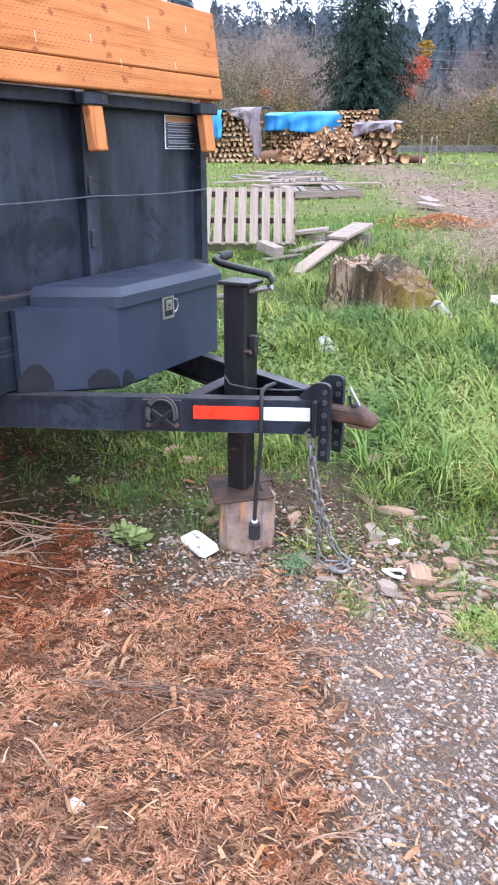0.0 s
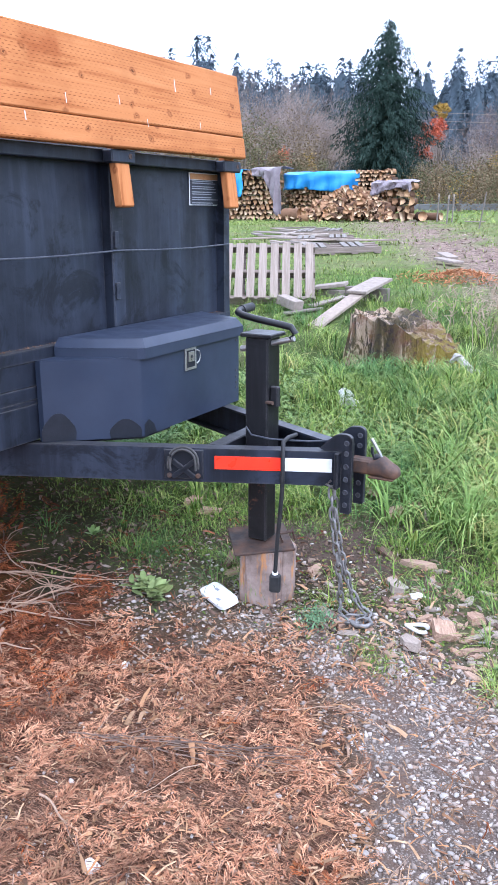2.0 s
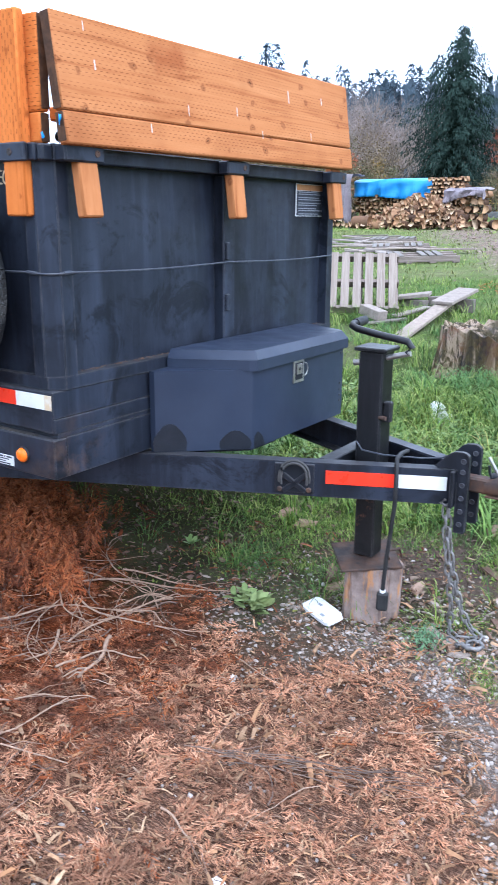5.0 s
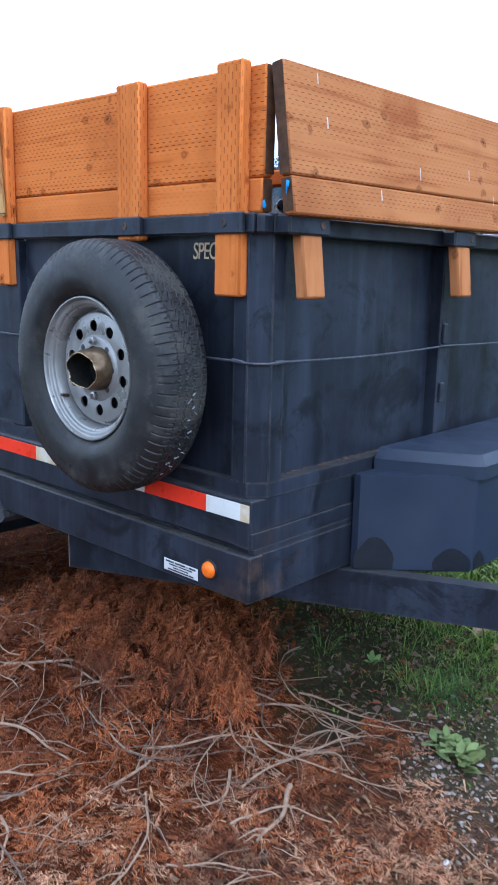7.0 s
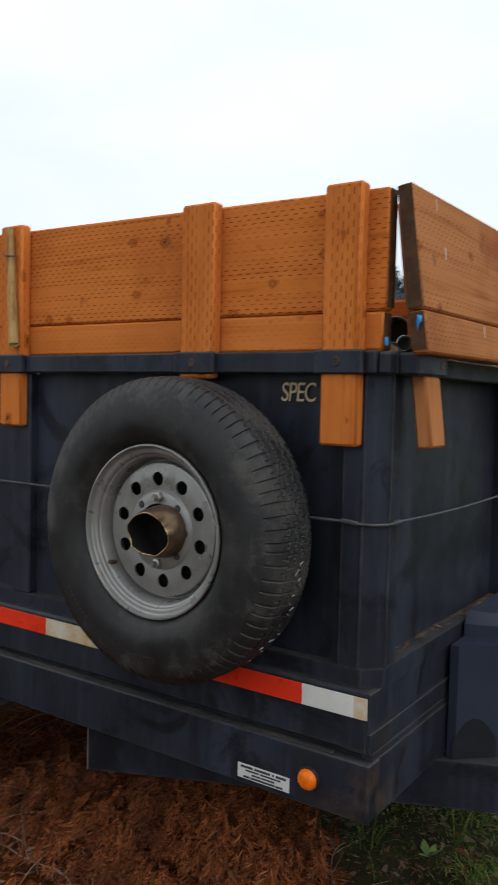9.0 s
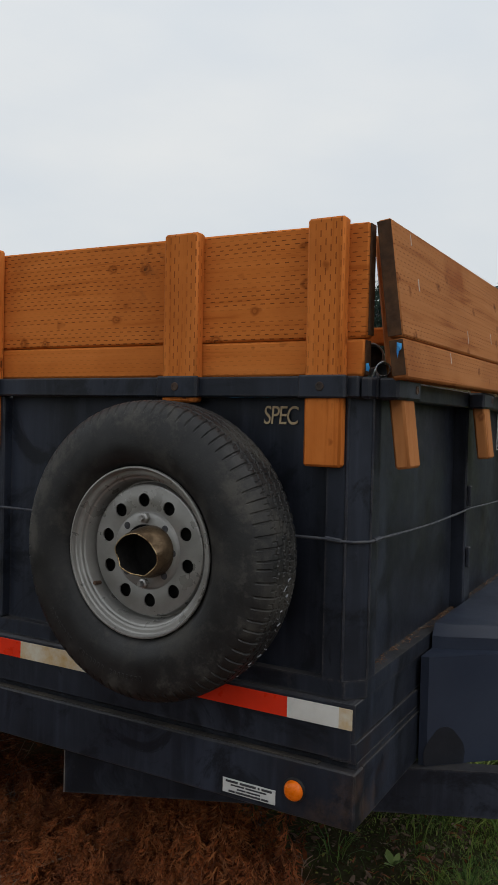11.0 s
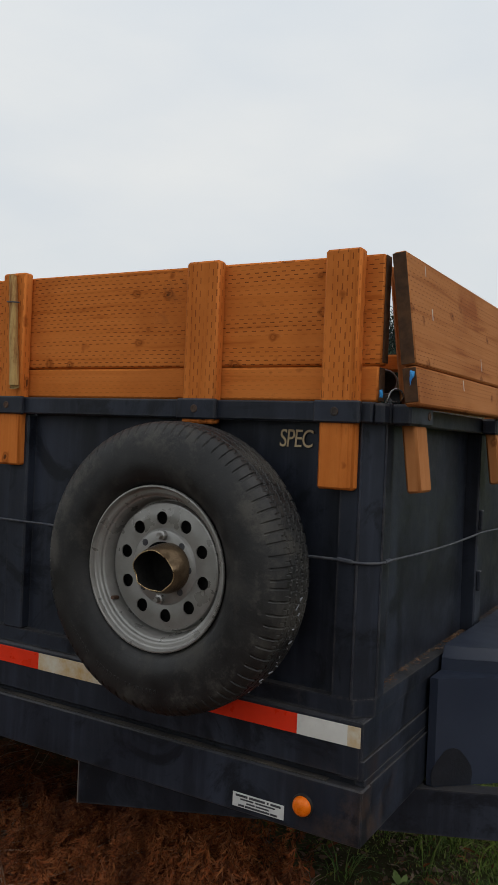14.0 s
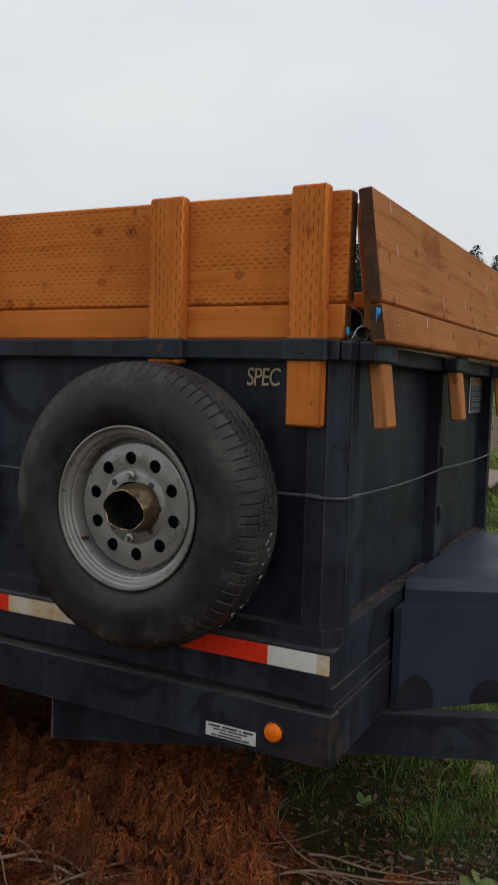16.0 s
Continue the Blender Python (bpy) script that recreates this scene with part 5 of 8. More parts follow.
def cup_point(prof, j, n, shrink=0.0):
    """Crumpled hub cover: nearly round at its base, pinched and bent at the mouth."""
    r, h = prof
    b = 2 * math.pi * j / n             # 0 at the right, a quarter turn at the top
    a = A_UP + TURN * (b - math.pi / 2)
    m = max(0.0, (h - 0.012) / 0.050)
    dent = lambda c, w: math.exp(-(math.remainder(b - c, 2 * math.pi) / w) ** 2)
    k = 1 - m * (0.30 * dent(0.75, 0.42) + 0.10 * dent(3.9, 0.5) - 0.05 * dent(2.7, 0.5) - 0.04 * dent(5.2, 0.4)) + 0.012 * m * math.sin(9 * b)
    h2 = h + m * (0.016 * math.cos(b - 2.9) - 0.012 * dent(0.7, 0.35) + 0.009 * dent(3.9, 0.3) + 0.003 * math.sin(5 * b))
    return ((r * k - shrink) * math.cos(a), (r * k - shrink) * math.sin(a), h2 - shrink)


NC = 56
OUTP = [(0.0530, 0.0600), (0.0575, 0.0520), (0.0615, 0.0380), (0.0640, 0.0220), (0.0650, 0.0050), (0.0640, -0.0080), (0.0600, -0.0160)]
skin = [cup_point(p, j, NC) for j in range(NC) for p in OUTP]
inner = [cup_point(p, j, NC, 0.0018) for j in range(NC) for p in OUTP[:-1]] + [(0, 0, -0.010)]
n = len(OUTP)
fs = [[j * n + i, ((j + 1) % NC) * n + i, ((j + 1) % NC) * n + i + 1, j * n + i + 1] for j in range(NC) for i in range(n - 1)]
hubob = MB().add(skin, fs, Mcup).obj("hub_cover", HUB, wheel, "torn open bronze-coloured hub cover", 45)
n -= 1
fs = [[j * n + i, j * n + i + 1, ((j + 1) % NC) * n + i + 1, ((j + 1) % NC) * n + i] for j in range(NC) for i in range(n - 1)]
fs += [[j * n + n - 1, NC * n, ((j + 1) % NC) * n + n - 1] for j in range(NC)]
# lining painted black for the shade inside the cover
MB().add(inner, fs, Mcup).obj("hub_hollow", HOLLOW, hubob, "inside painted black for its shade", 45, False)
LIP = plain("bright_torn_metal", (0.50, 0.38, 0.22), (0.36, 0.24, 0.12), 30, 0.3, 0.8, 0.2)
MB().tube([Mcup @ Vector(cup_point(OUTP[0], j, NC, 0.0006)) for j in range(NC + 1)], 0.0016, 6, False).obj("torn_lip", LIP, hubob, "bright torn metal lip", 60)
MB().lathe([(0.052, 0.095), (0.054, 0.104), (0.052, 0.106), (0.0, 0.107)], 30, MW).obj("mounting_stub", HUB, wheel, "", 45)

# ---------------------------------------------------------------- block under the jack
blk = Mat("weathered_block", 0.9)
bc = blk.mix(blk.ramp(blk.noise(9, 6, 0.7), (0.35, 0.0), (0.65, 1.0)), (0.15, 0.105, 0.085), (0.34, 0.255, 0.21))
bc = blk.mix(blk.ramp(blk.noise(5, 5, 0.7, blk.coords((4, 4, 0.8))), (0.54, 0.0), (0.64, 0.9)), bc, (0.46, 0.20, 0.06))
bc = blk.mix(blk.ramp(blk.noise(1, 6, 0.7, blk.coords((30, 30, 2))), (0.56, 0.0), (0.68, 0.8)), bc, (0.09, 0.055, 0.04))
blk.color(bc).bump(blk.noise(26, 6, 0.7), 0.6, 0.012)
Mblk = Matrix.Translation((0.730, 0.985, 0)) @ Matrix.Rotation(radians(2.5), 4, "Y")
vs, fs, nb = [], [], 40
q = np.random.default_rng(3)
wave = q.normal(0, 0.0025, nb)
for i in range(9):
    z = -0.04 + 0.326 * i / 8
    for j in range(nb):
        a = 2 * math.pi * j / nb
        r = 0.110 - 0.004 * i / 8 + 0.006 * math.sin(2 * a + 0.6) + 0.004 * math.sin(5 * a + 1) + wave[j] + 0.0015 * math.sin(3.1 * i + 4 * a)
        vs.append((r * math.cos(a), r * math.sin(a), z - (0.006 if i == 8 and j % 5 == 0 else 0)))
fs = [[i * nb + j, i * nb + (j + 1) % nb, (i + 1) * nb + (j + 1) % nb, (i + 1) * nb + j] for i in range(8) for j in range(nb)]
fs += [list(range(nb))[::-1], list(range(8 * nb, 9 * nb))]
block = MB().add(vs, fs, Mblk).obj("support_block", blk.m, None, "", 35)
tagged(block, "weathered rust-stained log round under the trailer jack", "log")

# short inner block that closes the corner behind the gap
plank("corner_block", -0.30, -0.07, 0.335, 0.372, R1 + 0.105, 1.985, WOOD_X_SMOOTH, front_ext)

# ---------------------------------------------------------------- scatter helpers
def rot_z(a):
    c, s, o, i = np.cos(a), np.sin(a), np.zeros_like(a), np.ones_like(a)
    return np.stack([np.stack([c, -s, o], -1), np.stack([s, c, o], -1), np.stack([o, o, i], -1)], -2)


def rot_x(a):
    c, s, o, i = np.cos(a), np.sin(a), np.zeros_like(a), np.ones_like(a)
    return np.stack([np.stack([i, o, o], -1), np.stack([o, c, -s], -1), np.stack([o, s, c], -1)], -2)


def rot_y(a):
    c, s, o, i = np.cos(a), np.sin(a), np.zeros_like(a), np.ones_like(a)
    return np.stack([np.stack([c, o, s], -1), np.stack([o, i, o], -1), np.stack([-s, o, c], -1)], -2)


def strew(tv, tf, pos, scale, R):
    """Copies of a small template, turned by R and moved to pos, as joined arrays."""
    tv, tf = np.asarray(tv, float), np.asarray(tf, int)
    sc = np.asarray(scale, float)
    sc = sc[:, None, None] if sc.ndim == 1 else sc[:, None, :]
    v = (tv[None] * sc) @ np.swapaxes(R, 1, 2) + pos[:, None, :]
    f = tf[None] + (np.arange(len(pos)) * len(tv))[:, None, None]
    return v.reshape(-1, 3), f.reshape(-1, tf.shape[1])


def joined(parts):
    vs, fs, n = [], [], 0
    for v, f in parts:
        vs.append(v)
        fs.append(f + n)
        n += len(v)
    return np.concatenate(vs), np.concatenate(fs)


def stuff(name, parts, mat, label, category, smooth=False, parent=None):
    v, f = joined(parts)
    me = mesh_np(name, v, f, mat)
    if smooth:
        me.polygons.foreach_set("use_smooth", [True] * len(me.polygons))
    ob = new(name, me)
    if parent is not None:
        ob.parent = parent
        return ob
    return tagged(ob, label, category, kind="stuff")


def scatter(n, x0, x1, y0, y1, keep):
    p = np.stack([rng.uniform(x0, x1, n), rng.uniform(y0, y1, n)], 1)
    rim = np.minimum(np.minimum(p[:, 0] - x0, x1 - p[:, 0]), np.minimum(p[:, 1] - y0, y1 - p[:, 1])) / (0.09 * (x1 - x0))
    k = rng.uniform(0, 1, n) < keep(p[:, 0], p[:, 1]) * np.clip(rim + 0.25 * smooth_noise(p[:, 0], p[:, 1], 0.5, 40) + 0.1, 0, 1)
    return p[k]


def on_ground(p, lift=0.0):
    return np.concatenate([p, (ground_z(p[:, 0], p[:, 1]) + lift)[:, None]], 1)


# ---------------------------------------------------------------- cedar litter
def spray_template(seed, n, two=False):
    """A flat cedar spray: curved rachis with narrow side branchlets, some forked."""
    r = random.Random(seed)
    bend, v, f = r.uniform(-0.35, 0.35), [], []
    mid = lambda u: (u - 0.5, bend * (u - 0.5) ** 2 + 0.05 * math.sin(u * 5 + seed), -0.16 * u * u + 0.05 * math.sin(u * 4))

    def leaf(p, a, ln, w, dz):
        k = len(v)
        c, s = math.cos(a), math.sin(a)
        m = 0.45 * ln
        v.extend([p, (p[0] + c * m - s * w, p[1] + s * m + c * w, p[2] + dz * 0.5 + w * 0.25), (p[0] + c * ln, p[1] + s * ln, p[2] + dz), (p[0] + c * m + s * w, p[1] + s * m - c * w, p[2] + dz * 0.5 + w * 0.25)])
        f.extend([(k, k + 2, k + 1), (k, k + 3, k + 2)])

    leaf(mid(0), math.atan2(mid(1)[1] - mid(0)[1], 1.0), 0.62, 0.012, mid(0.6)[2] - mid(0)[2])
    leaf(mid(0.5), math.atan2(mid(1)[1] - mid(0.5)[1], 0.5), 0.52, 0.018, mid(1)[2] - mid(0.5)[2])
    for i in range(n):
        u = 0.08 + 0.84 * (i + r.uniform(-0.3, 0.3)) / n
        sg = 1 if i % 2 else -1
        a = sg * r.uniform(0.5, 0.95)
        ln = (0.15 + 0.33 * math.sin(math.pi * (0.15 + 0.8 * u))) * r.uniform(0.6, 1.15)
        p = mid(u)
        leaf(p, a, ln, 0.022, r.uniform(-0.08, 0.06))
        if two:
            for w in (0.4, 0.65):
                q = (p[0] + math.cos(a) * ln * w, p[1] + math.sin(a) * ln * w, p[2])
                leaf(q, a + sg * r.uniform(0.4, 0.7), ln * 0.46, 0.018, r.uniform(-0.05, 0.05))
                leaf(q, a - sg * r.uniform(0.4, 0.7), ln * 0.42, 0.018, r.uniform(-0.05, 0.05))
    return np.array(v), np.array(f)


SMALLSPRAY = [spray_template(k, 10) for k in range(4)]
BIGSPRAY = [spray_template(10 + k, 12, True) for k in range(4)]
STRIP = np.array([(-0.5, -0.5, 0), (-0.5, 0.5, 0), (0.0, -0.4, 0.12), (0.02, 0.42, 0.1), (0.5, -0.25, 0.0), (0.48, 0.2, 0.03)])
STRIPF = np.array([(0, 2, 3), (0, 3, 1), (2, 4, 5), (2, 5, 3)])

mul = lambda x, y: zones(x, y)[0]
CEDAR = island("dry_cedar_fronds", (0.488, 0.227, 0.124), (0.610, 0.329, 0.187), (0.403, 0.156, 0.079), (0.671, 0.400, 0.232), (0.512, 0.269, 0.153), (0.159, 0.079, 0.048), (0.561, 0.245, 0.124), (0.244, 0.113, 0.063), (0.091, 0.045, 0.028), rough=0.95, spec=0.05, grain=60, patch=(3.4, (0.082, 0.040, 0.024)))
REDCEDAR = island("rusty_cedar_fronds", (0.35, 0.088, 0.028), (0.46, 0.140, 0.046), (0.135, 0.037, 0.014), (0.54, 0.205, 0.072), (0.25, 0.075, 0.029), (0.045, 0.016, 0.009), (0.42, 0.175, 0.078), (0.08, 0.028, 0.014), rough=0.95, spec=0.05, grain=60, patch=(2.6, (0.064, 0.026, 0.017)))
FIBRE = island("bark_fibre", (0.368, 0.196, 0.099), (0.480, 0.284, 0.153), (0.145, 0.078, 0.041), (0.513, 0.340, 0.199), (0.335, 0.211, 0.124), (0.078, 0.044, 0.025), (0.446, 0.217, 0.099), rough=0.95, spec=0.05, grain=60, patch=(3.0, (0.068, 0.037, 0.024)))
REDFIBRE = island("rusty_fibre", (0.221, 0.065, 0.025), (0.294, 0.099, 0.043), (0.101, 0.033, 0.015), (0.313, 0.138, 0.071), (0.175, 0.058, 0.026), (0.046, 0.019, 0.012), rough=0.95, spec=0.05, grain=60, patch=(2.2, (0.046, 0.022, 0.015)))
redside = lambda x, y: np.clip(0.5 - (x - 0.08 - 0.3 * y + 0.25 * smooth_noise(x, y, 0.8, 15)) / 1.1, 0.03, 0.96)
clot = lambda x, y: np.clip(mul(x, y) * (0.75 + 0.4 * smooth_noise(x, y, 0.35, 27)), 0, 1)
parts, red = [], []
for n, rect, smin, smax, tm in ((8000, (-2.5, 2.2, -1.25, 1.4), 0.03, 0.065, SMALLSPRAY), (5400, (-2.5, 2.2, -1.25, 1.4), 0.06, 0.13, BIGSPRAY), (5200, (-5, 3.6, -4.5, 2.0), 0.07, 0.13, SMALLSPRAY)):
    p = scatter(n, *rect, clot)
    m = len(p)
    R = rot_z(rng.uniform(0, 6.28, m)) @ rot_y(rng.normal(0, 0.2, m)) @ rot_x(rng.normal(0, 0.3, m))
    sc = np.stack([rng.uniform(smin, smax, m)] * 3, 1) * np.stack([np.ones(m), rng.uniform(0.55, 1.1, m), np.ones(m)], 1)
    pos = on_ground(p, 0.010) + np.array([0, 0, 1]) * rng.uniform(0, 0.016, m)[:, None]
    k = rng.uniform(0, 1, m) < redside(p[:, 0], p[:, 1])
    t = rng.integers(0, 4, m)
    for j in range(4):
        a, b = ~k & (t == j), k & (t == j)
        parts.append(strew(*tm[j], pos[a], sc[a], R[a]))
        red.append(strew(*tm[j], pos[b], sc[b], R[b]))
# fronds hanging off the heap under the trailer
p = np.stack([rng.normal(-0.95, 0.36, 1000), rng.normal(0.46, 0.2, 1000)], 1)
p = p[p[:, 0] < -0.48]
m = len(p)
R = rot_z(rng.normal(-1.57, 1.2, m)) @ rot_y(rng.uniform(0.05, 0.95, m)) @ rot_x(rng.normal(0, 0.5, m))
red.append(strew(*BIGSPRAY[1], on_ground(p, 0.03) + np.array([0, 0, 1]) * rng.uniform(0, 0.08, m)[:, None], rng.uniform(0.05, 0.125, m), R))
p = np.stack([rng.normal(-0.55, 0.13, 120), rng.normal(0.42, 0.08, 120)], 1)
p = p[p[:, 0] < -0.36]
m = len(p)
R = rot_z(rng.normal(-1.2, 0.5, m)) @ rot_y(rng.uniform(0.3, 1.25, m)) @ rot_x(rng.normal(0, 0.4, m))
red.append(strew(*BIGSPRAY[2], on_ground(p, 0.05) + np.array([0, 0, 1]) * rng.uniform(0, 0.10, m)[:, None], rng.uniform(0.09, 0.17, m), R))
stuff("cedar_litter", parts, CEDAR, "carpet of dry tan cedar fronds on the soil", "leaf litter")
stuff("rusty_cedar_litter", red, REDCEDAR, "rusty red-brown cedar fronds beside the trailer", "leaf litter")

# torn fibres and bark shreds between the fronds
CHIP = np.array([(-0.5, -0.12, 0), (0.5, -0.08, 0.03), (0.55, 0.1, 0.02), (-0.45, 0.12, -0.02), (-0.5, -0.12, -0.05), (0.5, -0.08, -0.02), (0.55, 0.1, -0.03), (-0.45, 0.12, -0.07)])
CF = [(0, 1, 2, 3), (7, 6, 5, 4), (0, 4, 5, 1), (1, 5, 6, 2), (2, 6, 7, 3), (3, 7, 4, 0)]
cover = lambda x, y: np.clip(zones(x, y)[0] + zones(x, y)[1] * np.clip(0.62 + 0.40 * smooth_noise(x, y, 0.4, 61) + 0.4 * np.clip((0.35 - y) / 0.5, 0, 1), 0.08, 0.95) + 0.35 * zones(x, y)[2] + 0.3 * (y > 0.6) * (y < 1.5), 0, 1)
parts, red = [], []
for n, rect, smin, smax, w0, w1 in ((30000, (-2.4, 2.3, -1.2, 1.5), 0.010, 0.055, 0.05, 0.16), (3600, (-2.6, 2.4, -1.9, 1.5), 0.010, 0.032, 0.15, 0.42), (9000, (-5, 3.6, -4.5, 2.0), 0.03, 0.08, 0.1, 0.3)):
    p = scatter(n, *rect, cover)
    m = len(p)
    R = rot_z(rng.uniform(0, 6.28, m)) @ rot_y(rng.normal(0, 0.22, m)) @ rot_x(rng.normal(0, 0.4, m))
    s = smin + (smax - smin) * rng.beta(1.2, 2.2, m)
    pos = on_ground(p, 0.006) + np.array([0, 0, 1]) * rng.uniform(0, 0.02, m)[:, None]
    sc = np.stack([s, s * rng.uniform(w0, w1, m), s], 1)
    k = rng.uniform(0, 1, m) < redside(p[:, 0], p[:, 1])
    parts.append(strew(STRIP, STRIPF, pos[~k], sc[~k], R[~k]))
    red.append(strew(STRIP, STRIPF, pos[k], sc[k], R[k]))
stuff("bark_shreds", parts, FIBRE, "loose tan bark fibres and shreds over the mulch", "mulch")
stuff("rusty_bark_shreds", red, REDFIBRE, "loose red-brown bark fibres beside the trailer", "mulch")
SHRED = island("bark_chips", (0.242, 0.122, 0.067), (0.369, 0.216, 0.130), (0.107, 0.056, 0.037), (0.427, 0.288, 0.193), (0.262, 0.162, 0.109), (0.058, 0.033, 0.024), rough=0.9, spec=0.15, grain=60)
p = scatter(1400, -2.6, 2.4, -1.9, 1.5, cover)
m = len(p)
R = rot_z(rng.uniform(0, 6.28, m)) @ rot_y(rng.normal(0, 0.25, m)) @ rot_x(rng.normal(0, 0.35, m))
s = 0.02 + 0.04 * rng.beta(1.2, 2.2, m)
stuff("bark_chips", [strew(CHIP, CF, on_ground(p, 0.012), np.stack([s, s * rng.uniform(0.4, 1.3, m), s * 0.6], 1), R)], SHRED, "small bark chips lying on the mulch", "bark chips")

# fine twigs through the litter
TWIG = island("grey_brown_twigs", (0.25, 0.15, 0.095), (0.36, 0.24, 0.16), (0.15, 0.085, 0.055), (0.42, 0.30, 0.21), rough=0.85, grain=80)
DARKTWIG = island("dark_brown_twigs", (0.13, 0.085, 0.06), (0.19, 0.125, 0.09), (0.09, 0.06, 0.045), rough=0.85, grain=80)


def stick_points(x, y, a, length, wob, n=7, lift=0.01, seed=0):
    r = random.Random(seed)
    pts = []
    turn = r.uniform(-wob, wob) * 0.5
    for i in range(n):
        pts.append((x, y, float(ground_z(x, y)) + lift + 0.006 * math.sin(i * 1.3 + seed)))
        a += turn + r.uniform(-wob, wob) * 0.6
        x += math.cos(a) * length / n
        y += math.sin(a) * length / n
    return pts


mb, md_ = MB(), MB()
rr = random.Random(21)
tw = scatter(900, -2.6, 2.2, -1.7, 1.1, lambda x, y: np.clip(mul(x, y) * (0.25 + 0.75 * (x < 0.3)), 0, 1))
for i, (x, y) in enumerate(tw):
    (mb if i % 2 else md_).tube(stick_points(x, y, rr.uniform(0, 6.28), rr.uniform(0.08, 0.42), 0.4, 7, rr.uniform(0.012, 0.035), i), rr.uniform(0.0009, 0.0026), 4, False, 0.5)
# a bundle of dark twigs lying side by side
for i in range(34):
    u = rr.uniform(-0.2, 0.9)
    x, y = 0.747 + 0.488 * u + rr.gauss(0, 0.02), -0.09 + 0.16 * u + rr.gauss(0, 0.025)
    md_.tube(stick_points(x, y, 0.32 + rr.gauss(0, 0.13), rr.uniform(0.12, 0.34), 0.12, 6, rr.uniform(0.015, 0.04), 900 + i), rr.uniform(0.0012, 0.003), 4, False, 0.6)
tagged(mb.obj("fine_twigs", TWIG, None, "", 60, False), "thin dry twigs lying through the litter", "twigs", kind="stuff")
tagged(md_.obj("dark_twigs", DARKTWIG, None, "", 60, False), "thin dark twigs lying through the litter", "twigs", kind="stuff")


# larger dead sticks
def dead_stick(pts, r, mat, label, seed):
    mb = MB().tube(pts, r, 7, True, 0.5)
    q = random.Random(seed)
    for k in range(2, len(pts) - 1):
        if q.random() < 0.45:
            p0 = Vector(pts[k])
            d = (Vector(pts[k + 1]) - p0).normalized()
            s = d.cross(Vector((0, 0, 1))) * q.choice((-1, 1))
            g = q.uniform(0.4, 1.3)
            mb.tube([p0, p0 + (d * 0.05 + s * 0.03) * g + Vector((0, 0, 0.012)), p0 + (d * 0.13 + s * 0.06) * g + Vector((0, 0, 0.004))], r * 0.5, 5, True, 0.4)
    return tagged(mb.obj("stick", mat, None, "", 60, False), label, "stick", "sticks on the mulch")


LAID = ((-0.38, 0.43, 0.25, 0.78, 0.04, 0.0065), (-0.52, 0.40, -0.05, 0.57, 0.06, 0.006), (-0.40, 0.33, -0.06, 0.27, -0.05, 0.0055), (-0.50, 0.02, -0.12, 0.42, 0.03, 0.007), (-1.66, 0.17, -1.36, 0.38, 0.03, 0.007),
        (-1.30, -0.02, -0.62, 0.10, 0.07, 0.009), (-1.12, 0.10, -0.72, 0.22, -0.04, 0.007), (-0.30, 0.62, 0.12, 0.74, 0.03, 0.006), (0.465, 0.385, 0.887, 0.266, 0.02, 0.0032), (1.131, 0.293, 1.367, 0.423, 0.01, 0.0038),
        (-0.01, 0.238, 0.075, -0.016, 0.03, 0.013), (-0.556, -0.487, -0.377, -0.592, 0.02, 0.008), (-1.017, -0.265, -0.633, -0.19, 0.05, 0.009), (-0.76, -0.42, -0.601, -0.243, 0.02, 0.007), (-0.426, -0.151, -0.575, 0.129, -0.08, 0.008),
        (-0.209, 0.15, -0.17, -0.049, 0.12, 0.008), (-0.30, 0.36, 0.28, 0.50, -0.05, 0.006), (-0.62, 0.30, -0.10, 0.24, 0.06, 0.006), (1.587, -0.336, 1.736, -0.141, -0.02, 0.005), (0.749, -0.366, 0.948, -0.428, 0.01, 0.0055))
for i, (x0, y0, x1, y1, bow, r) in enumerate(LAID):
    pts = []
    for k in range(10):
        u = k / 9
        b = 2.2 * bow * math.sin(math.pi * u) + 0.03 * math.sin(8 * u + i)
        x, y = x0 + (x1 - x0) * u - (y1 - y0) * b, y0 + (y1 - y0) * u + (x1 - x0) * b
        pts.append((x, y, float(ground_z(x, y)) + 0.022 + 0.004 * math.sin(5 * u)))
    dead_stick(pts, r * 0.72, TWIG, "dead grey-brown branch lying on the mulch", i)
rr = random.Random(64)
for i in range(64):
    x, y = rr.uniform(-1.9, 0.05), rr.uniform(-0.75, 0.62)
    dead_stick(stick_points(x, y, rr.gauss(0.3, 0.9) + rr.choice((0, 3.14)), rr.uniform(0.25, 0.75), 0.42, 10, 0.028, 300 + i), rr.uniform(0.002, 0.0048), TWIG if i % 3 else DARKTWIG, "thin dry stick lying on the rusty litter", i)

# ---------------------------------------------------------------- gravel
bm = bmesh.new()
bmesh.ops.create_icosphere(bm, subdivisions=1, radius=1)
ICO = np.array([v.co[:] for v in bm.verts])
ICOF = np.array([[v.index for v in f.verts] for f in bm.faces])
bm.free()
STONE = island("pale_gravel", (0.308, 0.252, 0.204), (0.422, 0.362, 0.311), (0.194, 0.145, 0.113), (0.550, 0.490, 0.435), (0.365, 0.280, 0.220), (0.171, 0.128, 0.101), (0.274, 0.168, 0.107), (0.480, 0.430, 0.380), (0.114, 0.083, 0.064), rough=0.8, spec=0.2, grain=120)
parts = []
gcover = lambda x, y: np.clip(zones(x, y)[1] * (0.58 + 0.55 * smooth_noise(x, y, 0.3, 18)) + 0.035 * zones(x, y)[0] * (x > 0.5) + 0.16 * zones(x, y)[2] + 0.10 * (x > 0.1) * (y > 0.6) * (y < 1.3), 0, 1)
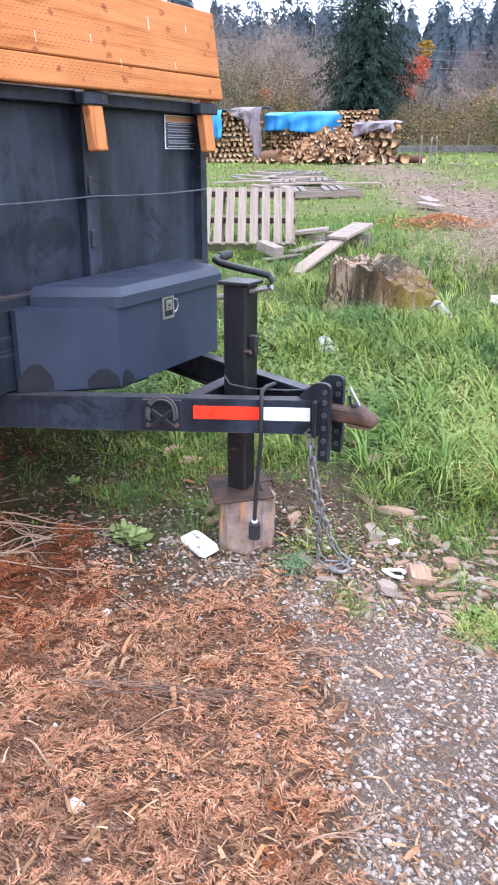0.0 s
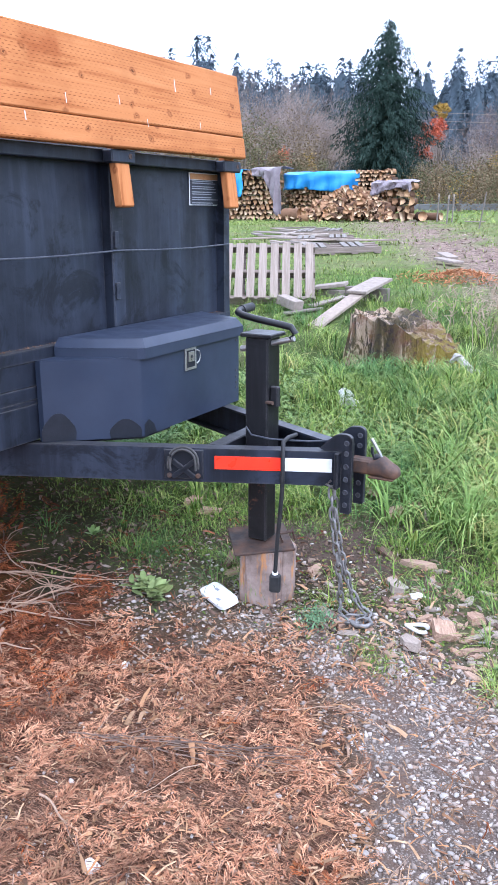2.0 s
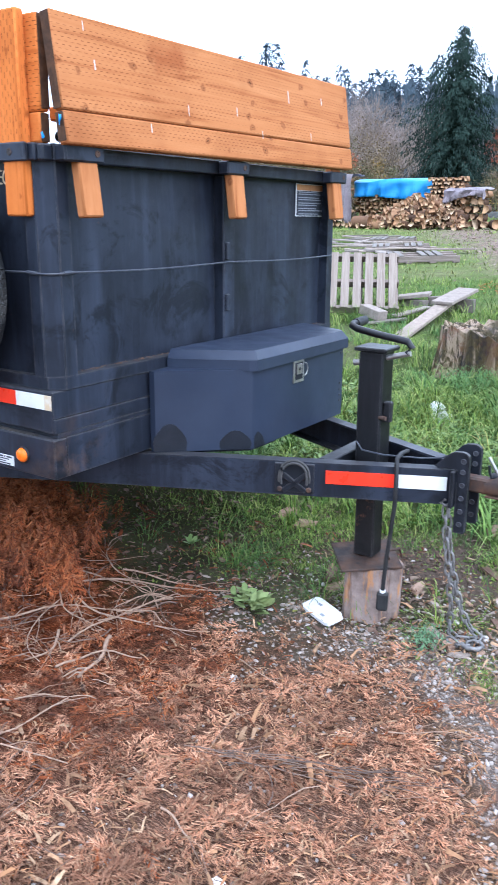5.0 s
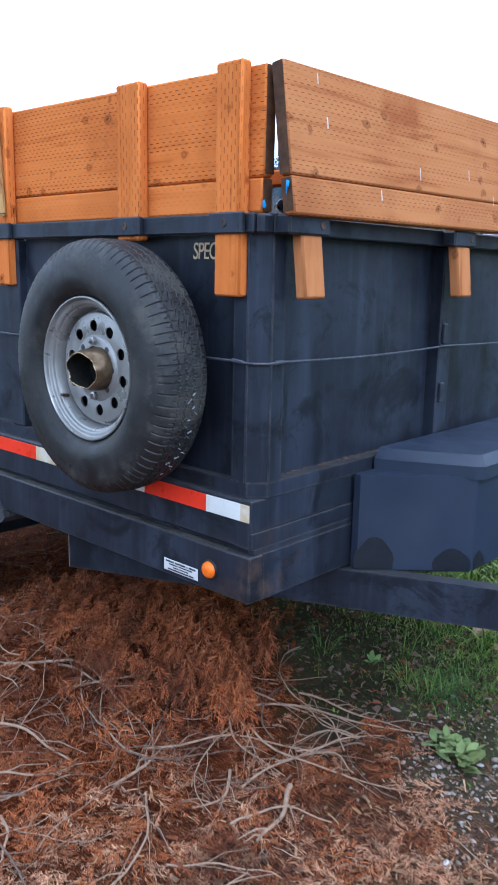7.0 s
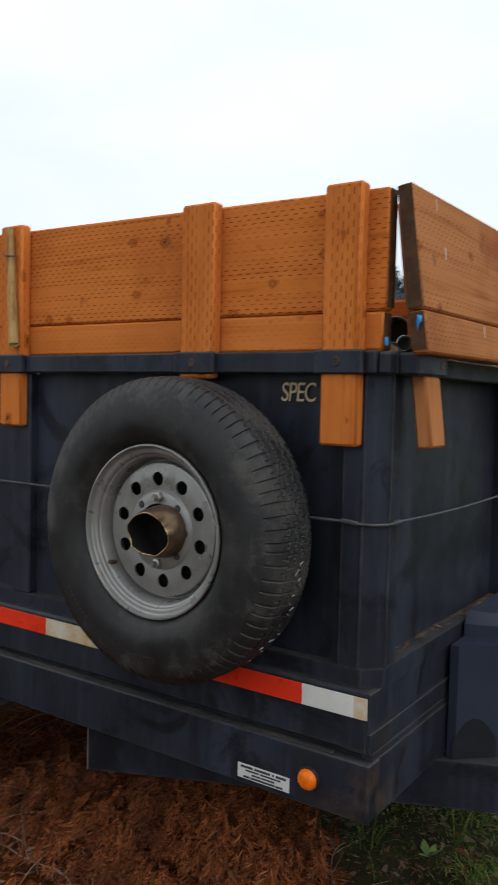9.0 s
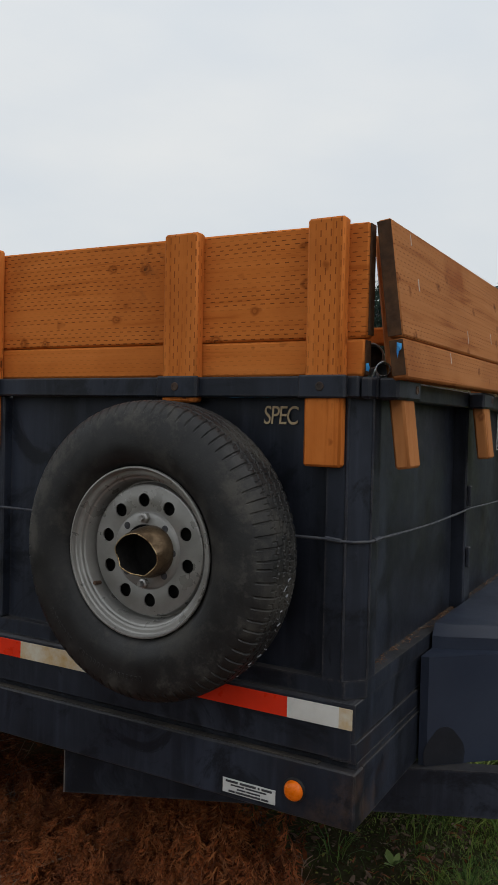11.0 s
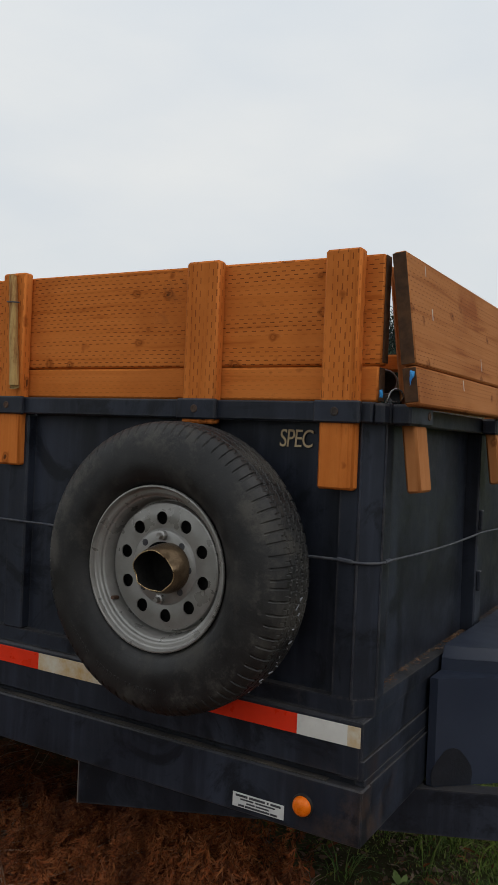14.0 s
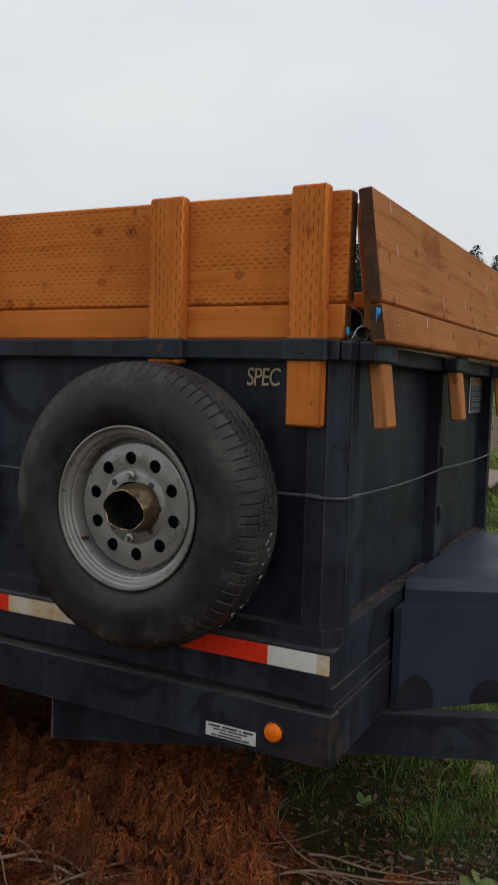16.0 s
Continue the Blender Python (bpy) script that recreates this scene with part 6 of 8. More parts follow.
OCT = np.array([(1, 0, 0), (-1, 0, 0), (0, 1, 0), (0, -1, 0), (0, 0, 1)], float)
OCTF = np.array([(0, 2, 4), (2, 1, 4), (1, 3, 4), (3, 0, 4)])
p = scatter(46000, 0.0, 2.4, -1.0, 1.35, gcover)
k = len(p)
s = 0.0012 + 0.0038 * rng.beta(1.2, 2.4, k)
parts.append(strew(OCT, OCTF, on_ground(p, 0.0), np.stack([s * 1.3, s, s * 0.8], 1), rot_z(rng.uniform(0, 6.28, k)) @ rot_x(rng.normal(0, 0.5, k))))
for n, rect, smin, smax, lift in ((34000, (0.0, 2.4, -1.0, 1.35), 0.0040, 0.0125, 0.0015), (3000, (0.0, 2.6, -1.2, 1.9), 0.007, 0.0165, 0.003), (5000, (-0.2, 4.6, -3.4, 1.6), 0.006, 0.014, 0.0)):
    p = scatter(n, *rect, gcover)
    for t in range(3):
        q = p[t::3]
        k = len(q)
        jit = ICO * (1 + rng.uniform(-0.30, 0.26, (len(ICO), 1)))
        s = smin + (smax - smin) * rng.beta(1.1, 2.6, k)
        R = rot_z(rng.uniform(0, 6.28, k)) @ rot_x(rng.normal(0, 0.5, k))
        parts.append(strew(jit, ICOF, on_ground(q, lift), np.stack([s * rng.uniform(0.9, 1.6, k), s * rng.uniform(0.6, 1.0, k), s * rng.uniform(0.35, 0.7, k)], 1), R))
stuff("gravel", parts, STONE, "crushed grey-brown gravel beside the mulch", "gravel", False)
# rounded pale pebbles
PEBBLE = island("pale_pebbles", (0.405, 0.365, 0.320), (0.305, 0.270, 0.235), (0.56, 0.520, 0.465), (0.365, 0.295, 0.232), (0.262, 0.242, 0.220), rough=0.7, spec=0.25, grain=50)
p = scatter(1150, 0.2, 2.4, -1.0, 1.4, lambda x, y: np.clip(0.03 * zones(x, y)[0] * (x > 0.7) + 0.38 * zones(x, y)[1] + 0.25 * zones(x, y)[2] + 0.12 * (y > 0.6), 0, 1))
k = len(p)
s = 0.004 + 0.010 * rng.beta(1.2, 2.2, k)
bm = bmesh.new()
bmesh.ops.create_icosphere(bm, subdivisions=2, radius=1)
IC2, IC2F = np.array([v.co[:] for v in bm.verts]), np.array([[v.index for v in f.verts] for f in bm.faces])
bm.free()
stuff("pebbles", [strew(IC2, IC2F, on_ground(p, 0.004), np.stack([s * rng.uniform(0.9, 1.6, k), s * rng.uniform(0.7, 1.0, k), s * rng.uniform(0.35, 0.65, k)], 1), rot_z(rng.uniform(0, 6.28, k)) @ rot_x(rng.normal(0, 0.3, k)))], PEBBLE, "rounded pale pebbles scattered over gravel and mulch", "pebbles", True)

# ---------------------------------------------------------------- grass
LONG = np.array([(-0.5, 0, 0), (0.5, 0, 0), (-0.45, 0.10, 0.42), (0.45, 0.10, 0.42), (-0.36, 0.36, 0.74), (0.36, 0.36, 0.74), (-0.22, 0.74, 0.86), (0.22, 0.74, 0.86), (0, 1.1, 0.74)])
LONGF = np.array([(0, 1, 3), (0, 3, 2), (2, 3, 5), (2, 5, 4), (4, 5, 7), (4, 7, 6), (6, 7, 8)])
SHORT = np.array([(-0.5, 0, 0), (0.5, 0, 0), (-0.36, 0.13, 0.55), (0.36, 0.13, 0.55), (0, 0.45, 0.95)])
SHORTF = np.array([(0, 1, 3), (0, 3, 2), (2, 3, 4)])


def turf(p, h0, h1, w, spread=0.85):
    m = len(p)
    h = rng.uniform(h0, h1, m) * (0.6 + 0.6 * (smooth_noise(p[:, 0], p[:, 1], 0.5, 9) * 0.5 + 0.5))
    R = rot_z(rng.uniform(0, 6.28, m)) @ rot_x(-np.abs(rng.normal(0.15, spread, m)))
    return strew(SHORT, SHORTF, on_ground(p, -0.004), np.stack([np.full(m, w) * rng.uniform(0.6, 1.4, m), h * 1.1, h], 1), R)


def tufts(p, n_per, rad, h0, h1, w, flow=0.0):
    """Clumps of arching blades that fall outwards from their root."""
    q = np.repeat(p, n_per, axis=0)
    m = len(q)
    off = rng.normal(0, rad, q.shape)
    size = np.repeat(rng.uniform(0.6, 1.15, len(p)), n_per)
    comb = np.repeat(rng.uniform(0, 6.28, len(p)), n_per)
    a = np.arctan2(off[:, 1], off[:, 0]) + rng.normal(0, 0.5, m)
    a = np.where(rng.uniform(0, 1, m) < flow, comb + rng.normal(0, 0.45, m), a)
    h = rng.uniform(h0, h1, m) * size
    R = rot_z(a - 1.5708) @ rot_x(-np.abs(rng.normal(0.12, 0.35, m)))
    return strew(LONG, LONGF, on_ground(q + off * size[:, None], -0.004), np.stack([np.full(m, w) * rng.uniform(0.6, 1.3, m), h * rng.uniform(0.6, 1.3, m), h], 1), R)


def clumped(p, n_per, rad):
    q = np.repeat(p, n_per, axis=0)
    return q + rng.normal(0, rad, q.shape)


GRASS = island("green_grass", (0.14, 0.225, 0.033), (0.23, 0.31, 0.050), (0.055, 0.115, 0.020), (0.34, 0.40, 0.09), (0.17, 0.255, 0.040), (0.42, 0.42, 0.14), (0.09, 0.17, 0.032), (0.035, 0.08, 0.016), rough=0.7, spec=0.12, grain=30, patch=(1.3, (0.055, 0.13, 0.045)))
YGRASS = island("yellow_green_grass", (0.22, 0.31, 0.06), (0.31, 0.39, 0.10), (0.13, 0.22, 0.04), (0.43, 0.47, 0.18), (0.18, 0.27, 0.05), (0.46, 0.33, 0.12), rough=0.7, spec=0.12, grain=30, patch=(1.6, (0.10, 0.19, 0.04)))
FIELDGRASS = island("pasture_grass", (0.20, 0.265, 0.062), (0.26, 0.32, 0.08), (0.16, 0.22, 0.05), (0.33, 0.34, 0.115), (0.23, 0.28, 0.07), rough=0.8, spec=0.1, grain=10, patch=(0.35, (0.19, 0.175, 0.08)))


def green(x, y):
    a, b, c, d = zones(x, y)
    patch = 0.55 + 0.45 * smooth_noise(x, y, 0.45, 12)
    near = np.clip((y - 1.3) / 0.6, 0.0, 1)
    return np.clip((1 - a * 1.1) * (1 - b * 1.1) * (1 - 0.97 * c) * (1 - 0.9 * d), 0, 1) * np.clip(patch + 0.35, 0.12, 1) * near


def sparse(x, y):
    a, b, c, d = zones(x, y)
    g = np.clip((1 - a * 1.3) * (1 - b * 1.2) * (1 - 0.95 * c), 0, 1)
    g = g * (1 - np.exp(-((x - 1.50) / 0.34) ** 2 - ((y - 1.08) / 0.26) ** 2))
    return g * np.clip(smooth_noise(x, y, 0.33, 33) * 1.5 + 0.12, 0, 1) * np.clip(0.08 + (x + 0.25) / 0.9, 0.06, 1)


parts, yel = [], []
p = scatter(30000, -2.4, 2.8, 1.2, 3.2, green)
parts.append(turf(p, 0.03, 0.08, 0.0055))
p = scatter(26000, -1.4, 2.4, 0.72, 1.9, sparse)
parts.append(turf(p, 0.015, 0.05, 0.003, 0.7))
p = scatter(480, -1.5, 2.3, 0.80, 1.9, sparse)
parts.append(tufts(p, 26, 0.022, 0.07, 0.15, 0.0035))
p = scatter(620, -1.8, 2.6, 1.45, 3.2, green)
parts.append(tufts(p, 28, 0.028, 0.10, 0.22, 0.0058, 0.5))
p = scatter(520, -2.4, 2.8, 3.0, 6.2, green)
parts.append(tufts(p, 24, 0.04, 0.08, 0.20, 0.005, 0.4))
p = scatter(38000, -5.0, 3.0, 2.8, 8.5, green)
parts.append(turf(p, 0.03, 0.10, 0.007))
# short turf in patches between the scraps
for x, y, r_, n, h1 in ((1.40, 1.56, 0.17, 2600, 0.065), (1.15, 1.68, 0.12, 1300, 0.055), (1.26, 0.82, 0.075, 900, 0.028), (1.34, 0.72, 0.05, 420, 0.022), (0.60, 1.70, 0.17, 1900, 0.05), (0.92, 0.90, 0.08, 800, 0.018), (1.52, 1.36, 0.10, 1000, 0.05),
                         (0.06, 1.10, 0.10, 1500, 0.06), (0.10, 1.36, 0.13, 1900, 0.065), (0.20, 1.62, 0.14, 1900, 0.07), (-0.22, 1.50, 0.16, 1700, 0.06), (-0.52, 1.30, 0.15, 1100, 0.04), (0.28, 1.18, 0.07, 500, 0.04)):
    p = np.stack([rng.normal(x, r_, n), rng.normal(y, r_ * 0.75, n)], 1)
    parts.append(turf(p, 0.012, h1, 0.0034, 0.8))
# long lush grass in front of the stump
p = np.stack([rng.uniform(-0.1, 1.2, 130), rng.uniform(2.95, 3.65, 130)], 1)
parts.append(tufts(p, 32, 0.05, 0.13, 0.23, 0.0065, 0.85))
stuff("near_grass", parts, GRASS, "lush green uneven grass round the trailer and stump", "grass")
# pale arching tussocks beyond the coupler
p = np.concatenate([np.stack([rng.uniform(0.95, 2.3, 120), rng.uniform(1.75, 2.9, 120)], 1)])
small = np.stack([rng.uniform(1.70, 1.98, 40), rng.uniform(0.72, 0.92, 40)], 1)
yel.append(tufts(small, 20, 0.012, 0.035, 0.075, 0.0035))
yel.append(tufts(p, 38, 0.035, 0.14, 0.30, 0.0072, 0.3))
p = scatter(240, -1.0, 2.8, 2.0, 4.2, green)
yel.append(tufts(p, 24, 0.03, 0.09, 0.2, 0.006, 0.4))
stuff("pale_grass", yel, YGRASS, "pale yellow-green arching grass tussocks", "grass")
p = np.stack([rng.uniform(-0.9, 0.9, 420), rng.uniform(2.1, 3.4, 420)], 1)
COVERLEAF = clumped(p, 14, 0.05)
parts = []
p = scatter(52000, -16, 4, 8, 24, green)
parts.append(turf(p, 0.03, 0.10, 0.015))
p = scatter(10000, -26, 8, 20, 45, lambda x, y: np.ones_like(x))
parts.append(turf(p, 0.06, 0.15, 0.05))
stuff("field_grass", parts, FIELDGRASS, "rough pasture grass stretching to the trees", "grass")

# low moss, leaf scraps and debris on the bare soil by the jack and under the drawbar
MOSS = island("low_moss_leaves", (0.10, 0.15, 0.030), (0.17, 0.21, 0.045), (0.055, 0.095, 0.022), (0.23, 0.22, 0.055), rough=0.85, spec=0.1, grain=30)
bare = lambda x, y: np.clip((1 - zones(x, y)[0] * 1.2) * (0.45 + 0.5 * smooth_noise(x, y, 0.28, 51)), 0, 1)
p = scatter(9000, -1.5, 2.3, 0.62, 2.1, bare)
m = len(p)
R = rot_z(rng.uniform(0, 6.28, m)) @ rot_y(rng.normal(0, 0.35, m)) @ rot_x(rng.normal(0, 0.4, m))
stuff("moss_patches", [strew(STRIP, STRIPF, on_ground(p, 0.006), np.stack([rng.uniform(0.008, 0.02, m)] * 3, 1) * np.array([1, 0.6, 1.2]), R)], MOSS, "low moss and tiny leaves on bare soil", "moss")
debris = lambda x, y: np.clip((1 - zones(x, y)[0] * 1.2) * (0.55 - 0.5 * smooth_noise(x, y, 0.28, 51)), 0, 1)
p = scatter(11000, -1.5, 2.3, 0.62, 2.0, debris)
m = len(p)
R = rot_z(rng.uniform(0, 6.28, m)) @ rot_y(rng.normal(0, 0.25, m)) @ rot_x(rng.normal(0, 0.4, m))
s = 0.008 + 0.045 * rng.beta(1, 3, m)
SOILBITS = island("soil_debris", (0.13, 0.085, 0.06), (0.21, 0.14, 0.10), (0.07, 0.046, 0.034), (0.30, 0.22, 0.165), (0.10, 0.065, 0.05), rough=0.95, spec=0.05, grain=60)
stuff("soil_debris", [strew(STRIP, STRIPF, on_ground(p, 0.005), np.stack([s, s * rng.uniform(0.12, 0.7, m), s], 1), R)], SOILBITS, "dark bark crumbs and debris on bare soil", "debris")

# broad-leaved weeds
WEED = island("weed_leaves", (0.17, 0.25, 0.07), (0.24, 0.32, 0.105), (0.11, 0.185, 0.05), rough=0.6, grain=30)
LEAF = np.array([(0, 0, 0), (0.35, -0.2, 0.05), (0.72, -0.19, 0.06), (1.0, 0, 0.0), (0.72, 0.19, 0.06), (0.35, 0.2, 0.05), (0.36, 0, 0.015), (0.72, 0, 0.02)])
LF = [(0, 1, 6), (1, 2, 7), (1, 7, 6), (2, 3, 7), (7, 3, 4), (6, 7, 4), (6, 4, 5), (0, 6, 5)]


def weed(x, y, n, size, up, label, mat=WEED, rad=0.0):
    p = np.tile(np.array([[x, y]]), (n, 1)) + rng.normal(0, max(rad, size * 0.14), (n, 2))
    R = rot_z(np.arange(n) * 2.4 + rng.uniform(-0.3, 0.3, n)) @ rot_y(-rng.uniform(up * 0.4, up, n)) @ rot_x(rng.normal(0, 0.3, n))
    v, f = strew(LEAF, LF, on_ground(p, 0.012) + np.array([0, 0, 1]) * (rng.uniform(0, 1.6, n) * rad)[:, None], size * rng.uniform(0.55, 1.1, n), R)
    me = mesh_np("weed", v, f, mat)
    return tagged(new("weed", me), label, "weed", kind="stuff")


n = len(COVERLEAF)
R = rot_z(rng.uniform(0, 6.28, n)) @ rot_y(-rng.uniform(0.0, 1.0, n)) @ rot_x(rng.normal(0, 0.5, n))
stuff("ground_leaves", [strew(LEAF, LF, on_ground(COVERLEAF, 0.03) + np.array([0, 0, 1]) * rng.uniform(0, 0.05, n)[:, None], rng.uniform(0.02, 0.05, n), R)], WEED, "low clover-like leaves among the grass", "ground cover")
PALEWEED = island("pale_rosette_leaves", (0.215, 0.275, 0.092), (0.28, 0.33, 0.13), (0.145, 0.21, 0.06), (0.19, 0.22, 0.075), rough=0.7, spec=0.15, grain=30)
weed(0.33, 0.745, 46, 0.075, 0.40, "rosette of broad pale green leaves on bare soil", PALEWEED, 0.022)
weed(0.24, 0.765, 26, 0.065, 0.40, "rosette of broad pale green leaves on bare soil", PALEWEED, 0.018)
CLOVER = island("blue_green_weed", (0.12, 0.21, 0.09), (0.18, 0.28, 0.14), (0.07, 0.14, 0.06), rough=0.6, grain=30)
weed(1.03, 0.84, 420, 0.016, 1.0, "low bushy blue-green weed in the gravel", CLOVER, 0.036)
weed(0.08, 3.60, 40, 0.12, 0.9, "leafy green weeds at the foot of the stump")
weed(0.20, 3.62, 40, 0.13, 0.9, "leafy green weeds at the foot of the stump")
weed(0.45, 3.55, 34, 0.13, 0.9, "leafy green weeds at the foot of the stump")
weed(1.73, 0.86, 60, 0.03, 1.0, "small tuft of green weeds in the gravel")
weed(-0.25, 1.05, 12, 0.05, 0.8, "small green weeds under the trailer")

# ---------------------------------------------------------------- scraps round the jack
def wood_piece(name, a, b, c, along=(1.6, 9, 9)):
    """Split wood with grain along its length and a tone of its own."""
    m = Mat(name, 0.9)
    m.spec(0.1)
    info = m.n.new("ShaderNodeObjectInfo")
    g = m.noise(1.0, 6, 0.7, m.coords(along), 0.5)
    t = m.mix(m.ramp(g, (0.36, 0.0), (0.64, 1.0)), c, a)
    t = m.mix(m.math("MULTIPLY", info.outputs["Random"], 0.8), t, m.mix(g, c, b))
    m.color(t).bump(g, 0.6, 0.01)
    return m.m


SCRAP = [wood_piece("split_wood_scrap", (0.42, 0.27, 0.185), (0.52, 0.37, 0.27), (0.19, 0.115, 0.075)),
         wood_piece("dark_bark_scrap", (0.20, 0.12, 0.085), (0.27, 0.17, 0.12), (0.06, 0.038, 0.03)),
         wood_piece("grey_wood_scrap", (0.38, 0.31, 0.25), (0.45, 0.37, 0.30), (0.15, 0.115, 0.09))]
shapes = []
for k in range(9):
    r = random.Random(40 + k)
    if k < 3:
        prof = [(-0.5, -0.46), (0.38, -0.5), (0.5, -0.25 + r.uniform(-0.1, 0.1)), (0.43, 0.05), (0.5, 0.46), (-0.40, 0.5), (-0.5, 0.2), (-0.44, -0.1)]
    else:
        prof = [(-0.5, r.uniform(-0.3, 0.1)), (-0.2, -0.5), (0.3, -0.42), (0.5, r.uniform(-0.2, 0.2)), (0.25, 0.36), (-0.25, 0.5)]
    mb = MB().prism([(x, y) for x, y in prof], -0.35, 0.35, None, r.uniform(0.86, 0.98))
    o = mb.obj("wood_scrap", SCRAP[k % 3], None, "", 25)
    shapes.append(o.data)
    bpy.data.objects.remove(o)
rr = random.Random(77)
spots = [(1.093, 1.503, 0.19, 0.045, 1), (1.227, 1.457, 0.17, 0.055, 0), (1.203, 1.238, 0.13, 0.07, 2), (1.48, 1.002, 0.105, 0.085, 0), (1.558, 1.15, 0.10, 0.062, 0), (1.389, 0.881, 0.14, 0.07, 2), (1.123, 0.919, 0.12, 0.05, 0), (1.164, 0.851, 0.10, 0.04, 2),
         (0.964, 1.887, 0.12, 0.085, 0), (1.127, 1.963, 0.16, 0.08, 2), (1.074, 2.036, 0.24, 0.045, 0), (1.318, 1.37, 0.12, 0.03, 0), (1.02, 0.95, 0.09, 0.04, 2), (0.83, 1.25, 0.16, 0.05, 0), (0.45, 1.18, 0.30, 0.05, 1), (0.55, 1.12, 0.20, 0.05, 0),
         (0.75, 2.1, 0.18, 0.06, 0), (1.58, 1.02, 0.12, 0.03, 2), (1.72, 1.08, 0.12, 0.04, 0), (1.50, 1.08, 0.16, 0.025, 1), (1.62, 0.96, 0.14, 0.03, 0), (0.60, 1.40, 0.12, 0.04, 0), (0.10, 1.55, 0.14, 0.06, 0), (-0.05, 1.62, 0.16, 0.06, 0)]
for i in range(190):
    spots.append((rr.gauss(1.56, 0.24), rr.gauss(1.08, 0.19), rr.uniform(0.025, 0.11), rr.uniform(0.008, 0.034), rr.choice((0, 0, 0, 1, 2, 2))))
for i in range(44):
    spots.append((rr.uniform(-0.3, 1.7), rr.uniform(0.75, 2.2), rr.uniform(0.02, 0.06), rr.uniform(0.01, 0.02), rr.randrange(3)))
labels = ("tan split-wood scrap lying on the ground", "dark bark scrap lying on the ground", "weathered grey wood scrap lying on the ground")
for i, (x, y, ln, wd, kind) in enumerate(spots):
    o = new("wood_scrap", shapes[kind + 3 * (i % 3)])
    th = min(wd, ln) * (0.62 if wd > 0.05 else 0.4)
    o.matrix_world = Matrix.Translation((x, y, float(ground_z(x, y)) + th * 0.28)) @ Euler((rr.uniform(-0.2, 0.2), rr.uniform(-0.2, 0.2), rr.uniform(0, 6.28))).to_matrix().to_4x4() @ Matrix.Diagonal((ln, wd, th, 1))
    tagged(o, labels[kind], "wood scrap", "wood scraps by the jack")

# white plastic container lid by the block, and other litter
pl = []
for i in range(28):
    a = 2 * math.pi * i / 28
    ca, sa = math.cos(a), math.sin(a)
    k = 1 / (abs(ca) ** 7 + abs(sa) ** 7) ** (1 / 7)
    pl.append((0.096 * k * ca, 0.046 * k * sa))
zp = float(ground_z(0.61, 0.86))
Mp = Matrix.Translation((0.588, 0.842, zp + 0.026)) @ Euler((0.22, 0.02, radians(-27))).to_matrix().to_4x4()
lidm = MB().prism(pl, -0.007, 0.007, Mp, 0.985)
lidm.prism([(x * 0.84, y * 0.76) for x, y in pl], 0.0072, 0.0105, Mp, 0.98)
lid = tagged(lidm.obj("plastic_tray", PAPER_WHITE, None, "", 35), "dirty white plastic container lid lying by the support block", "tray")
for k, (u, v) in enumerate(((-0.03, 0.012), (0.035, -0.022))):
    MB().box(u - 0.012, u + 0.012, v - 0.006, v + 0.006, 0.0104, 0.0112, 0.0002, Mp).obj("print_mark", PLATE_LINE, lid)


def crumple(x, y, sx, sy, sz, seed, label):
    r = np.random.default_rng(seed)
    bm = bmesh.new()
    bmesh.ops.create_icosphere(bm, subdivisions=2, radius=1)
    for v in bm.verts:
        k = 1 + r.uniform(-0.35, 0.35)
        v.co = Vector((v.co.x * sx * k, v.co.y * sy * k, max(v.co.z, -0.5) * sz * k))
    me = bpy.data.meshes.new("litter")
    bm.to_mesh(me)
    bm.free()
    me.materials.append(PAPER_WHITE)
    o = new("litter", me)
    o.location = (x, y, float(ground_z(x, y)) + sz * 0.5)
    o.rotation_euler = (0.1, 0.2, r.uniform(0, 3))
    return tagged(o, label, "litter", "white litter")


crumple(0.16, 3.12, 0.060, 0.05, 0.075, 1, "crumpled white paper in the grass")
crumple(0.235, 3.06, 0.05, 0.04, 0.062, 2, "crumpled white paper in the grass")
crumple(0.52, 0.30, 0.030, 0.012, 0.009, 3, "small white scrap on the mulch")
crumple(1.03, -0.48, 0.02, 0.018, 0.012, 4, "small white scrap on the mulch")
crumple(1.31, 1.20, 0.035, 0.02, 0.014, 5, "pale scrap among the wood chips")
crumple(1.02, 4.3, 0.08, 0.06, 0.05, 6, "white scrap in the grass beyond the stump")

lz = float(ground_z(1.39, 0.975)) + 0.016
loop = [(1.386 + 0.042 * math.cos(a), 0.975 + 0.024 * math.sin(a), lz + 0.006 * math.sin(2 * a)) for a in [radians(20 + 320 * i / 20) for i in range(21)]]
tagged(MB().tube(loop, 0.0085, 8, True, 0.8).obj("plastic_loop", PAPER_WHITE, None, "", 60), "pale plastic loop lying among the wood chips", "litter")

# ---------------------------------------------------------------- safety chain
CHAIN = plain("dull_chain_steel", (0.13, 0.12, 0.112), (0.23, 0.215, 0.20), 50, 0.5, 0.5)
chain = thing("safety_chain", "dull steel safety chain with a hook hanging to the ground", "chain")
lk = []
for i in range(18):
    a = 2 * math.pi * i / 18
    lk.append((0.017 * math.cos(a) + math.copysign(0.009, math.cos(a)), 0.0115 * math.sin(a), 0))
mb = MB()
vs, fs, n = [], [], 6
for i, p in enumerate(lk):
    p = Vector(p)
    d = (Vector(lk[(i + 1) % 18]) - Vector(lk[i - 1])).normalized()
    u = Vector((0, 0, 1))
    w = d.cross(u)
    for j in range(n):
        a = 2 * math.pi * j / n
        vs.append(p + (u * math.cos(a) + w * math.sin(a)) * 0.0046)
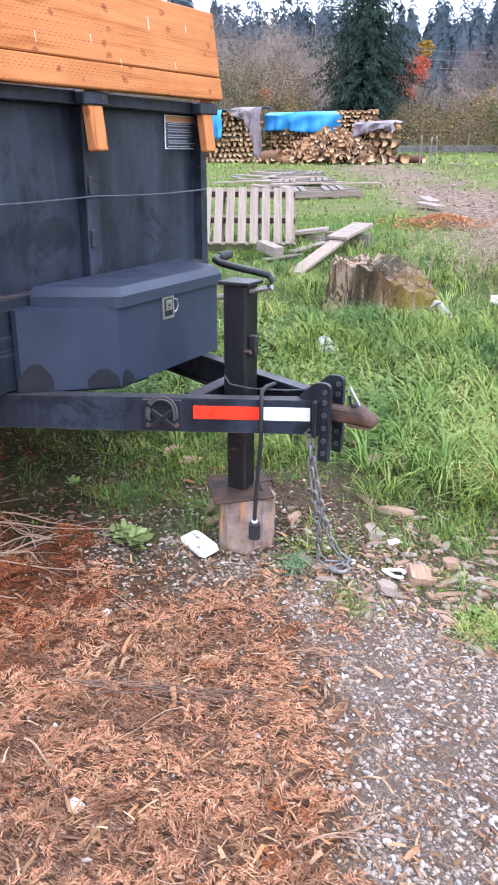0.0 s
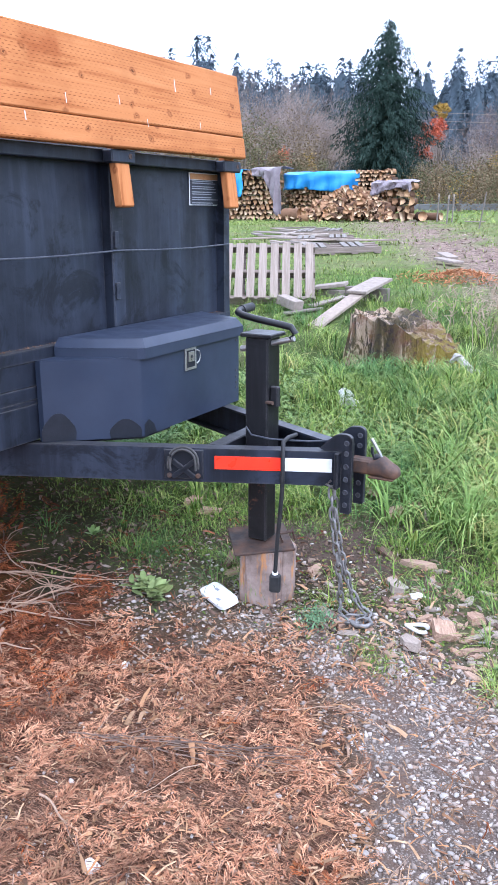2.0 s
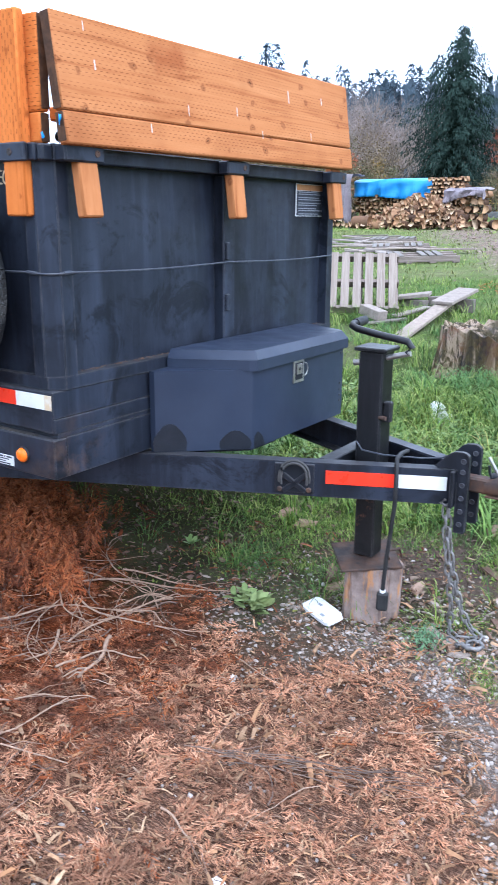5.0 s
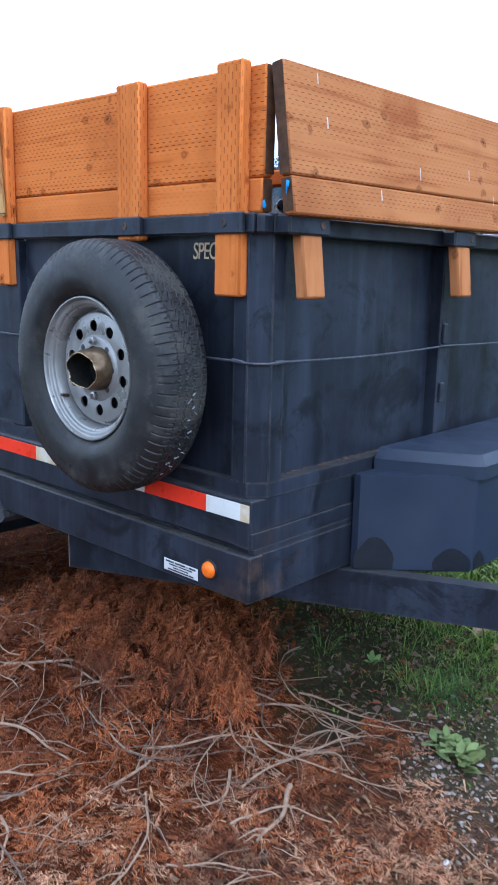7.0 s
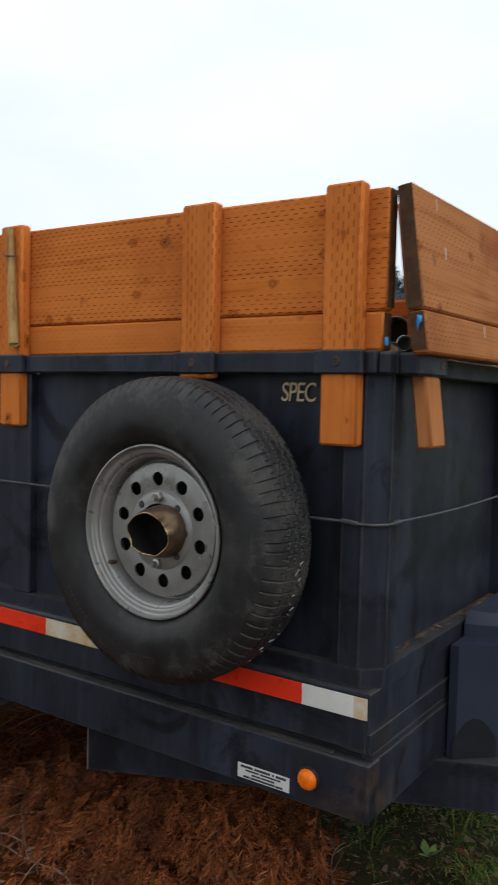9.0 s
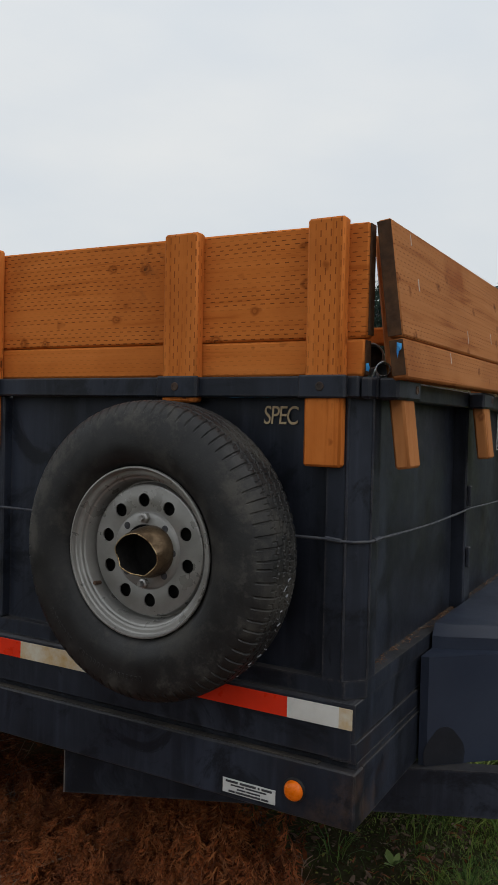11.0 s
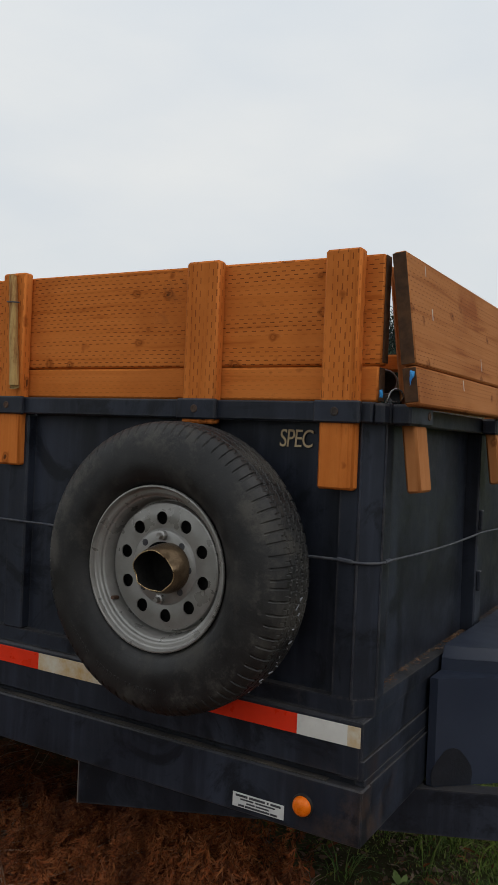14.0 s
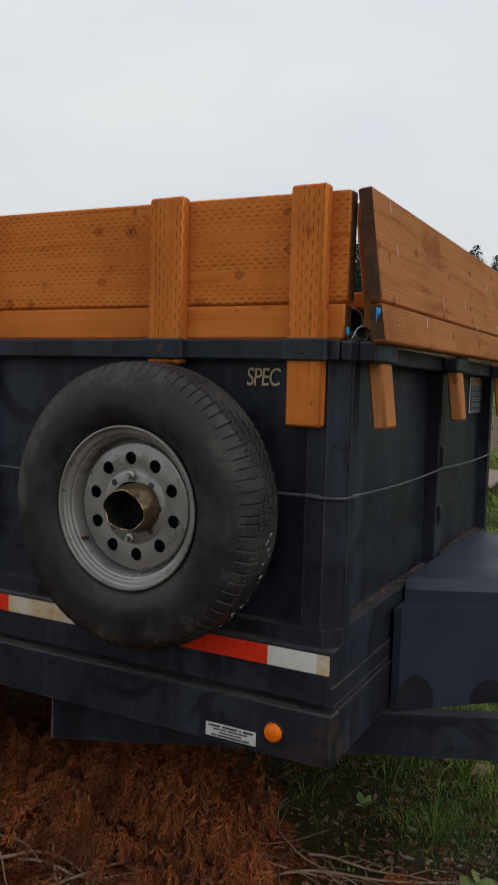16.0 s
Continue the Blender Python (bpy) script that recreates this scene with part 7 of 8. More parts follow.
for i in range(18):
    for j in range(n):
        fs.append([i * n + j, i * n + (j + 1) % n, ((i + 1) % 18) * n + (j + 1) % n, ((i + 1) % 18) * n + j])
tmpl = mb.add(vs, fs).obj("link", CHAIN, None, "", 60)
link_me = tmpl.data
bpy.data.objects.remove(tmpl)


def strand(ctrl, roll0=0):
    pts = []
    for i in range(len(ctrl) - 1):
        for k in range(12):
            u = k / 12
            p0, p1, p2, p3 = (Vector(ctrl[max(i - 1, 0)]), Vector(ctrl[i]), Vector(ctrl[i + 1]), Vector(ctrl[min(i + 2, len(ctrl) - 1)]))
            pts.append(0.5 * ((2 * p1) + (p2 - p0) * u + (2 * p0 - 5 * p1 + 4 * p2 - p3) * u * u + (3 * p1 - p0 - 3 * p2 + p3) * u ** 3))
    pts.append(Vector(ctrl[-1]))
    acc, k = 0.0, roll0
    last = pts[0]
    for a, b in zip(pts, pts[1:]):
        acc += (b - a).length
        if acc >= 0.037:
            d = (b - last)
            o = new("link", link_me)
            o.parent = chain
            o.matrix_world = Matrix.Translation((b + last) / 2) @ d.to_track_quat("X", "Z").to_matrix().to_4x4() @ Matrix.Rotation(radians(90 * (k % 2) + 20), 4, "X")
            last, acc, k = b, 0.0, k + 1


gz = float(ground_z(1.12, 0.95))
strand([(1.045, 0.915, 0.60), (1.055, 0.905, 0.50), (1.075, 0.905, 0.36), (1.09, 0.92, 0.22), (1.085, 0.94, gz + 0.06), (1.10, 0.93, gz + 0.02), (1.15, 0.95, gz + 0.015), (1.19, 0.97, gz + 0.012)])
strand([(1.050, 0.925, 0.60), (1.062, 0.92, 0.48), (1.088, 0.925, 0.34), (1.125, 0.945, 0.19), (1.165, 0.965, gz + 0.05), (1.20, 0.97, gz + 0.02), (1.17, 0.91, gz + 0.015), (1.12, 0.89, gz + 0.015), (1.085, 0.91, gz + 0.03)], 1)
hook = [(1.15, 0.895, gz + 0.02), (1.18, 0.88, gz + 0.018), (1.215, 0.89, gz + 0.018), (1.225, 0.92, gz + 0.02), (1.205, 0.945, gz + 0.02), (1.185, 0.94, gz + 0.022)]
MB().tube(hook, 0.010, 8, True, 0.7).obj("hook", CHAIN, chain, "", 60)
MB().tube([(1.045, 0.905, 0.63), (1.03, 0.90, 0.615), (1.045, 0.915, 0.60), (1.06, 0.915, 0.615)], 0.006, 6).obj("shackle", CHAIN, chain)

# needles and debris lying on the trailer's front ledge
n = 420
p = np.stack([rng.uniform(-0.048, -0.012, n), rng.uniform(0.14, 1.9, n), np.full(n, Z4 + 0.003)], 1)
p[:, 0] = -0.047 + np.abs(rng.normal(0, 0.011, n))
R = rot_z(rng.uniform(0, 6.28, n)) @ rot_y(rng.normal(0, 0.2, n))
k = 120
q = np.stack([-0.046 + np.abs(rng.normal(0, 0.016, k)), rng.normal(0.86, 0.09, k), np.full(k, Z4 + 0.004)], 1)
parts = [strew(CHIP, CF, p, np.stack([rng.uniform(0.006, 0.018, n)] * 3, 1) * np.array([1, 0.6, 0.5]), R),
         strew(CHIP, CF, q, np.stack([rng.uniform(0.008, 0.022, k)] * 3, 1) * np.array([1, 0.6, 0.5]), R[:k])]
stuff("ledge_debris", parts, SHRED, "dry needles and chips caught on the trailer ledge", "debris")

# ---------------------------------------------------------------- stump
stm = Mat("old_stump_wood", 0.9)
sp = stm.geo.outputs["Position"]
v1 = stm.noise(1.0, 8, 0.72, stm.coords((15, 15, 1.3), src=sp), 0.9)
sc_ = stm.mix(stm.ramp(v1, (0.46, 0.0), (0.52, 1.0)), (0.018, 0.010, 0.007), (0.43, 0.31, 0.225))
sc_ = stm.mix(stm.ramp(stm.noise(7, 5, 0.7, sp), (0.53, 0.0), (0.63, 0.9)), sc_, (0.19, 0.072, 0.034))
sx = stm.n.new("ShaderNodeSeparateXYZ")
stm.link(sp, sx.inputs[0])
# the shade of a hollow, painted black on the middle of the stump
hollow_shade = stm.math("MULTIPLY", stm.ramp(sx.outputs[0], (0.02, 0.0), (0.10, 1.0), (0.22, 1.0), (0.30, 0.0)), stm.ramp(stm.noise(5, 5, 0.7, stm.coords((2, 2, 0.7), src=sp)), (0.34, 0.0), (0.46, 0.95)))
sc_ = stm.mix(hollow_shade, sc_, (0.012, 0.009, 0.008))
sc_ = stm.mix(stm.math('MULTIPLY', stm.ramp(sx.outputs[0], (0.18, 0.0), (0.28, 1.0)), stm.ramp(stm.noise(9, 6, 0.7, stm.coords((1, 1, 0.4), src=sp)), (0.40, 0.98), (0.60, 0.25))), sc_, (0.085, 0.034, 0.016))
moss = stm.math("MULTIPLY", stm.ramp(sx.outputs[0], (0.30, 0.25), (0.46, 1.0)), stm.ramp(stm.noise(11, 6, 0.7, sp), (0.40, 0.0), (0.52, 1.0)))
sc_ = stm.mix(moss, sc_, stm.mix(stm.noise(40, 3, 0.6, sp), (0.125, 0.062, 0.008), (0.23, 0.190, 0.014)))
stm.color(sc_).bump(v1, 1.0, 0.06)


def stump_mesh(cx, cy, rx, ry, z0, top, n=72, rows=14):
    vs, fs = [], []
    r = random.Random(9)
    flute = [r.uniform(-0.07, 0.07) for _ in range(n)]
    for i in range(rows + 1):
        u = i / rows
        for j in range(n):
            a = 2 * math.pi * j / n
            k = 1 + 0.22 * (1 - u) ** 2 + 0.06 * math.sin(5 * a + 1) + 0.035 * math.sin(13 * a) + flute[j] * 0.45
            x, y = cx + rx * k * math.cos(a), cy + ry * k * math.sin(a)
            zt = top(x, y) + 0.012 * math.sin(17 * a) + flute[j] * 0.32
            vs.append((x, y, z0 + (zt - z0) * u))
    for i in range(rows):
        for j in range(n):
            fs.append([i * n + j, i * n + (j + 1) % n, (i + 1) * n + (j + 1) % n, (i + 1) * n + j])
    b = rows * n
    for i in range(1, 6):
        for j in range(n):
            p = vs[b + j]
            k = 1 - i / 6
            vs.append((cx + (p[0] - cx) * k, cy + (p[1] - cy) * k, top(cx + (p[0] - cx) * k, cy + (p[1] - cy) * k) - 0.10 * (1 - k) + 0.015 * math.sin(j * 1.7 + i)))
    for i in range(5):
        s0, s1 = b + i * n, b + (i + 1) * n
        for j in range(n):
            fs.append([s0 + j, s0 + (j + 1) % n, s1 + (j + 1) % n, s1 + j])
    fs.append([b + 5 * n + j for j in range(n)])
    return MB().add(vs, fs)


gs = float(ground_z(0.25, 4.15))
stump = stump_mesh(0.20, 4.15, 0.42, 0.34, gs - 0.1, lambda x, y: float(np.interp(x, [-0.3, 0.1, 0.3, 0.45, 0.62, 0.8], [0.845, 0.86, 0.79, 0.71, 0.60, 0.47]))).obj("tree_stump", stm.m, None, "", 50)
tagged(stump, "old weathered tree stump with yellow-green moss", "tree stump")
rz = float(ground_z(0.84, 3.86))
root = MB().tube([(0.64, 3.98, 0.60), (0.69, 3.94, 0.595), (0.76, 3.90, 0.55), (0.85, 3.86, rz + 0.01)], 0.030, 6, True, 0.45)
root.tube([(0.66, 3.95, 0.605), (0.72, 3.90, 0.57), (0.80, 3.84, rz + 0.015)], 0.026, 5, True, 0.5)
root.tube([(0.62, 3.96, 0.57), (0.68, 3.90, 0.62), (0.71, 3.88, 0.63)], 0.018, 5, True, 0.4)
BLEACHED = island("bleached_root_wood", (0.46, 0.42, 0.39), (0.36, 0.32, 0.29), (0.52, 0.49, 0.46), rough=0.9, spec=0.1, grain=30)
tagged(root.obj("dead_root", BLEACHED, None, "", 25), "bleached grey root shards leaning beside the stump", "root")

# dry seed-head stalks behind the stump
DRY = island("dry_stalks", (0.34, 0.25, 0.17), (0.42, 0.33, 0.24), (0.26, 0.19, 0.13), rough=0.9)
mb = MB()
rr = random.Random(31)
for i in range(90):
    x, y = rr.gauss(0.75, 0.30), rr.gauss(4.9, 0.35)
    z = float(ground_z(x, y))
    h = rr.uniform(0.2, 0.5)
    dx, dy = rr.uniform(-0.12, 0.12), rr.uniform(-0.12, 0.12)
    mb.tube([(x, y, z), (x + dx * 0.5, y + dy * 0.5, z + h * 0.6), (x + dx, y + dy, z + h)], 0.0016, 4, False, 0.5)
    for k in range(4):
        u = rr.uniform(0.5, 1)
        p = Vector((x + dx * u, y + dy * u, z + h * u))
        mb.tube([p, p + Vector((rr.uniform(-0.06, 0.06), rr.uniform(-0.06, 0.06), rr.uniform(0.0, 0.06)))], 0.0022, 3, False, 1.6)
tagged(mb.obj("dry_stalks", DRY, None, "", 0, False), "dry brown weed stalks behind the stump", "weeds", kind="stuff")

# ---------------------------------------------------------------- pallets and planks
GREYW = [island("weathered_pallet_wood", (0.27, 0.22, 0.18), (0.33, 0.275, 0.23), (0.20, 0.16, 0.13), rough=0.9, spec=0.1, grain=25),
         island("pale_new_board", (0.30, 0.235, 0.185), (0.35, 0.285, 0.23), (0.25, 0.195, 0.155), rough=0.9, spec=0.1, grain=25),
         island("dark_grey_board", (0.17, 0.14, 0.118), (0.23, 0.195, 0.165), (0.12, 0.10, 0.085), rough=0.9, spec=0.1, grain=25)]


def pallet(mat_top, mat_low, label, lx=1.22, ly=1.02, slats=8, wide_=0.098):
    e = thing("pallet", label, "pallet", "pallets in the yard")
    for i in range(slats):
        y0 = 0.0
        x0 = i * (lx - 0.10) / (slats - 1)
        MB().box(x0, x0 + wide_, 0, ly, 0.105, 0.124, 0.002).obj("top_slat", mat_top, e)
    for y0 in (0.0, ly / 2 - 0.019, ly - 0.038):
        MB().box(0.0, lx, y0, y0 + 0.038, 0.0185, 0.1045, 0.002).obj("stringer", mat_low, e)
    for i in range(4):
        x0 = i * (lx - 0.10) / 3
        MB().box(x0, x0 + 0.098, 0, ly, 0.0, 0.018, 0.002).obj("bottom_slat", mat_low, e)
    return e


SLAT = wood_piece("weathered_slat", (0.29, 0.235, 0.185), (0.35, 0.285, 0.235), (0.15, 0.115, 0.09), (60, 2.5, 60))
STRING = wood_piece("weathered_stringer", (0.27, 0.215, 0.175), (0.32, 0.26, 0.215), (0.14, 0.11, 0.09), (2.5, 60, 60))
OLDSLAT = wood_piece("old_grey_slat", (0.21, 0.185, 0.16), (0.27, 0.24, 0.21), (0.11, 0.095, 0.08), (60, 2.5, 60))
p1 = pallet(SLAT, STRING, "pale wooden pallet propped up at a slant", 1.16, 0.70, 10, 0.080)
p1.matrix_world = Matrix.Translation((-2.293, 5.13, 0.70)) @ Matrix.Rotation(radians(27), 4, "Z") @ Matrix.Rotation(radians(46), 4, "X")
lay = ((-3.35, 9.75, -0.02, 0.52, 0), (-4.7, 11.9, -0.03, 0.42, 0), (-6.0, 14.2, -0.03, 0.3, 0))
for i, (x, y, dz_, a, t) in enumerate(lay):
    c = copy_thing(p1, Matrix.Translation((x, y, float(ground_z(x + 0.5, y + 0.5)) + dz_)) @ Euler((radians(3), radians(-2), a)).to_matrix().to_4x4())
    tagged(c, "weathered grey pallet lying flat in the grass")
    for k, o in enumerate([o for o in c.children if "top" in o.name]):
        if (k * 7 + i * 3) % 5 in (1, 3):
            bpy.data.objects.remove(o)
    for o in c.children:
        o.material_slots[0].link = "OBJECT"
        o.material_slots[0].material = OLDSLAT if "top" in o.name else STRING


def lay_plank(a, b, w, t, mat, label, roll=0.0):
    a, b = Vector(a), Vector(b)
    d = b - a
    M = Matrix.Translation(a) @ d.to_track_quat("X", "Z").to_matrix().to_4x4() @ Matrix.Rotation(roll, 4, "X")
    return tagged(MB().box(0, d.length, -w / 2, w / 2, 0, t, 0.004, M).obj("plank", mat, None), label, "plank", "planks in the yard")


gzf = lambda x, y, h=0.0: (x, y, float(ground_z(x, y)) + h)
lay_plank(gzf(-0.80, 4.66, 0.0), gzf(-0.76, 5.75, 0.13), 0.14, 0.030, GREYW[1], "long pale plank sloping up onto a block")
lay_plank(gzf(-0.76, 5.50, 0.140), gzf(-0.68, 5.98, 0.180), 0.22, 0.030, GREYW[0], "wide weathered board lying on a block")
lay_plank(gzf(-0.82, 5.86, 0.0), gzf(-0.58, 5.90, 0.0), 0.12, 0.125, GREYW[2], "dark timber block under a plank")
lay_plank(gzf(-1.13, 6.10, 0.0), gzf(-0.78, 6.25, 0.02), 0.10, 0.09, GREYW[2], "dark weathered timber lying in the grass")
lay_plank(gzf(-1.46, 6.02, 0.06), gzf(-1.12, 6.12, 0.10), 0.30, 0.035, GREYW[0], "weathered board lying over a timber by the pallet")
lay_plank(gzf(-1.42, 6.05, 0.0), gzf(-1.10, 5.95, 0.0), 0.10, 0.075, GREYW[2], "short dark timber under a board")
lay_plank(gzf(-1.46, 5.30, 0.05), gzf(-1.20, 5.16, 0.03), 0.11, 0.09, GREYW[0], "short weathered timber end by the pallet")
lay_plank(gzf(-1.30, 5.05, 0.015), gzf(-1.02, 5.32, 0.015), 0.09, 0.02, GREYW[2], "thin grey board sunk in the grass")
lay_plank(gzf(-1.18, 5.40, 0.02), gzf(-0.98, 5.75, 0.05), 0.10, 0.02, GREYW[0], "thin grey board sunk in the grass")
rr = random.Random(55)
for i in range(20):
    y = rr.uniform(9.4, 17)
    x = np.interp(y, [7.6, 10, 17], [-1.9, -3.5, -7.6]) + rr.gauss(0, 0.55)
    a = rr.uniform(-0.6, 3.2)
    ln = rr.uniform(0.5, 1.6)
    lay_plank(gzf(x, y, 0.05), gzf(x + ln * math.cos(a), y + ln * math.sin(a), 0.06), rr.uniform(0.09, 0.2), 0.03, GREYW[i % 3], "weathered board lying in the grass")
for x, y, ln, a in ((-0.75, 8.9, 0.5, 2.4), (-1.0, 9.5, 0.6, 2.1), (-3.8, 24.5, 1.6, 0.2), (-4.3, 22.3, 0.9, -0.8)):
    lay_plank(gzf(x, y, 0.04), gzf(x + ln * math.cos(a), y + ln * math.sin(a), 0.05), 0.16, 0.03, GREYW[0], "pale board lying in the grass")

# bark strewn along the track, and an orange heap of fresh chips
parts = []
p = scatter(14000, -9, 2.5, 4.8, 24, lambda x, y: 0.06 + zones(x, y)[3])
m = len(p)
R = rot_z(rng.uniform(0, 6.28, m)) @ rot_y(rng.normal(0, 0.25, m)) @ rot_x(rng.normal(0, 0.3, m))
s = rng.uniform(0.02, 0.07, m)
parts.append(strew(STRIP, STRIPF, on_ground(p, 0.012), np.stack([s, s * rng.uniform(0.15, 0.6, m), s * 0.5], 1), R))
BARK = island("loose_bark", (0.22, 0.15, 0.12), (0.32, 0.235, 0.19), (0.10, 0.066, 0.05), (0.42, 0.33, 0.27), (0.27, 0.16, 0.11), rough=0.9, spec=0.05, grain=20)
stuff("loose_bark", parts, BARK, "loose brown bark strewn along the track", "bark")
p = np.stack([rng.normal(-0.35, 0.28, 700), rng.normal(7.6, 0.25, 700)], 1)
m = len(p)
R = rot_z(rng.uniform(0, 6.28, m)) @ rot_y(rng.normal(0, 0.4, m)) @ rot_x(rng.normal(0, 0.4, m))
s = rng.uniform(0.03, 0.10, m)
lift = 0.10 * np.exp(-(((p[:, 0] + 0.35) / 0.3) ** 2 + ((p[:, 1] - 7.6) / 0.27) ** 2))
FRESH = island("fresh_orange_chips", (0.40, 0.15, 0.055), (0.48, 0.22, 0.095), (0.30, 0.11, 0.045), rough=0.85)
stuff("orange_chips", [strew(CHIP, CF, on_ground(p, 0.01) + np.stack([lift * 0, lift * 0, lift], 1), np.stack([s, s * 0.6, s * 0.6], 1), R)], FRESH, "small heap of fresh orange wood chips", "wood chips")

# ---------------------------------------------------------------- firewood
LOGEND = island("cut_firewood", (0.52, 0.32, 0.165), (0.62, 0.42, 0.25), (0.38, 0.20, 0.10), (0.66, 0.49, 0.32), (0.46, 0.25, 0.125), rough=0.85, grain=22, spec=0.1, whole=True)
LOGBARK = island("firewood_bark", (0.12, 0.068, 0.040), (0.19, 0.105, 0.06), (0.07, 0.042, 0.028), rough=0.9, grain=18, spec=0.1, whole=True)
LOGSPLIT = island("split_wood_sides", (0.30, 0.165, 0.085), (0.40, 0.235, 0.13), (0.19, 0.10, 0.055), rough=0.9, grain=18, spec=0.1, whole=True)
YP = 24.0
PZ = float(ground_z(-9, YP))


def log_template(kind):
    if kind == 0:
        ring = [(math.cos(a), math.sin(a)) for a in [2 * math.pi * i / 9 for i in range(9)]]
    elif kind == 1:
        ring = [(-0.9, -0.6), (0.9, -0.75), (0.75, 0.2), (0.15, 0.85), (-0.6, 0.5)]
    elif kind == 2:
        ring = [(-1, -0.7), (1, -0.6), (0.95, 0.5), (-0.9, 0.65)]
    else:
        ring = [(-0.95, 0.1), (-0.2, -0.9), (0.9, -0.5), (0.85, 0.45), (0.0, 0.9)]
    n = len(ring)
    v = [(x, -1, z) for x, z in ring] + [(x, 1, z) for x, z in ring]
    f = [[0, i, i + 1] for i in range(1, n - 1)] + [[n, n + i + 1, n + i] for i in range(1, n - 1)]
    for i in range(n):
        j = (i + 1) % n
        f += [[i, j, n + j], [i, n + j, n + i]]
    return np.array(v, float), np.array(f)


LOGS = [log_template(k) for k in range(4)]


def bark_sides(me, side=None):
    """Gives the long faces of logs the bark material; the sawn ends stay pale."""
    me.materials.append(side or LOGBARK)
    me.update()
    nrm = np.empty(len(me.polygons) * 3, dtype=np.float32)
    me.polygons.foreach_get("normal", nrm)
    me.polygons.foreach_set("material_index", (np.abs(nrm.reshape(-1, 3)[:, 1]) < 0.75).astype(np.int32))


log_me = []
for t in range(4):
    v, f = LOGS[t]
    log_me.append(mesh_np("log", v, f, LOGEND))
    bark_sides(log_me[-1], LOGSPLIT if t in (2, 3) else LOGBARK)


def stack(name, x0, x1, ztop, y, label, size=0.085):
    """A stack of split logs, each a part of its own."""
    e = thing(name, label, "firewood stack", "firewood stacks")
    row, z = 0, PZ + size
    while z < ztop:
        for x in np.arange(x0 + (row % 2) * size, x1, size * 1.95):
            t = int(rng.choice([1, 1, 2, 2, 2, 3, 3]))
            o = new("log", log_me[t])
            o.parent = e
            o.matrix_world = Matrix.Translation((x + rng.normal(0, 0.012), y + rng.normal(0, 0.035), z + rng.normal(0, 0.012))) @ Euler((0, float(rng.choice([0, 1.57, 3.14])) + rng.normal(0, 0.35), rng.normal(0, 0.10))).to_matrix().to_4x4() @ Matrix.Diagonal((size * rng.uniform(0.7, 1.18), 0.2, size * rng.uniform(0.75, 1.05), 1))
        z += size * 1.62
        row += 1
    return e


stack("firewood_stack", -13.6, -11.15, 2.98, YP - 0.35, "neat stack of split firewood under a tarp", 0.10)
stack("firewood_stack", -11.2, -7.7, 2.62, YP + 0.55, "long stack of split firewood below a blue tarp", 0.075)
stack("firewood_stack", -8.5, -7.3, 2.95, YP + 0.35, "tall heap of split firewood beside a grey tarp", 0.075)
stack("firewood_stack", -7.25, -6.32, 2.52, YP - 0.2, "neat end stack of large split firewood", 0.14)
# loose logs heaped in front
rr = random.Random(91)
for i in range(190):
    u = rr.uniform(0, 1)
    x = rr.gauss(-8.5, 0.95)
    x = min(max(x, -10.6), -6.9)
    hmax = 1.15 * max(0.05, 1 - abs(x + 8.3) / 1.9)
    z = rr.uniform(0, hmax)
    y = YP - 1.35 + 0.9 * z + rr.uniform(-0.15, 0.1)
    o = new("firewood_log", log_me[1 + i % 3])
    r = rr.uniform(0.075, 0.13)
    o.matrix_world = Matrix.Translation((x, y, float(ground_z(x, y)) + r * 0.8 + z)) @ Euler((rr.uniform(-0.5, 0.5), rr.uniform(0, 6), rr.gauss(0, 0.7))).to_matrix().to_4x4() @ Matrix.Diagonal((r, 0.19, r * rr.uniform(0.6, 1), 1))
    tagged(o, "split firewood log in a loose heap", "firewood log", "loose firewood logs")
for x, y, r, a in ((-10.1, YP - 1.4, 0.20, 1.5), (-6.1, YP - 0.4, 0.15, 0.5), (-5.75, YP - 0.3, 0.12, 1.3)):
    o = new("firewood_log", log_me[0])
    o.matrix_world = Matrix.Translation((x, y, float(ground_z(x, y)) + r)) @ Euler((0, 0, a)).to_matrix().to_4x4() @ Matrix.Diagonal((r, 0.3, r, 1))
    tagged(o, "large sawn log round lying by the stacks", "firewood log", "loose firewood logs")


def tarp(name, x0, x1, y_front, y_back, ztop, zfront, mat, label, seed, n=40, hang=None):
    vs, fs = [], []
    r = random.Random(seed)
    ph = [r.uniform(0, 6) for _ in range(4)]
    for i in range(n + 1):
        u = i / n
        x = x0 + (x1 - x0) * u
        wav = 0.09 * math.sin(u * 19 + ph[0]) + 0.06 * math.sin(u * 41 + ph[1]) + 0.03 * math.sin(u * 73 + ph[2])
        for j in range(9):
            v = j / 8
            vs.append((x, y_back + (y_front - y_back) * v, ztop + 0.04 * math.sin(u * 9 + v * 3 + ph[2]) - 0.05 * v))
        zb = zfront + 0.06 * math.sin(u * 5 + ph[3]) + (hang(u) if hang else 0)
        for j in range(1, 9):
            v = j / 8
            vs.append((x + 0.02 * math.sin(v * 5 + u * 30), y_front - 0.06 - wav * v - 0.03 * math.sin(v * 7 + u * 13), ztop - 0.05 + (zb - ztop) * v))
    k = 17
    for i in range(n):
        for j in range(k - 1):
            fs.append([i * k + j, i * k + j + 1, (i + 1) * k + j + 1, (i + 1) * k + j])
    o = MB().add(vs, fs).obj(name, mat, None, "", 60)
    md = o.modifiers.new("thick", "SOLIDIFY")
    md.thickness = 0.008
    return tagged(o, label, "tarp")


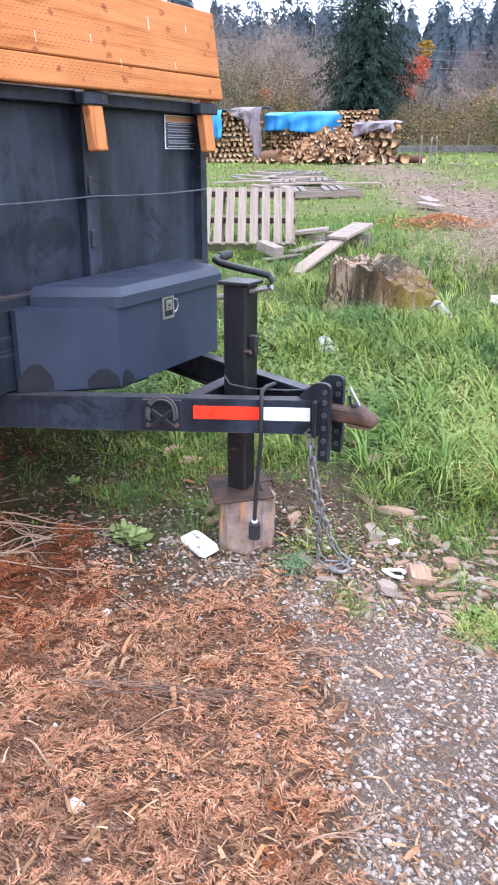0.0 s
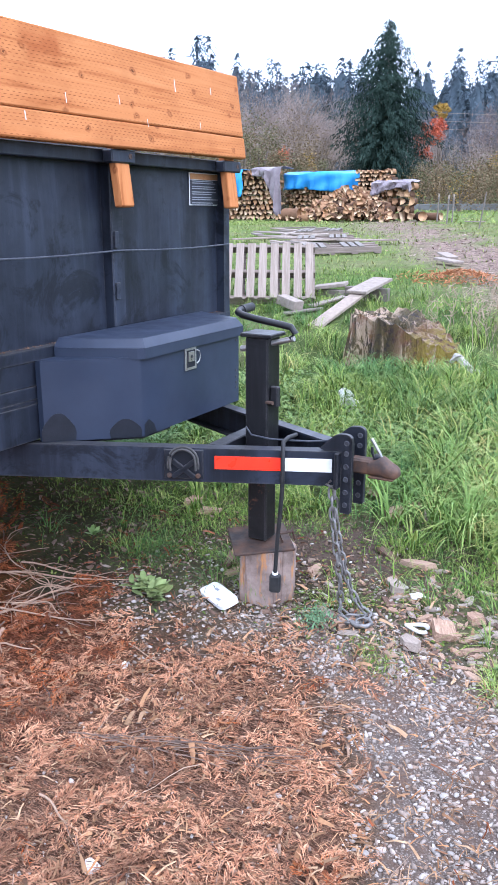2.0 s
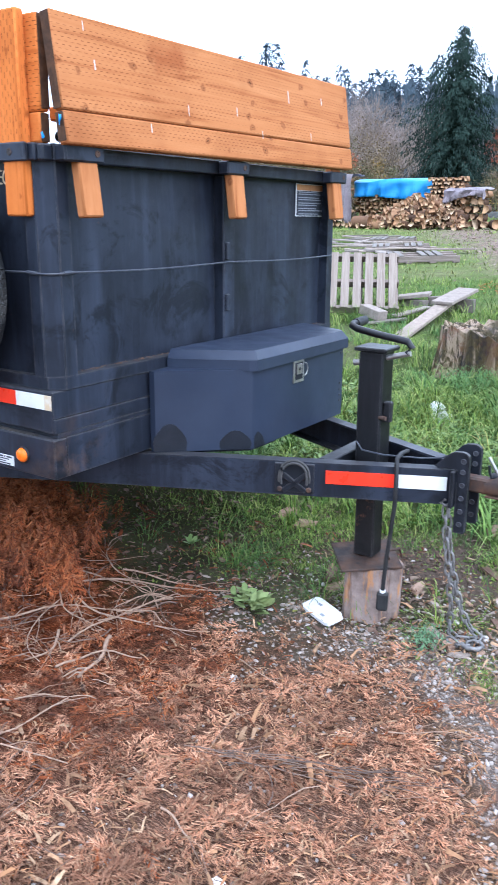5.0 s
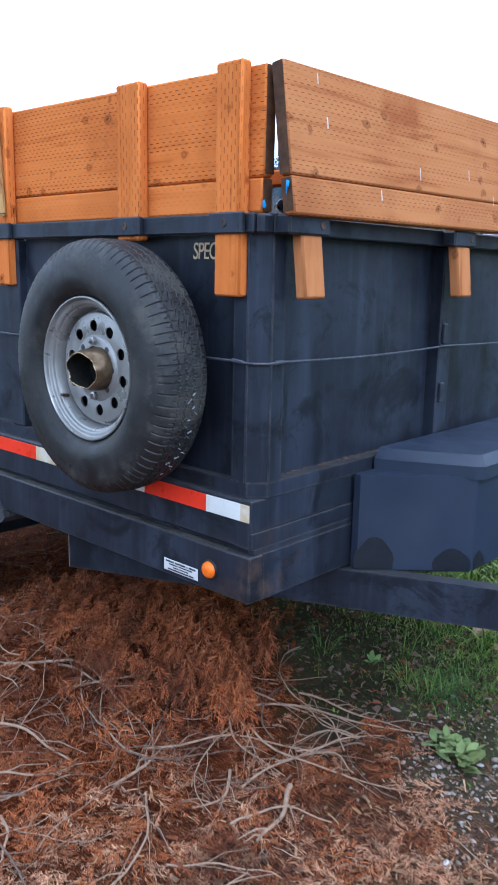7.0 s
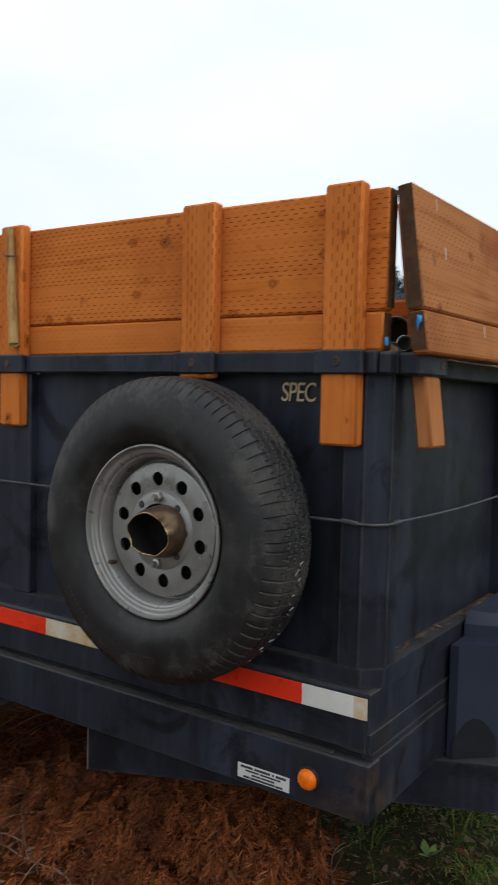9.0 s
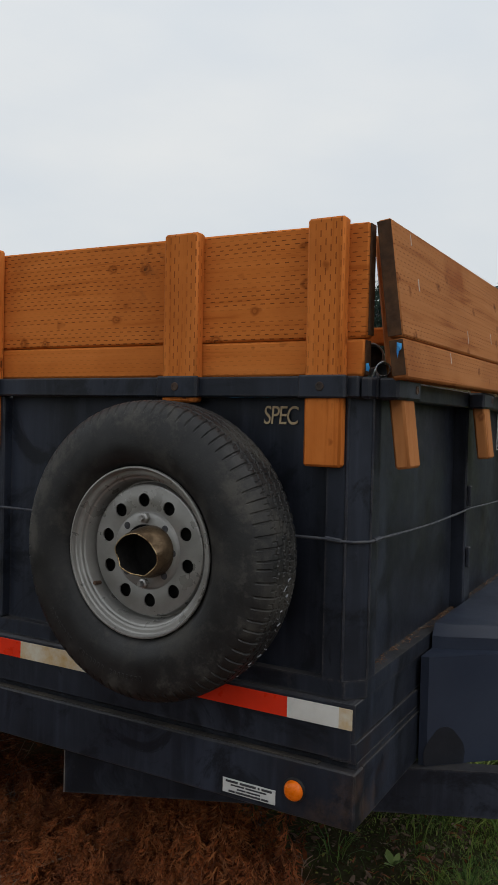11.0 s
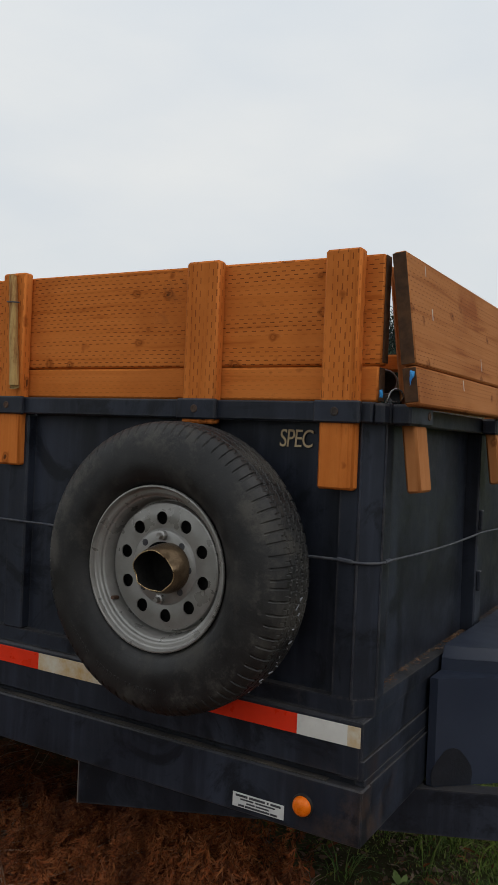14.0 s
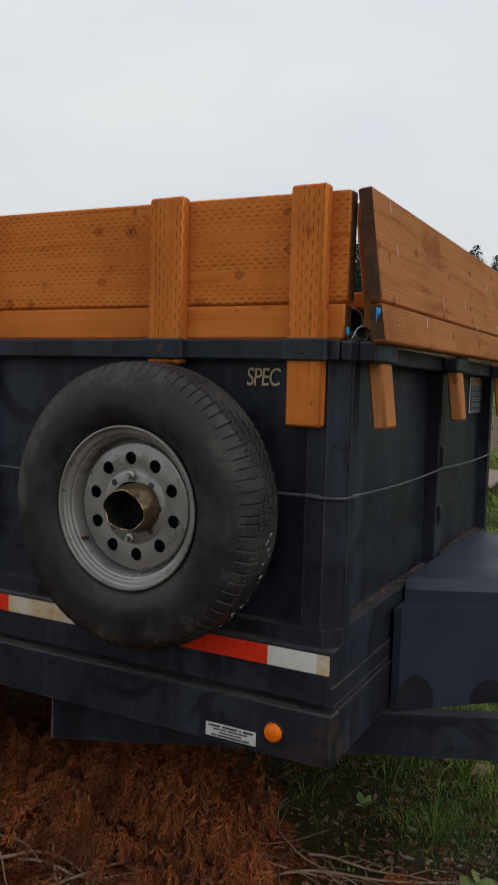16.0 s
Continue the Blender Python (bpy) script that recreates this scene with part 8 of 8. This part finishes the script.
tarp("tarp", -11.25, -8.42, YP + 0.25, YP + 1.2, 2.95, 2.36, TARP_BLUE, "bright blue tarp draped over the firewood", 2)
tarp("tarp", -14.2, -12.35, YP - 0.65, YP + 0.5, 3.02, 2.2, TARP_BLUE, "bright blue tarp draped over the firewood", 4)
tarp("tarp", -12.05, -10.9, YP - 0.62, YP + 0.3, 3.08, 2.8, TARP_GREY, "faded mauve-grey tarp hanging off a firewood stack", 6, 24, lambda u: -1.65 * max(0, u - 0.5) / 0.5)
tarp("tarp", -7.75, -6.42, YP - 0.45, YP + 0.35, 2.60, 2.34, TARP_GREY, "faded mauve-grey tarp over the end stack", 8, 24, lambda u: -0.35 * max(0, 0.35 - u) - 0.3 * max(0, u - 0.7))

# thin fence posts beyond the pile
for x, y, h in ((-5.34, 22.8, 0.72), (-4.57, 21.2, 0.68), (-4.77, 22.4, 0.72)):
    z = float(ground_z(x, y))
    o = MB().tube([(x, y, z - 0.1), (x + 0.02, y, z + h)], 0.022, 6).obj("fence_post", GREYW[2], None)
    tagged(o, "thin dark steel fence post in the pasture", "fence post", "fence posts")
    MB().tube([(x + 0.02, y, z + h), (x + 0.02, y, z + h + 0.1)], 0.024, 6).obj("cap", GREYW[1], o, "pale post top")

zl = float(ground_z(-3.05, 18.8))
tagged(MB().tube([(-3.06, 18.8, zl - 0.1), (-2.93, 18.8, zl + 0.86)], 0.016, 6).obj("fence_post", GREYW[2], None), "dark steel fence post leaning in the pasture", "fence post", "fence posts")
# low grey wall at the far edge of the pasture
CONCRETE = plain("grey_concrete", (0.13, 0.128, 0.12), (0.20, 0.195, 0.185), 2.0, 0.9, 0, 0.4, 0.02)
zw = float(ground_z(-6, 38))
tagged(MB().box(-11.2, 10.0, 38.0, 38.3, zw - 0.3, zw + 0.30, 0.03).obj("low_wall", CONCRETE, None), "low grey concrete wall at the edge of the pasture", "wall", kind="structure")
# three power lines in front of the hill
for k, (za, zb) in enumerate(((9.92, 9.32), (9.24, 8.71), (8.60, 8.10))):
    pts = []
    for i in range(25):
        u = -4 + 9 * i / 24
        pts.append((-21.9 + 7.0 * u, 70, za + (zb - za) * u + 0.03 * (u - 0.5) ** 2))
    tagged(MB().tube(pts, 0.014, 5).obj("power_line", GREYW[0], None, "", 60), "thin pale power line strung past the hillside", "power line", "power lines")

# ---------------------------------------------------------------- trees
NEEDLE = island("dark_fir_needles", (0.024, 0.042, 0.032), (0.036, 0.058, 0.044), (0.016, 0.029, 0.024), (0.047, 0.070, 0.052), spec=0.03, rough=0.7, grain=3)
# distance haze is painted into the far needles as a paler, bluer colour
FARNEEDLE = island("hazed_fir_needles", (0.078, 0.103, 0.122), (0.093, 0.120, 0.138), (0.066, 0.090, 0.110), (0.108, 0.134, 0.148), spec=0.03, rough=0.8, grain=1)
TRUNK = plain("grey_brown_bark", (0.10, 0.075, 0.06), (0.18, 0.145, 0.12), 6, 0.9, 0, 0.6, 0.03)
SPRAY = np.array([(0, -0.16, 0), (1.0, 0, -0.2), (0, 0.16, 0)])
SPF = np.array([(0, 1, 2)])
FARSPRAY = np.array([(0, -0.13, 0), (1.0, 0, -0.2), (0, 0.13, 0)])


def fir(h, rad, levels, per, sprays, size, base, r, droop=0.35, power=0.85, stray=0.75, blur=0.05, shape=SPRAY, girth=None):
    pos, yaw, pit, sc = [], [], [], []
    for i in range(levels):
        u = base + (1 - base) * (i + r.random() * 0.7) / levels
        if girth:
            ln0 = rad * float(np.interp(u, *girth))
        else:
            ln0 = (rad * (1 - u) ** power + 0.02 * h * (1 - u)) * (0.75 if u < base + 0.12 else 1.0)
        n = max(3, int(per * (0.45 + 0.55 * (1 - u))))
        for b in range(n):
            a = 6.283 * (b + r.random()) / n
            ln = ln0 * r.uniform(0.62, 1.18) * (1 + 0.17 * math.sin(33 * u + 2 * a) + 0.10 * math.sin(71 * u - 3 * a))
            k = max(2, int(sprays * ln / rad))
            for q in range(k):
                v = (q + r.random()) / k
                d = ln * v
                sag = droop * ln * v * v - 0.10 * ln * v
                for rep in range(2):
                    pos.append((d * math.cos(a) + r.gauss(0, blur * rad), d * math.sin(a) + r.gauss(0, blur * rad), h * u - sag + r.gauss(0, 0.24 * blur * h)))
                    yaw.append(a + r.gauss(0, stray))
                    pit.append(r.gauss(0.35 + 0.4 * v, 0.35))
                    sc.append(size * r.uniform(0.6, 1.3))
    pos, yaw, pit, sc = np.array(pos), np.array(yaw), np.array(pit), np.array(sc)
    R = rot_z(yaw) @ rot_y(pit) @ rot_x(rng.normal(0, 0.6, len(pos)))
    return strew(shape, SPF, pos, sc, R)


# the large fir behind the woodpile
zf = float(ground_z(-15.5, 45))
big = thing("fir_tree", "large dark green fir tree behind the woodpile", "tree", at=(-15.5, 45, zf))
v, f = fir(10.1, 2.7, 50, 22, 48, 0.20, 0.03, random.Random(4), 0.30, 0.76, 0.6, 0.040, girth=((0, 0.15, 0.45, 0.62, 0.72, 0.85, 0.94, 1.0), (0.78, 0.90, 1.0, 0.88, 0.70, 0.48, 0.22, 0.03)))
new("crown", mesh_np("crown", v, f, NEEDLE)).parent = big
MB().tube([(0, 0, -0.3), (0.05, 0, 3), (0, 0.05, 6.5), (0, 0, 9.8)], 0.26, 10, True, 0.1).obj("trunk", TRUNK, big, "", 60)

# wooded hillside: joined far firs
tmpls = [fir(random.Random(i).uniform(0.9, 1.1), 0.20 + 0.035 * (i % 3), 31, 11, 12, 0.040, 0.04, random.Random(60 + i), 0.3, 0.85, 0.5, 0.04, FARSPRAY) for i in range(6)]
for i, (v, f) in enumerate(tmpls):      # a close-set core keeps the sky from showing through
    q = random.Random(i)
    core = [(0.0, 0.0, 0.84)]
    for k in range(4):
        for j in range(9):
            a, u = 6.283 * (j + 0.5 * (k % 2)) / 9, 0.74 - 0.22 * k
            r_ = 0.125 * (1 - u) * q.uniform(0.5, 1.3) + 0.004
            core.append((r_ * math.cos(a), r_ * math.sin(a), u + q.uniform(-0.04, 0.04)))
    cf = [(0, 1 + j, 1 + (j + 1) % 9) for j in range(9)]
    for k in range(3):
        for j in range(9):
            a, b = 1 + 9 * k + j, 1 + 9 * k + (j + 1) % 9
            cf += [(a, a + 9, b + 9), (a, b + 9, b)]
    tmpls[i] = joined([(v, f), (np.array(core), np.array(cf))])
parts = []
rr = random.Random(17)
for i in range(290):
    y = rr.uniform(96, 140)
    x = rr.uniform(-0.92 * y - 4, 0.06 * y)
    hgt = rr.uniform(9.5, 15.0) * (1.14 if x < -0.42 * y else 1.0)
    hgt *= 0.8 + 0.35 * (0.5 + 0.5 * math.sin(x * 0.11 + 1.0) * math.cos(x * 0.043))
    v, f = tmpls[i % 6]
    a = rr.uniform(0, 6.28)
    M = np.array([[math.cos(a), -math.sin(a), 0], [math.sin(a), math.cos(a), 0], [0, 0, 1]])
    parts.append(((v @ M.T) * np.array([1.4 * hgt, 1.4 * hgt, hgt]) + np.array([x, y, float(ground_z(x, y)) - 0.5]), f))
stuff("far_woods", parts, FARNEEDLE, "fir forest covering the far hillside, tinted blue-grey for haze", "woods")


parts = []
for i in range(105):
    y = rr.uniform(84, 112)
    x = rr.uniform(-0.9 * y - 4, 0.06 * y)
    h_, w_ = rr.uniform(5, 8.5), rr.uniform(3.0, 5.0)
    if x < -0.40 * y:
        h_ *= 1.4
    nn = 1700
    dd = rng.normal(0, 1, (nn, 3))
    dd /= np.linalg.norm(dd, axis=1)[:, None]
    pp = np.array([x, y, float(ground_z(x, y)) + h_ * 0.55]) + dd * np.array([w_ * 0.55, w_ * 0.55, h_ * 0.5]) * rng.uniform(0.3, 1.0, nn)[:, None]
    RR = rot_z(rng.uniform(0, 6.28, nn)) @ rot_y(rng.normal(-0.5, 0.8, nn))
    parts.append(strew(np.array([(0, -0.04, 0), (1, 0, 0.1), (0, 0.04, 0)]), np.array([(0, 1, 2)]), pp, rng.uniform(0.25, 0.55, nn), RR))
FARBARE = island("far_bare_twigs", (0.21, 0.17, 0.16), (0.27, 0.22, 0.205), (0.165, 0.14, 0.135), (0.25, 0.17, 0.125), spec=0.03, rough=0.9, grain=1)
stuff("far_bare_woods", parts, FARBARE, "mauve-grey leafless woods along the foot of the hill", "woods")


def bare_tree(h, r, depth=4):
    """Leafless tree: limbs as thin tapered tubes."""
    trunk, twigs = MB(), MB()

    def grow(p, d, ln, rad, k):
        q = p + d * ln
        mid = p + d * ln * 0.5 + Vector((r.gauss(0, 0.04), r.gauss(0, 0.04), 0)) * ln
        (trunk if k >= depth - 1 else twigs).tube([p, mid, q], rad, 5 if k >= depth - 1 else 3, False, 0.65)
        if k == 0:
            return
        for b in range(3 if k > 1 else 4):
            nd = (d + Vector((r.gauss(0, 0.45), r.gauss(0, 0.45), r.gauss(0.12, 0.25)))).normalized()
            grow(p + d * ln * r.uniform(0.55, 1.0), nd, ln * r.uniform(0.6, 0.8), rad * 0.58, k - 1)

    for s in range(3):
        grow(Vector((r.gauss(0, 0.2), r.gauss(0, 0.2), -0.2)), Vector((r.gauss(0, 0.22), r.gauss(0, 0.22), 1)).normalized(), h * 0.30, 0.011 * h, depth)
    return trunk, twigs


TWIGGREY = plain("grey_bare_twigs", (0.20, 0.155, 0.13), (0.29, 0.225, 0.19), 1, 0.9)
bare = []
for k in range(3):
    e = thing("bare_tree", "leafless grey-brown tree with fine twigs", "tree", "bare trees")
    tk, tg = bare_tree(8.0, random.Random(200 + k))
    tk.obj("trunk", TRUNK, e, "", 0, False)
    r_ = np.random.default_rng(500 + k)
    nn = 3600
    dd = r_.normal(0, 1, (nn, 3))
    dd /= np.linalg.norm(dd, axis=1)[:, None]
    cc = np.array([[r_.normal(0, 1.1), r_.normal(0, 1.1), r_.uniform(2.6, 6.2), r_.uniform(0.7, 1.5)] for _ in range(12)])
    kk = r_.integers(0, 12, nn)
    pp = cc[kk, :3] + dd * (cc[kk, 3] * r_.uniform(0.2, 1.0, nn))[:, None]
    RR = rot_z(r_.uniform(0, 6.28, nn)) @ rot_y(r_.normal(-0.5, 0.7, nn))
    v_, f_ = strew(np.array([(0, -0.011, 0), (1, 0, 0.1), (0, 0.011, 0)]), np.array([(0, 1, 2)]), pp, r_.uniform(0.22, 0.6, nn), RR)
    tg.add([tuple(q) for q in v_], [tuple(int(z) for z in q) for q in f_])
    tg.obj("crown", TWIGGREY, e, "", 0, False)
    bare.append(e)
spots = []
rr = random.Random(23)
for i in range(26):
    y = rr.uniform(50, 76)
    x = rr.uniform(-0.66 * y, -0.38 * y)
    spots.append((x, y, rr.uniform(0.9, 1.5)))
for i in range(26):
    y = rr.uniform(52, 86)
    x = rr.uniform(-0.34 * y, 0.0 * y)
    spots.append((x, y, rr.uniform(0.55, 0.9)))
for i, (x, y, s) in enumerate(spots):
    M = Matrix.Translation((x, y, float(ground_z(x, y)))) @ Matrix.Rotation(rr.uniform(0, 6.28), 4, "Z")
    src = bare[i % 3]
    src_scale = src.scale.copy()
    src.scale = (s, s, s)
    c = copy_thing(src, M) if i >= 3 else src
    if i < 3:
        src.matrix_world = M @ Matrix.Diagonal((s, s, s, 1))
    else:
        src.scale = src_scale

LEAFQ = np.array([(0, -0.5, 0), (0.6, 0, 0.1), (0, 0.5, 0), (-0.6, 0, 0.1)])
LEAFQF = np.array([(0, 1, 2), (0, 2, 3)])


def bush(h, w, n, size, r, low=0.22):
    """Lumpy crown of small leaves round several stems."""
    lumps = [(r.gauss(0, 0.34) * w, r.gauss(0, 0.34) * w, h * r.uniform(low, 0.82), r.uniform(0.16, 0.34) * w) for _ in range(11)]
    k = np.array([r.randrange(len(lumps)) for _ in range(n)])
    lp = np.array(lumps)
    d = rng.normal(0, 1, (n, 3))
    d /= np.linalg.norm(d, axis=1)[:, None]
    pos = lp[k, :3] + d * (lp[k, 3] * rng.uniform(0.1, 1.08, n) ** 0.7)[:, None]
    pos[:, 2] = np.abs(pos[:, 2])
    R = rot_z(rng.uniform(0, 6.28, n)) @ rot_x(rng.uniform(-1.5, 1.5, n))
    return strew(LEAFQ, LEAFQF, pos, size * rng.uniform(0.5, 1.3, n), R)


BUSHMATS = {
    "olive": island("olive_leaves", (0.115, 0.115, 0.052), (0.14, 0.135, 0.062), (0.10, 0.104, 0.046), spec=0.04, rough=0.8, grain=2),
    "brown": island("brown_thicket", (0.17, 0.122, 0.072), (0.20, 0.14, 0.08), (0.145, 0.105, 0.062), spec=0.04, rough=0.85, grain=2),
    "red": island("red_autumn_leaves", (0.52, 0.13, 0.065), (0.60, 0.18, 0.09), (0.42, 0.095, 0.055), spec=0.04, rough=0.75, grain=2),
    "yellow": island("yellow_autumn_leaves", (0.44, 0.27, 0.05), (0.50, 0.34, 0.09), (0.34, 0.20, 0.04), spec=0.04, rough=0.75, grain=2),
    "green": island("dark_green_bush_leaves", (0.075, 0.098, 0.044), (0.09, 0.112, 0.05), (0.064, 0.085, 0.038), spec=0.04, rough=0.75, grain=2),
}
bush_id = [0]


def shrub(kind, x, y, h, w, n, size, label, group="", low=0.22):
    bush_id[0] += 1
    r = random.Random(300 + bush_id[0])
    z = float(ground_z(x, y))
    e = thing("shrub" if h < 4 else "autumn_tree", label, "shrub" if h < 4 else "tree", group, (x, y, z))
    v, f = bush(h, w, n, size, r, low)
    new("crown", mesh_np("crown", v, f, BUSHMATS[kind])).parent = e
    for k in range(3):
        MB().tube([(r.gauss(0, 0.06) * w, r.gauss(0, 0.06) * w, -0.2), (r.gauss(0, 0.1) * w, r.gauss(0, 0.1) * w, h * 0.55)], 0.02 * h, 5, False, 0.4).obj("trunk" if k == 0 else "stem", TRUNK, e, "", 0, False)


rr = random.Random(41)
for i in range(20):
    y = rr.uniform(29, 40)
    x = rr.uniform(-0.70 * y, -0.42 * y)
    hs = 1.55 if x < -0.5 * y else 1.0
    shrub(rr.choice(("olive", "brown", "brown")), x, y, hs * rr.uniform(1.9, 3.2), hs * rr.uniform(2.0, 3.2), 3600, 0.062, "tangled olive-brown thicket behind the woodpile", "thickets")
for i in range(24):
    y = rr.uniform(36, 58)
    x = rr.uniform(-0.30 * y, 0.06 * y)
    shrub(rr.choice(("olive", "green", "brown", "brown")), x, y, rr.uniform(1.6, 3.4), rr.uniform(2.4, 4.5), 4000, 0.064, "dense olive-green hedge shrub beyond the pasture", "hedge shrubs")
shrub("red", -17.55, 62, 7.0, 1.5, 1700, 0.12, "autumn tree with orange-red leaves", "autumn trees", 0.58)
shrub("red", -18.75, 62, 5.7, 1.4, 900, 0.11, "autumn tree with orange-red leaves", "autumn trees", 0.58)
shrub("red", -22.5, 46, 4.2, 1.6, 1000, 0.10, "autumn tree with faded red leaves", "autumn trees")
shrub("yellow", -20.8, 46, 3.6, 1.6, 900, 0.10, "small shrub with yellow leaves", "autumn shrubs")
shrub("yellow", -23.0, 80, 10.0, 1.3, 1400, 0.14, "tall tree with yellow leaves", "autumn trees", 0.62)
shrub("yellow", -8.5, 54, 3.2, 4.0, 1300, 0.12, "shrub with yellow leaves", "autumn shrubs")
shrub("yellow", -10.5, 42, 1.6, 2.6, 900, 0.09, "low shrub with yellow leaves", "autumn shrubs")
shrub("red", -7.5, 66, 5.4, 3.6, 1500, 0.13, "autumn tree with faded red leaves", "autumn trees")
shrub("brown", -20.9, 37, 5.2, 4.4, 3400, 0.10, "tall brown thicket at the wood edge", "thickets")
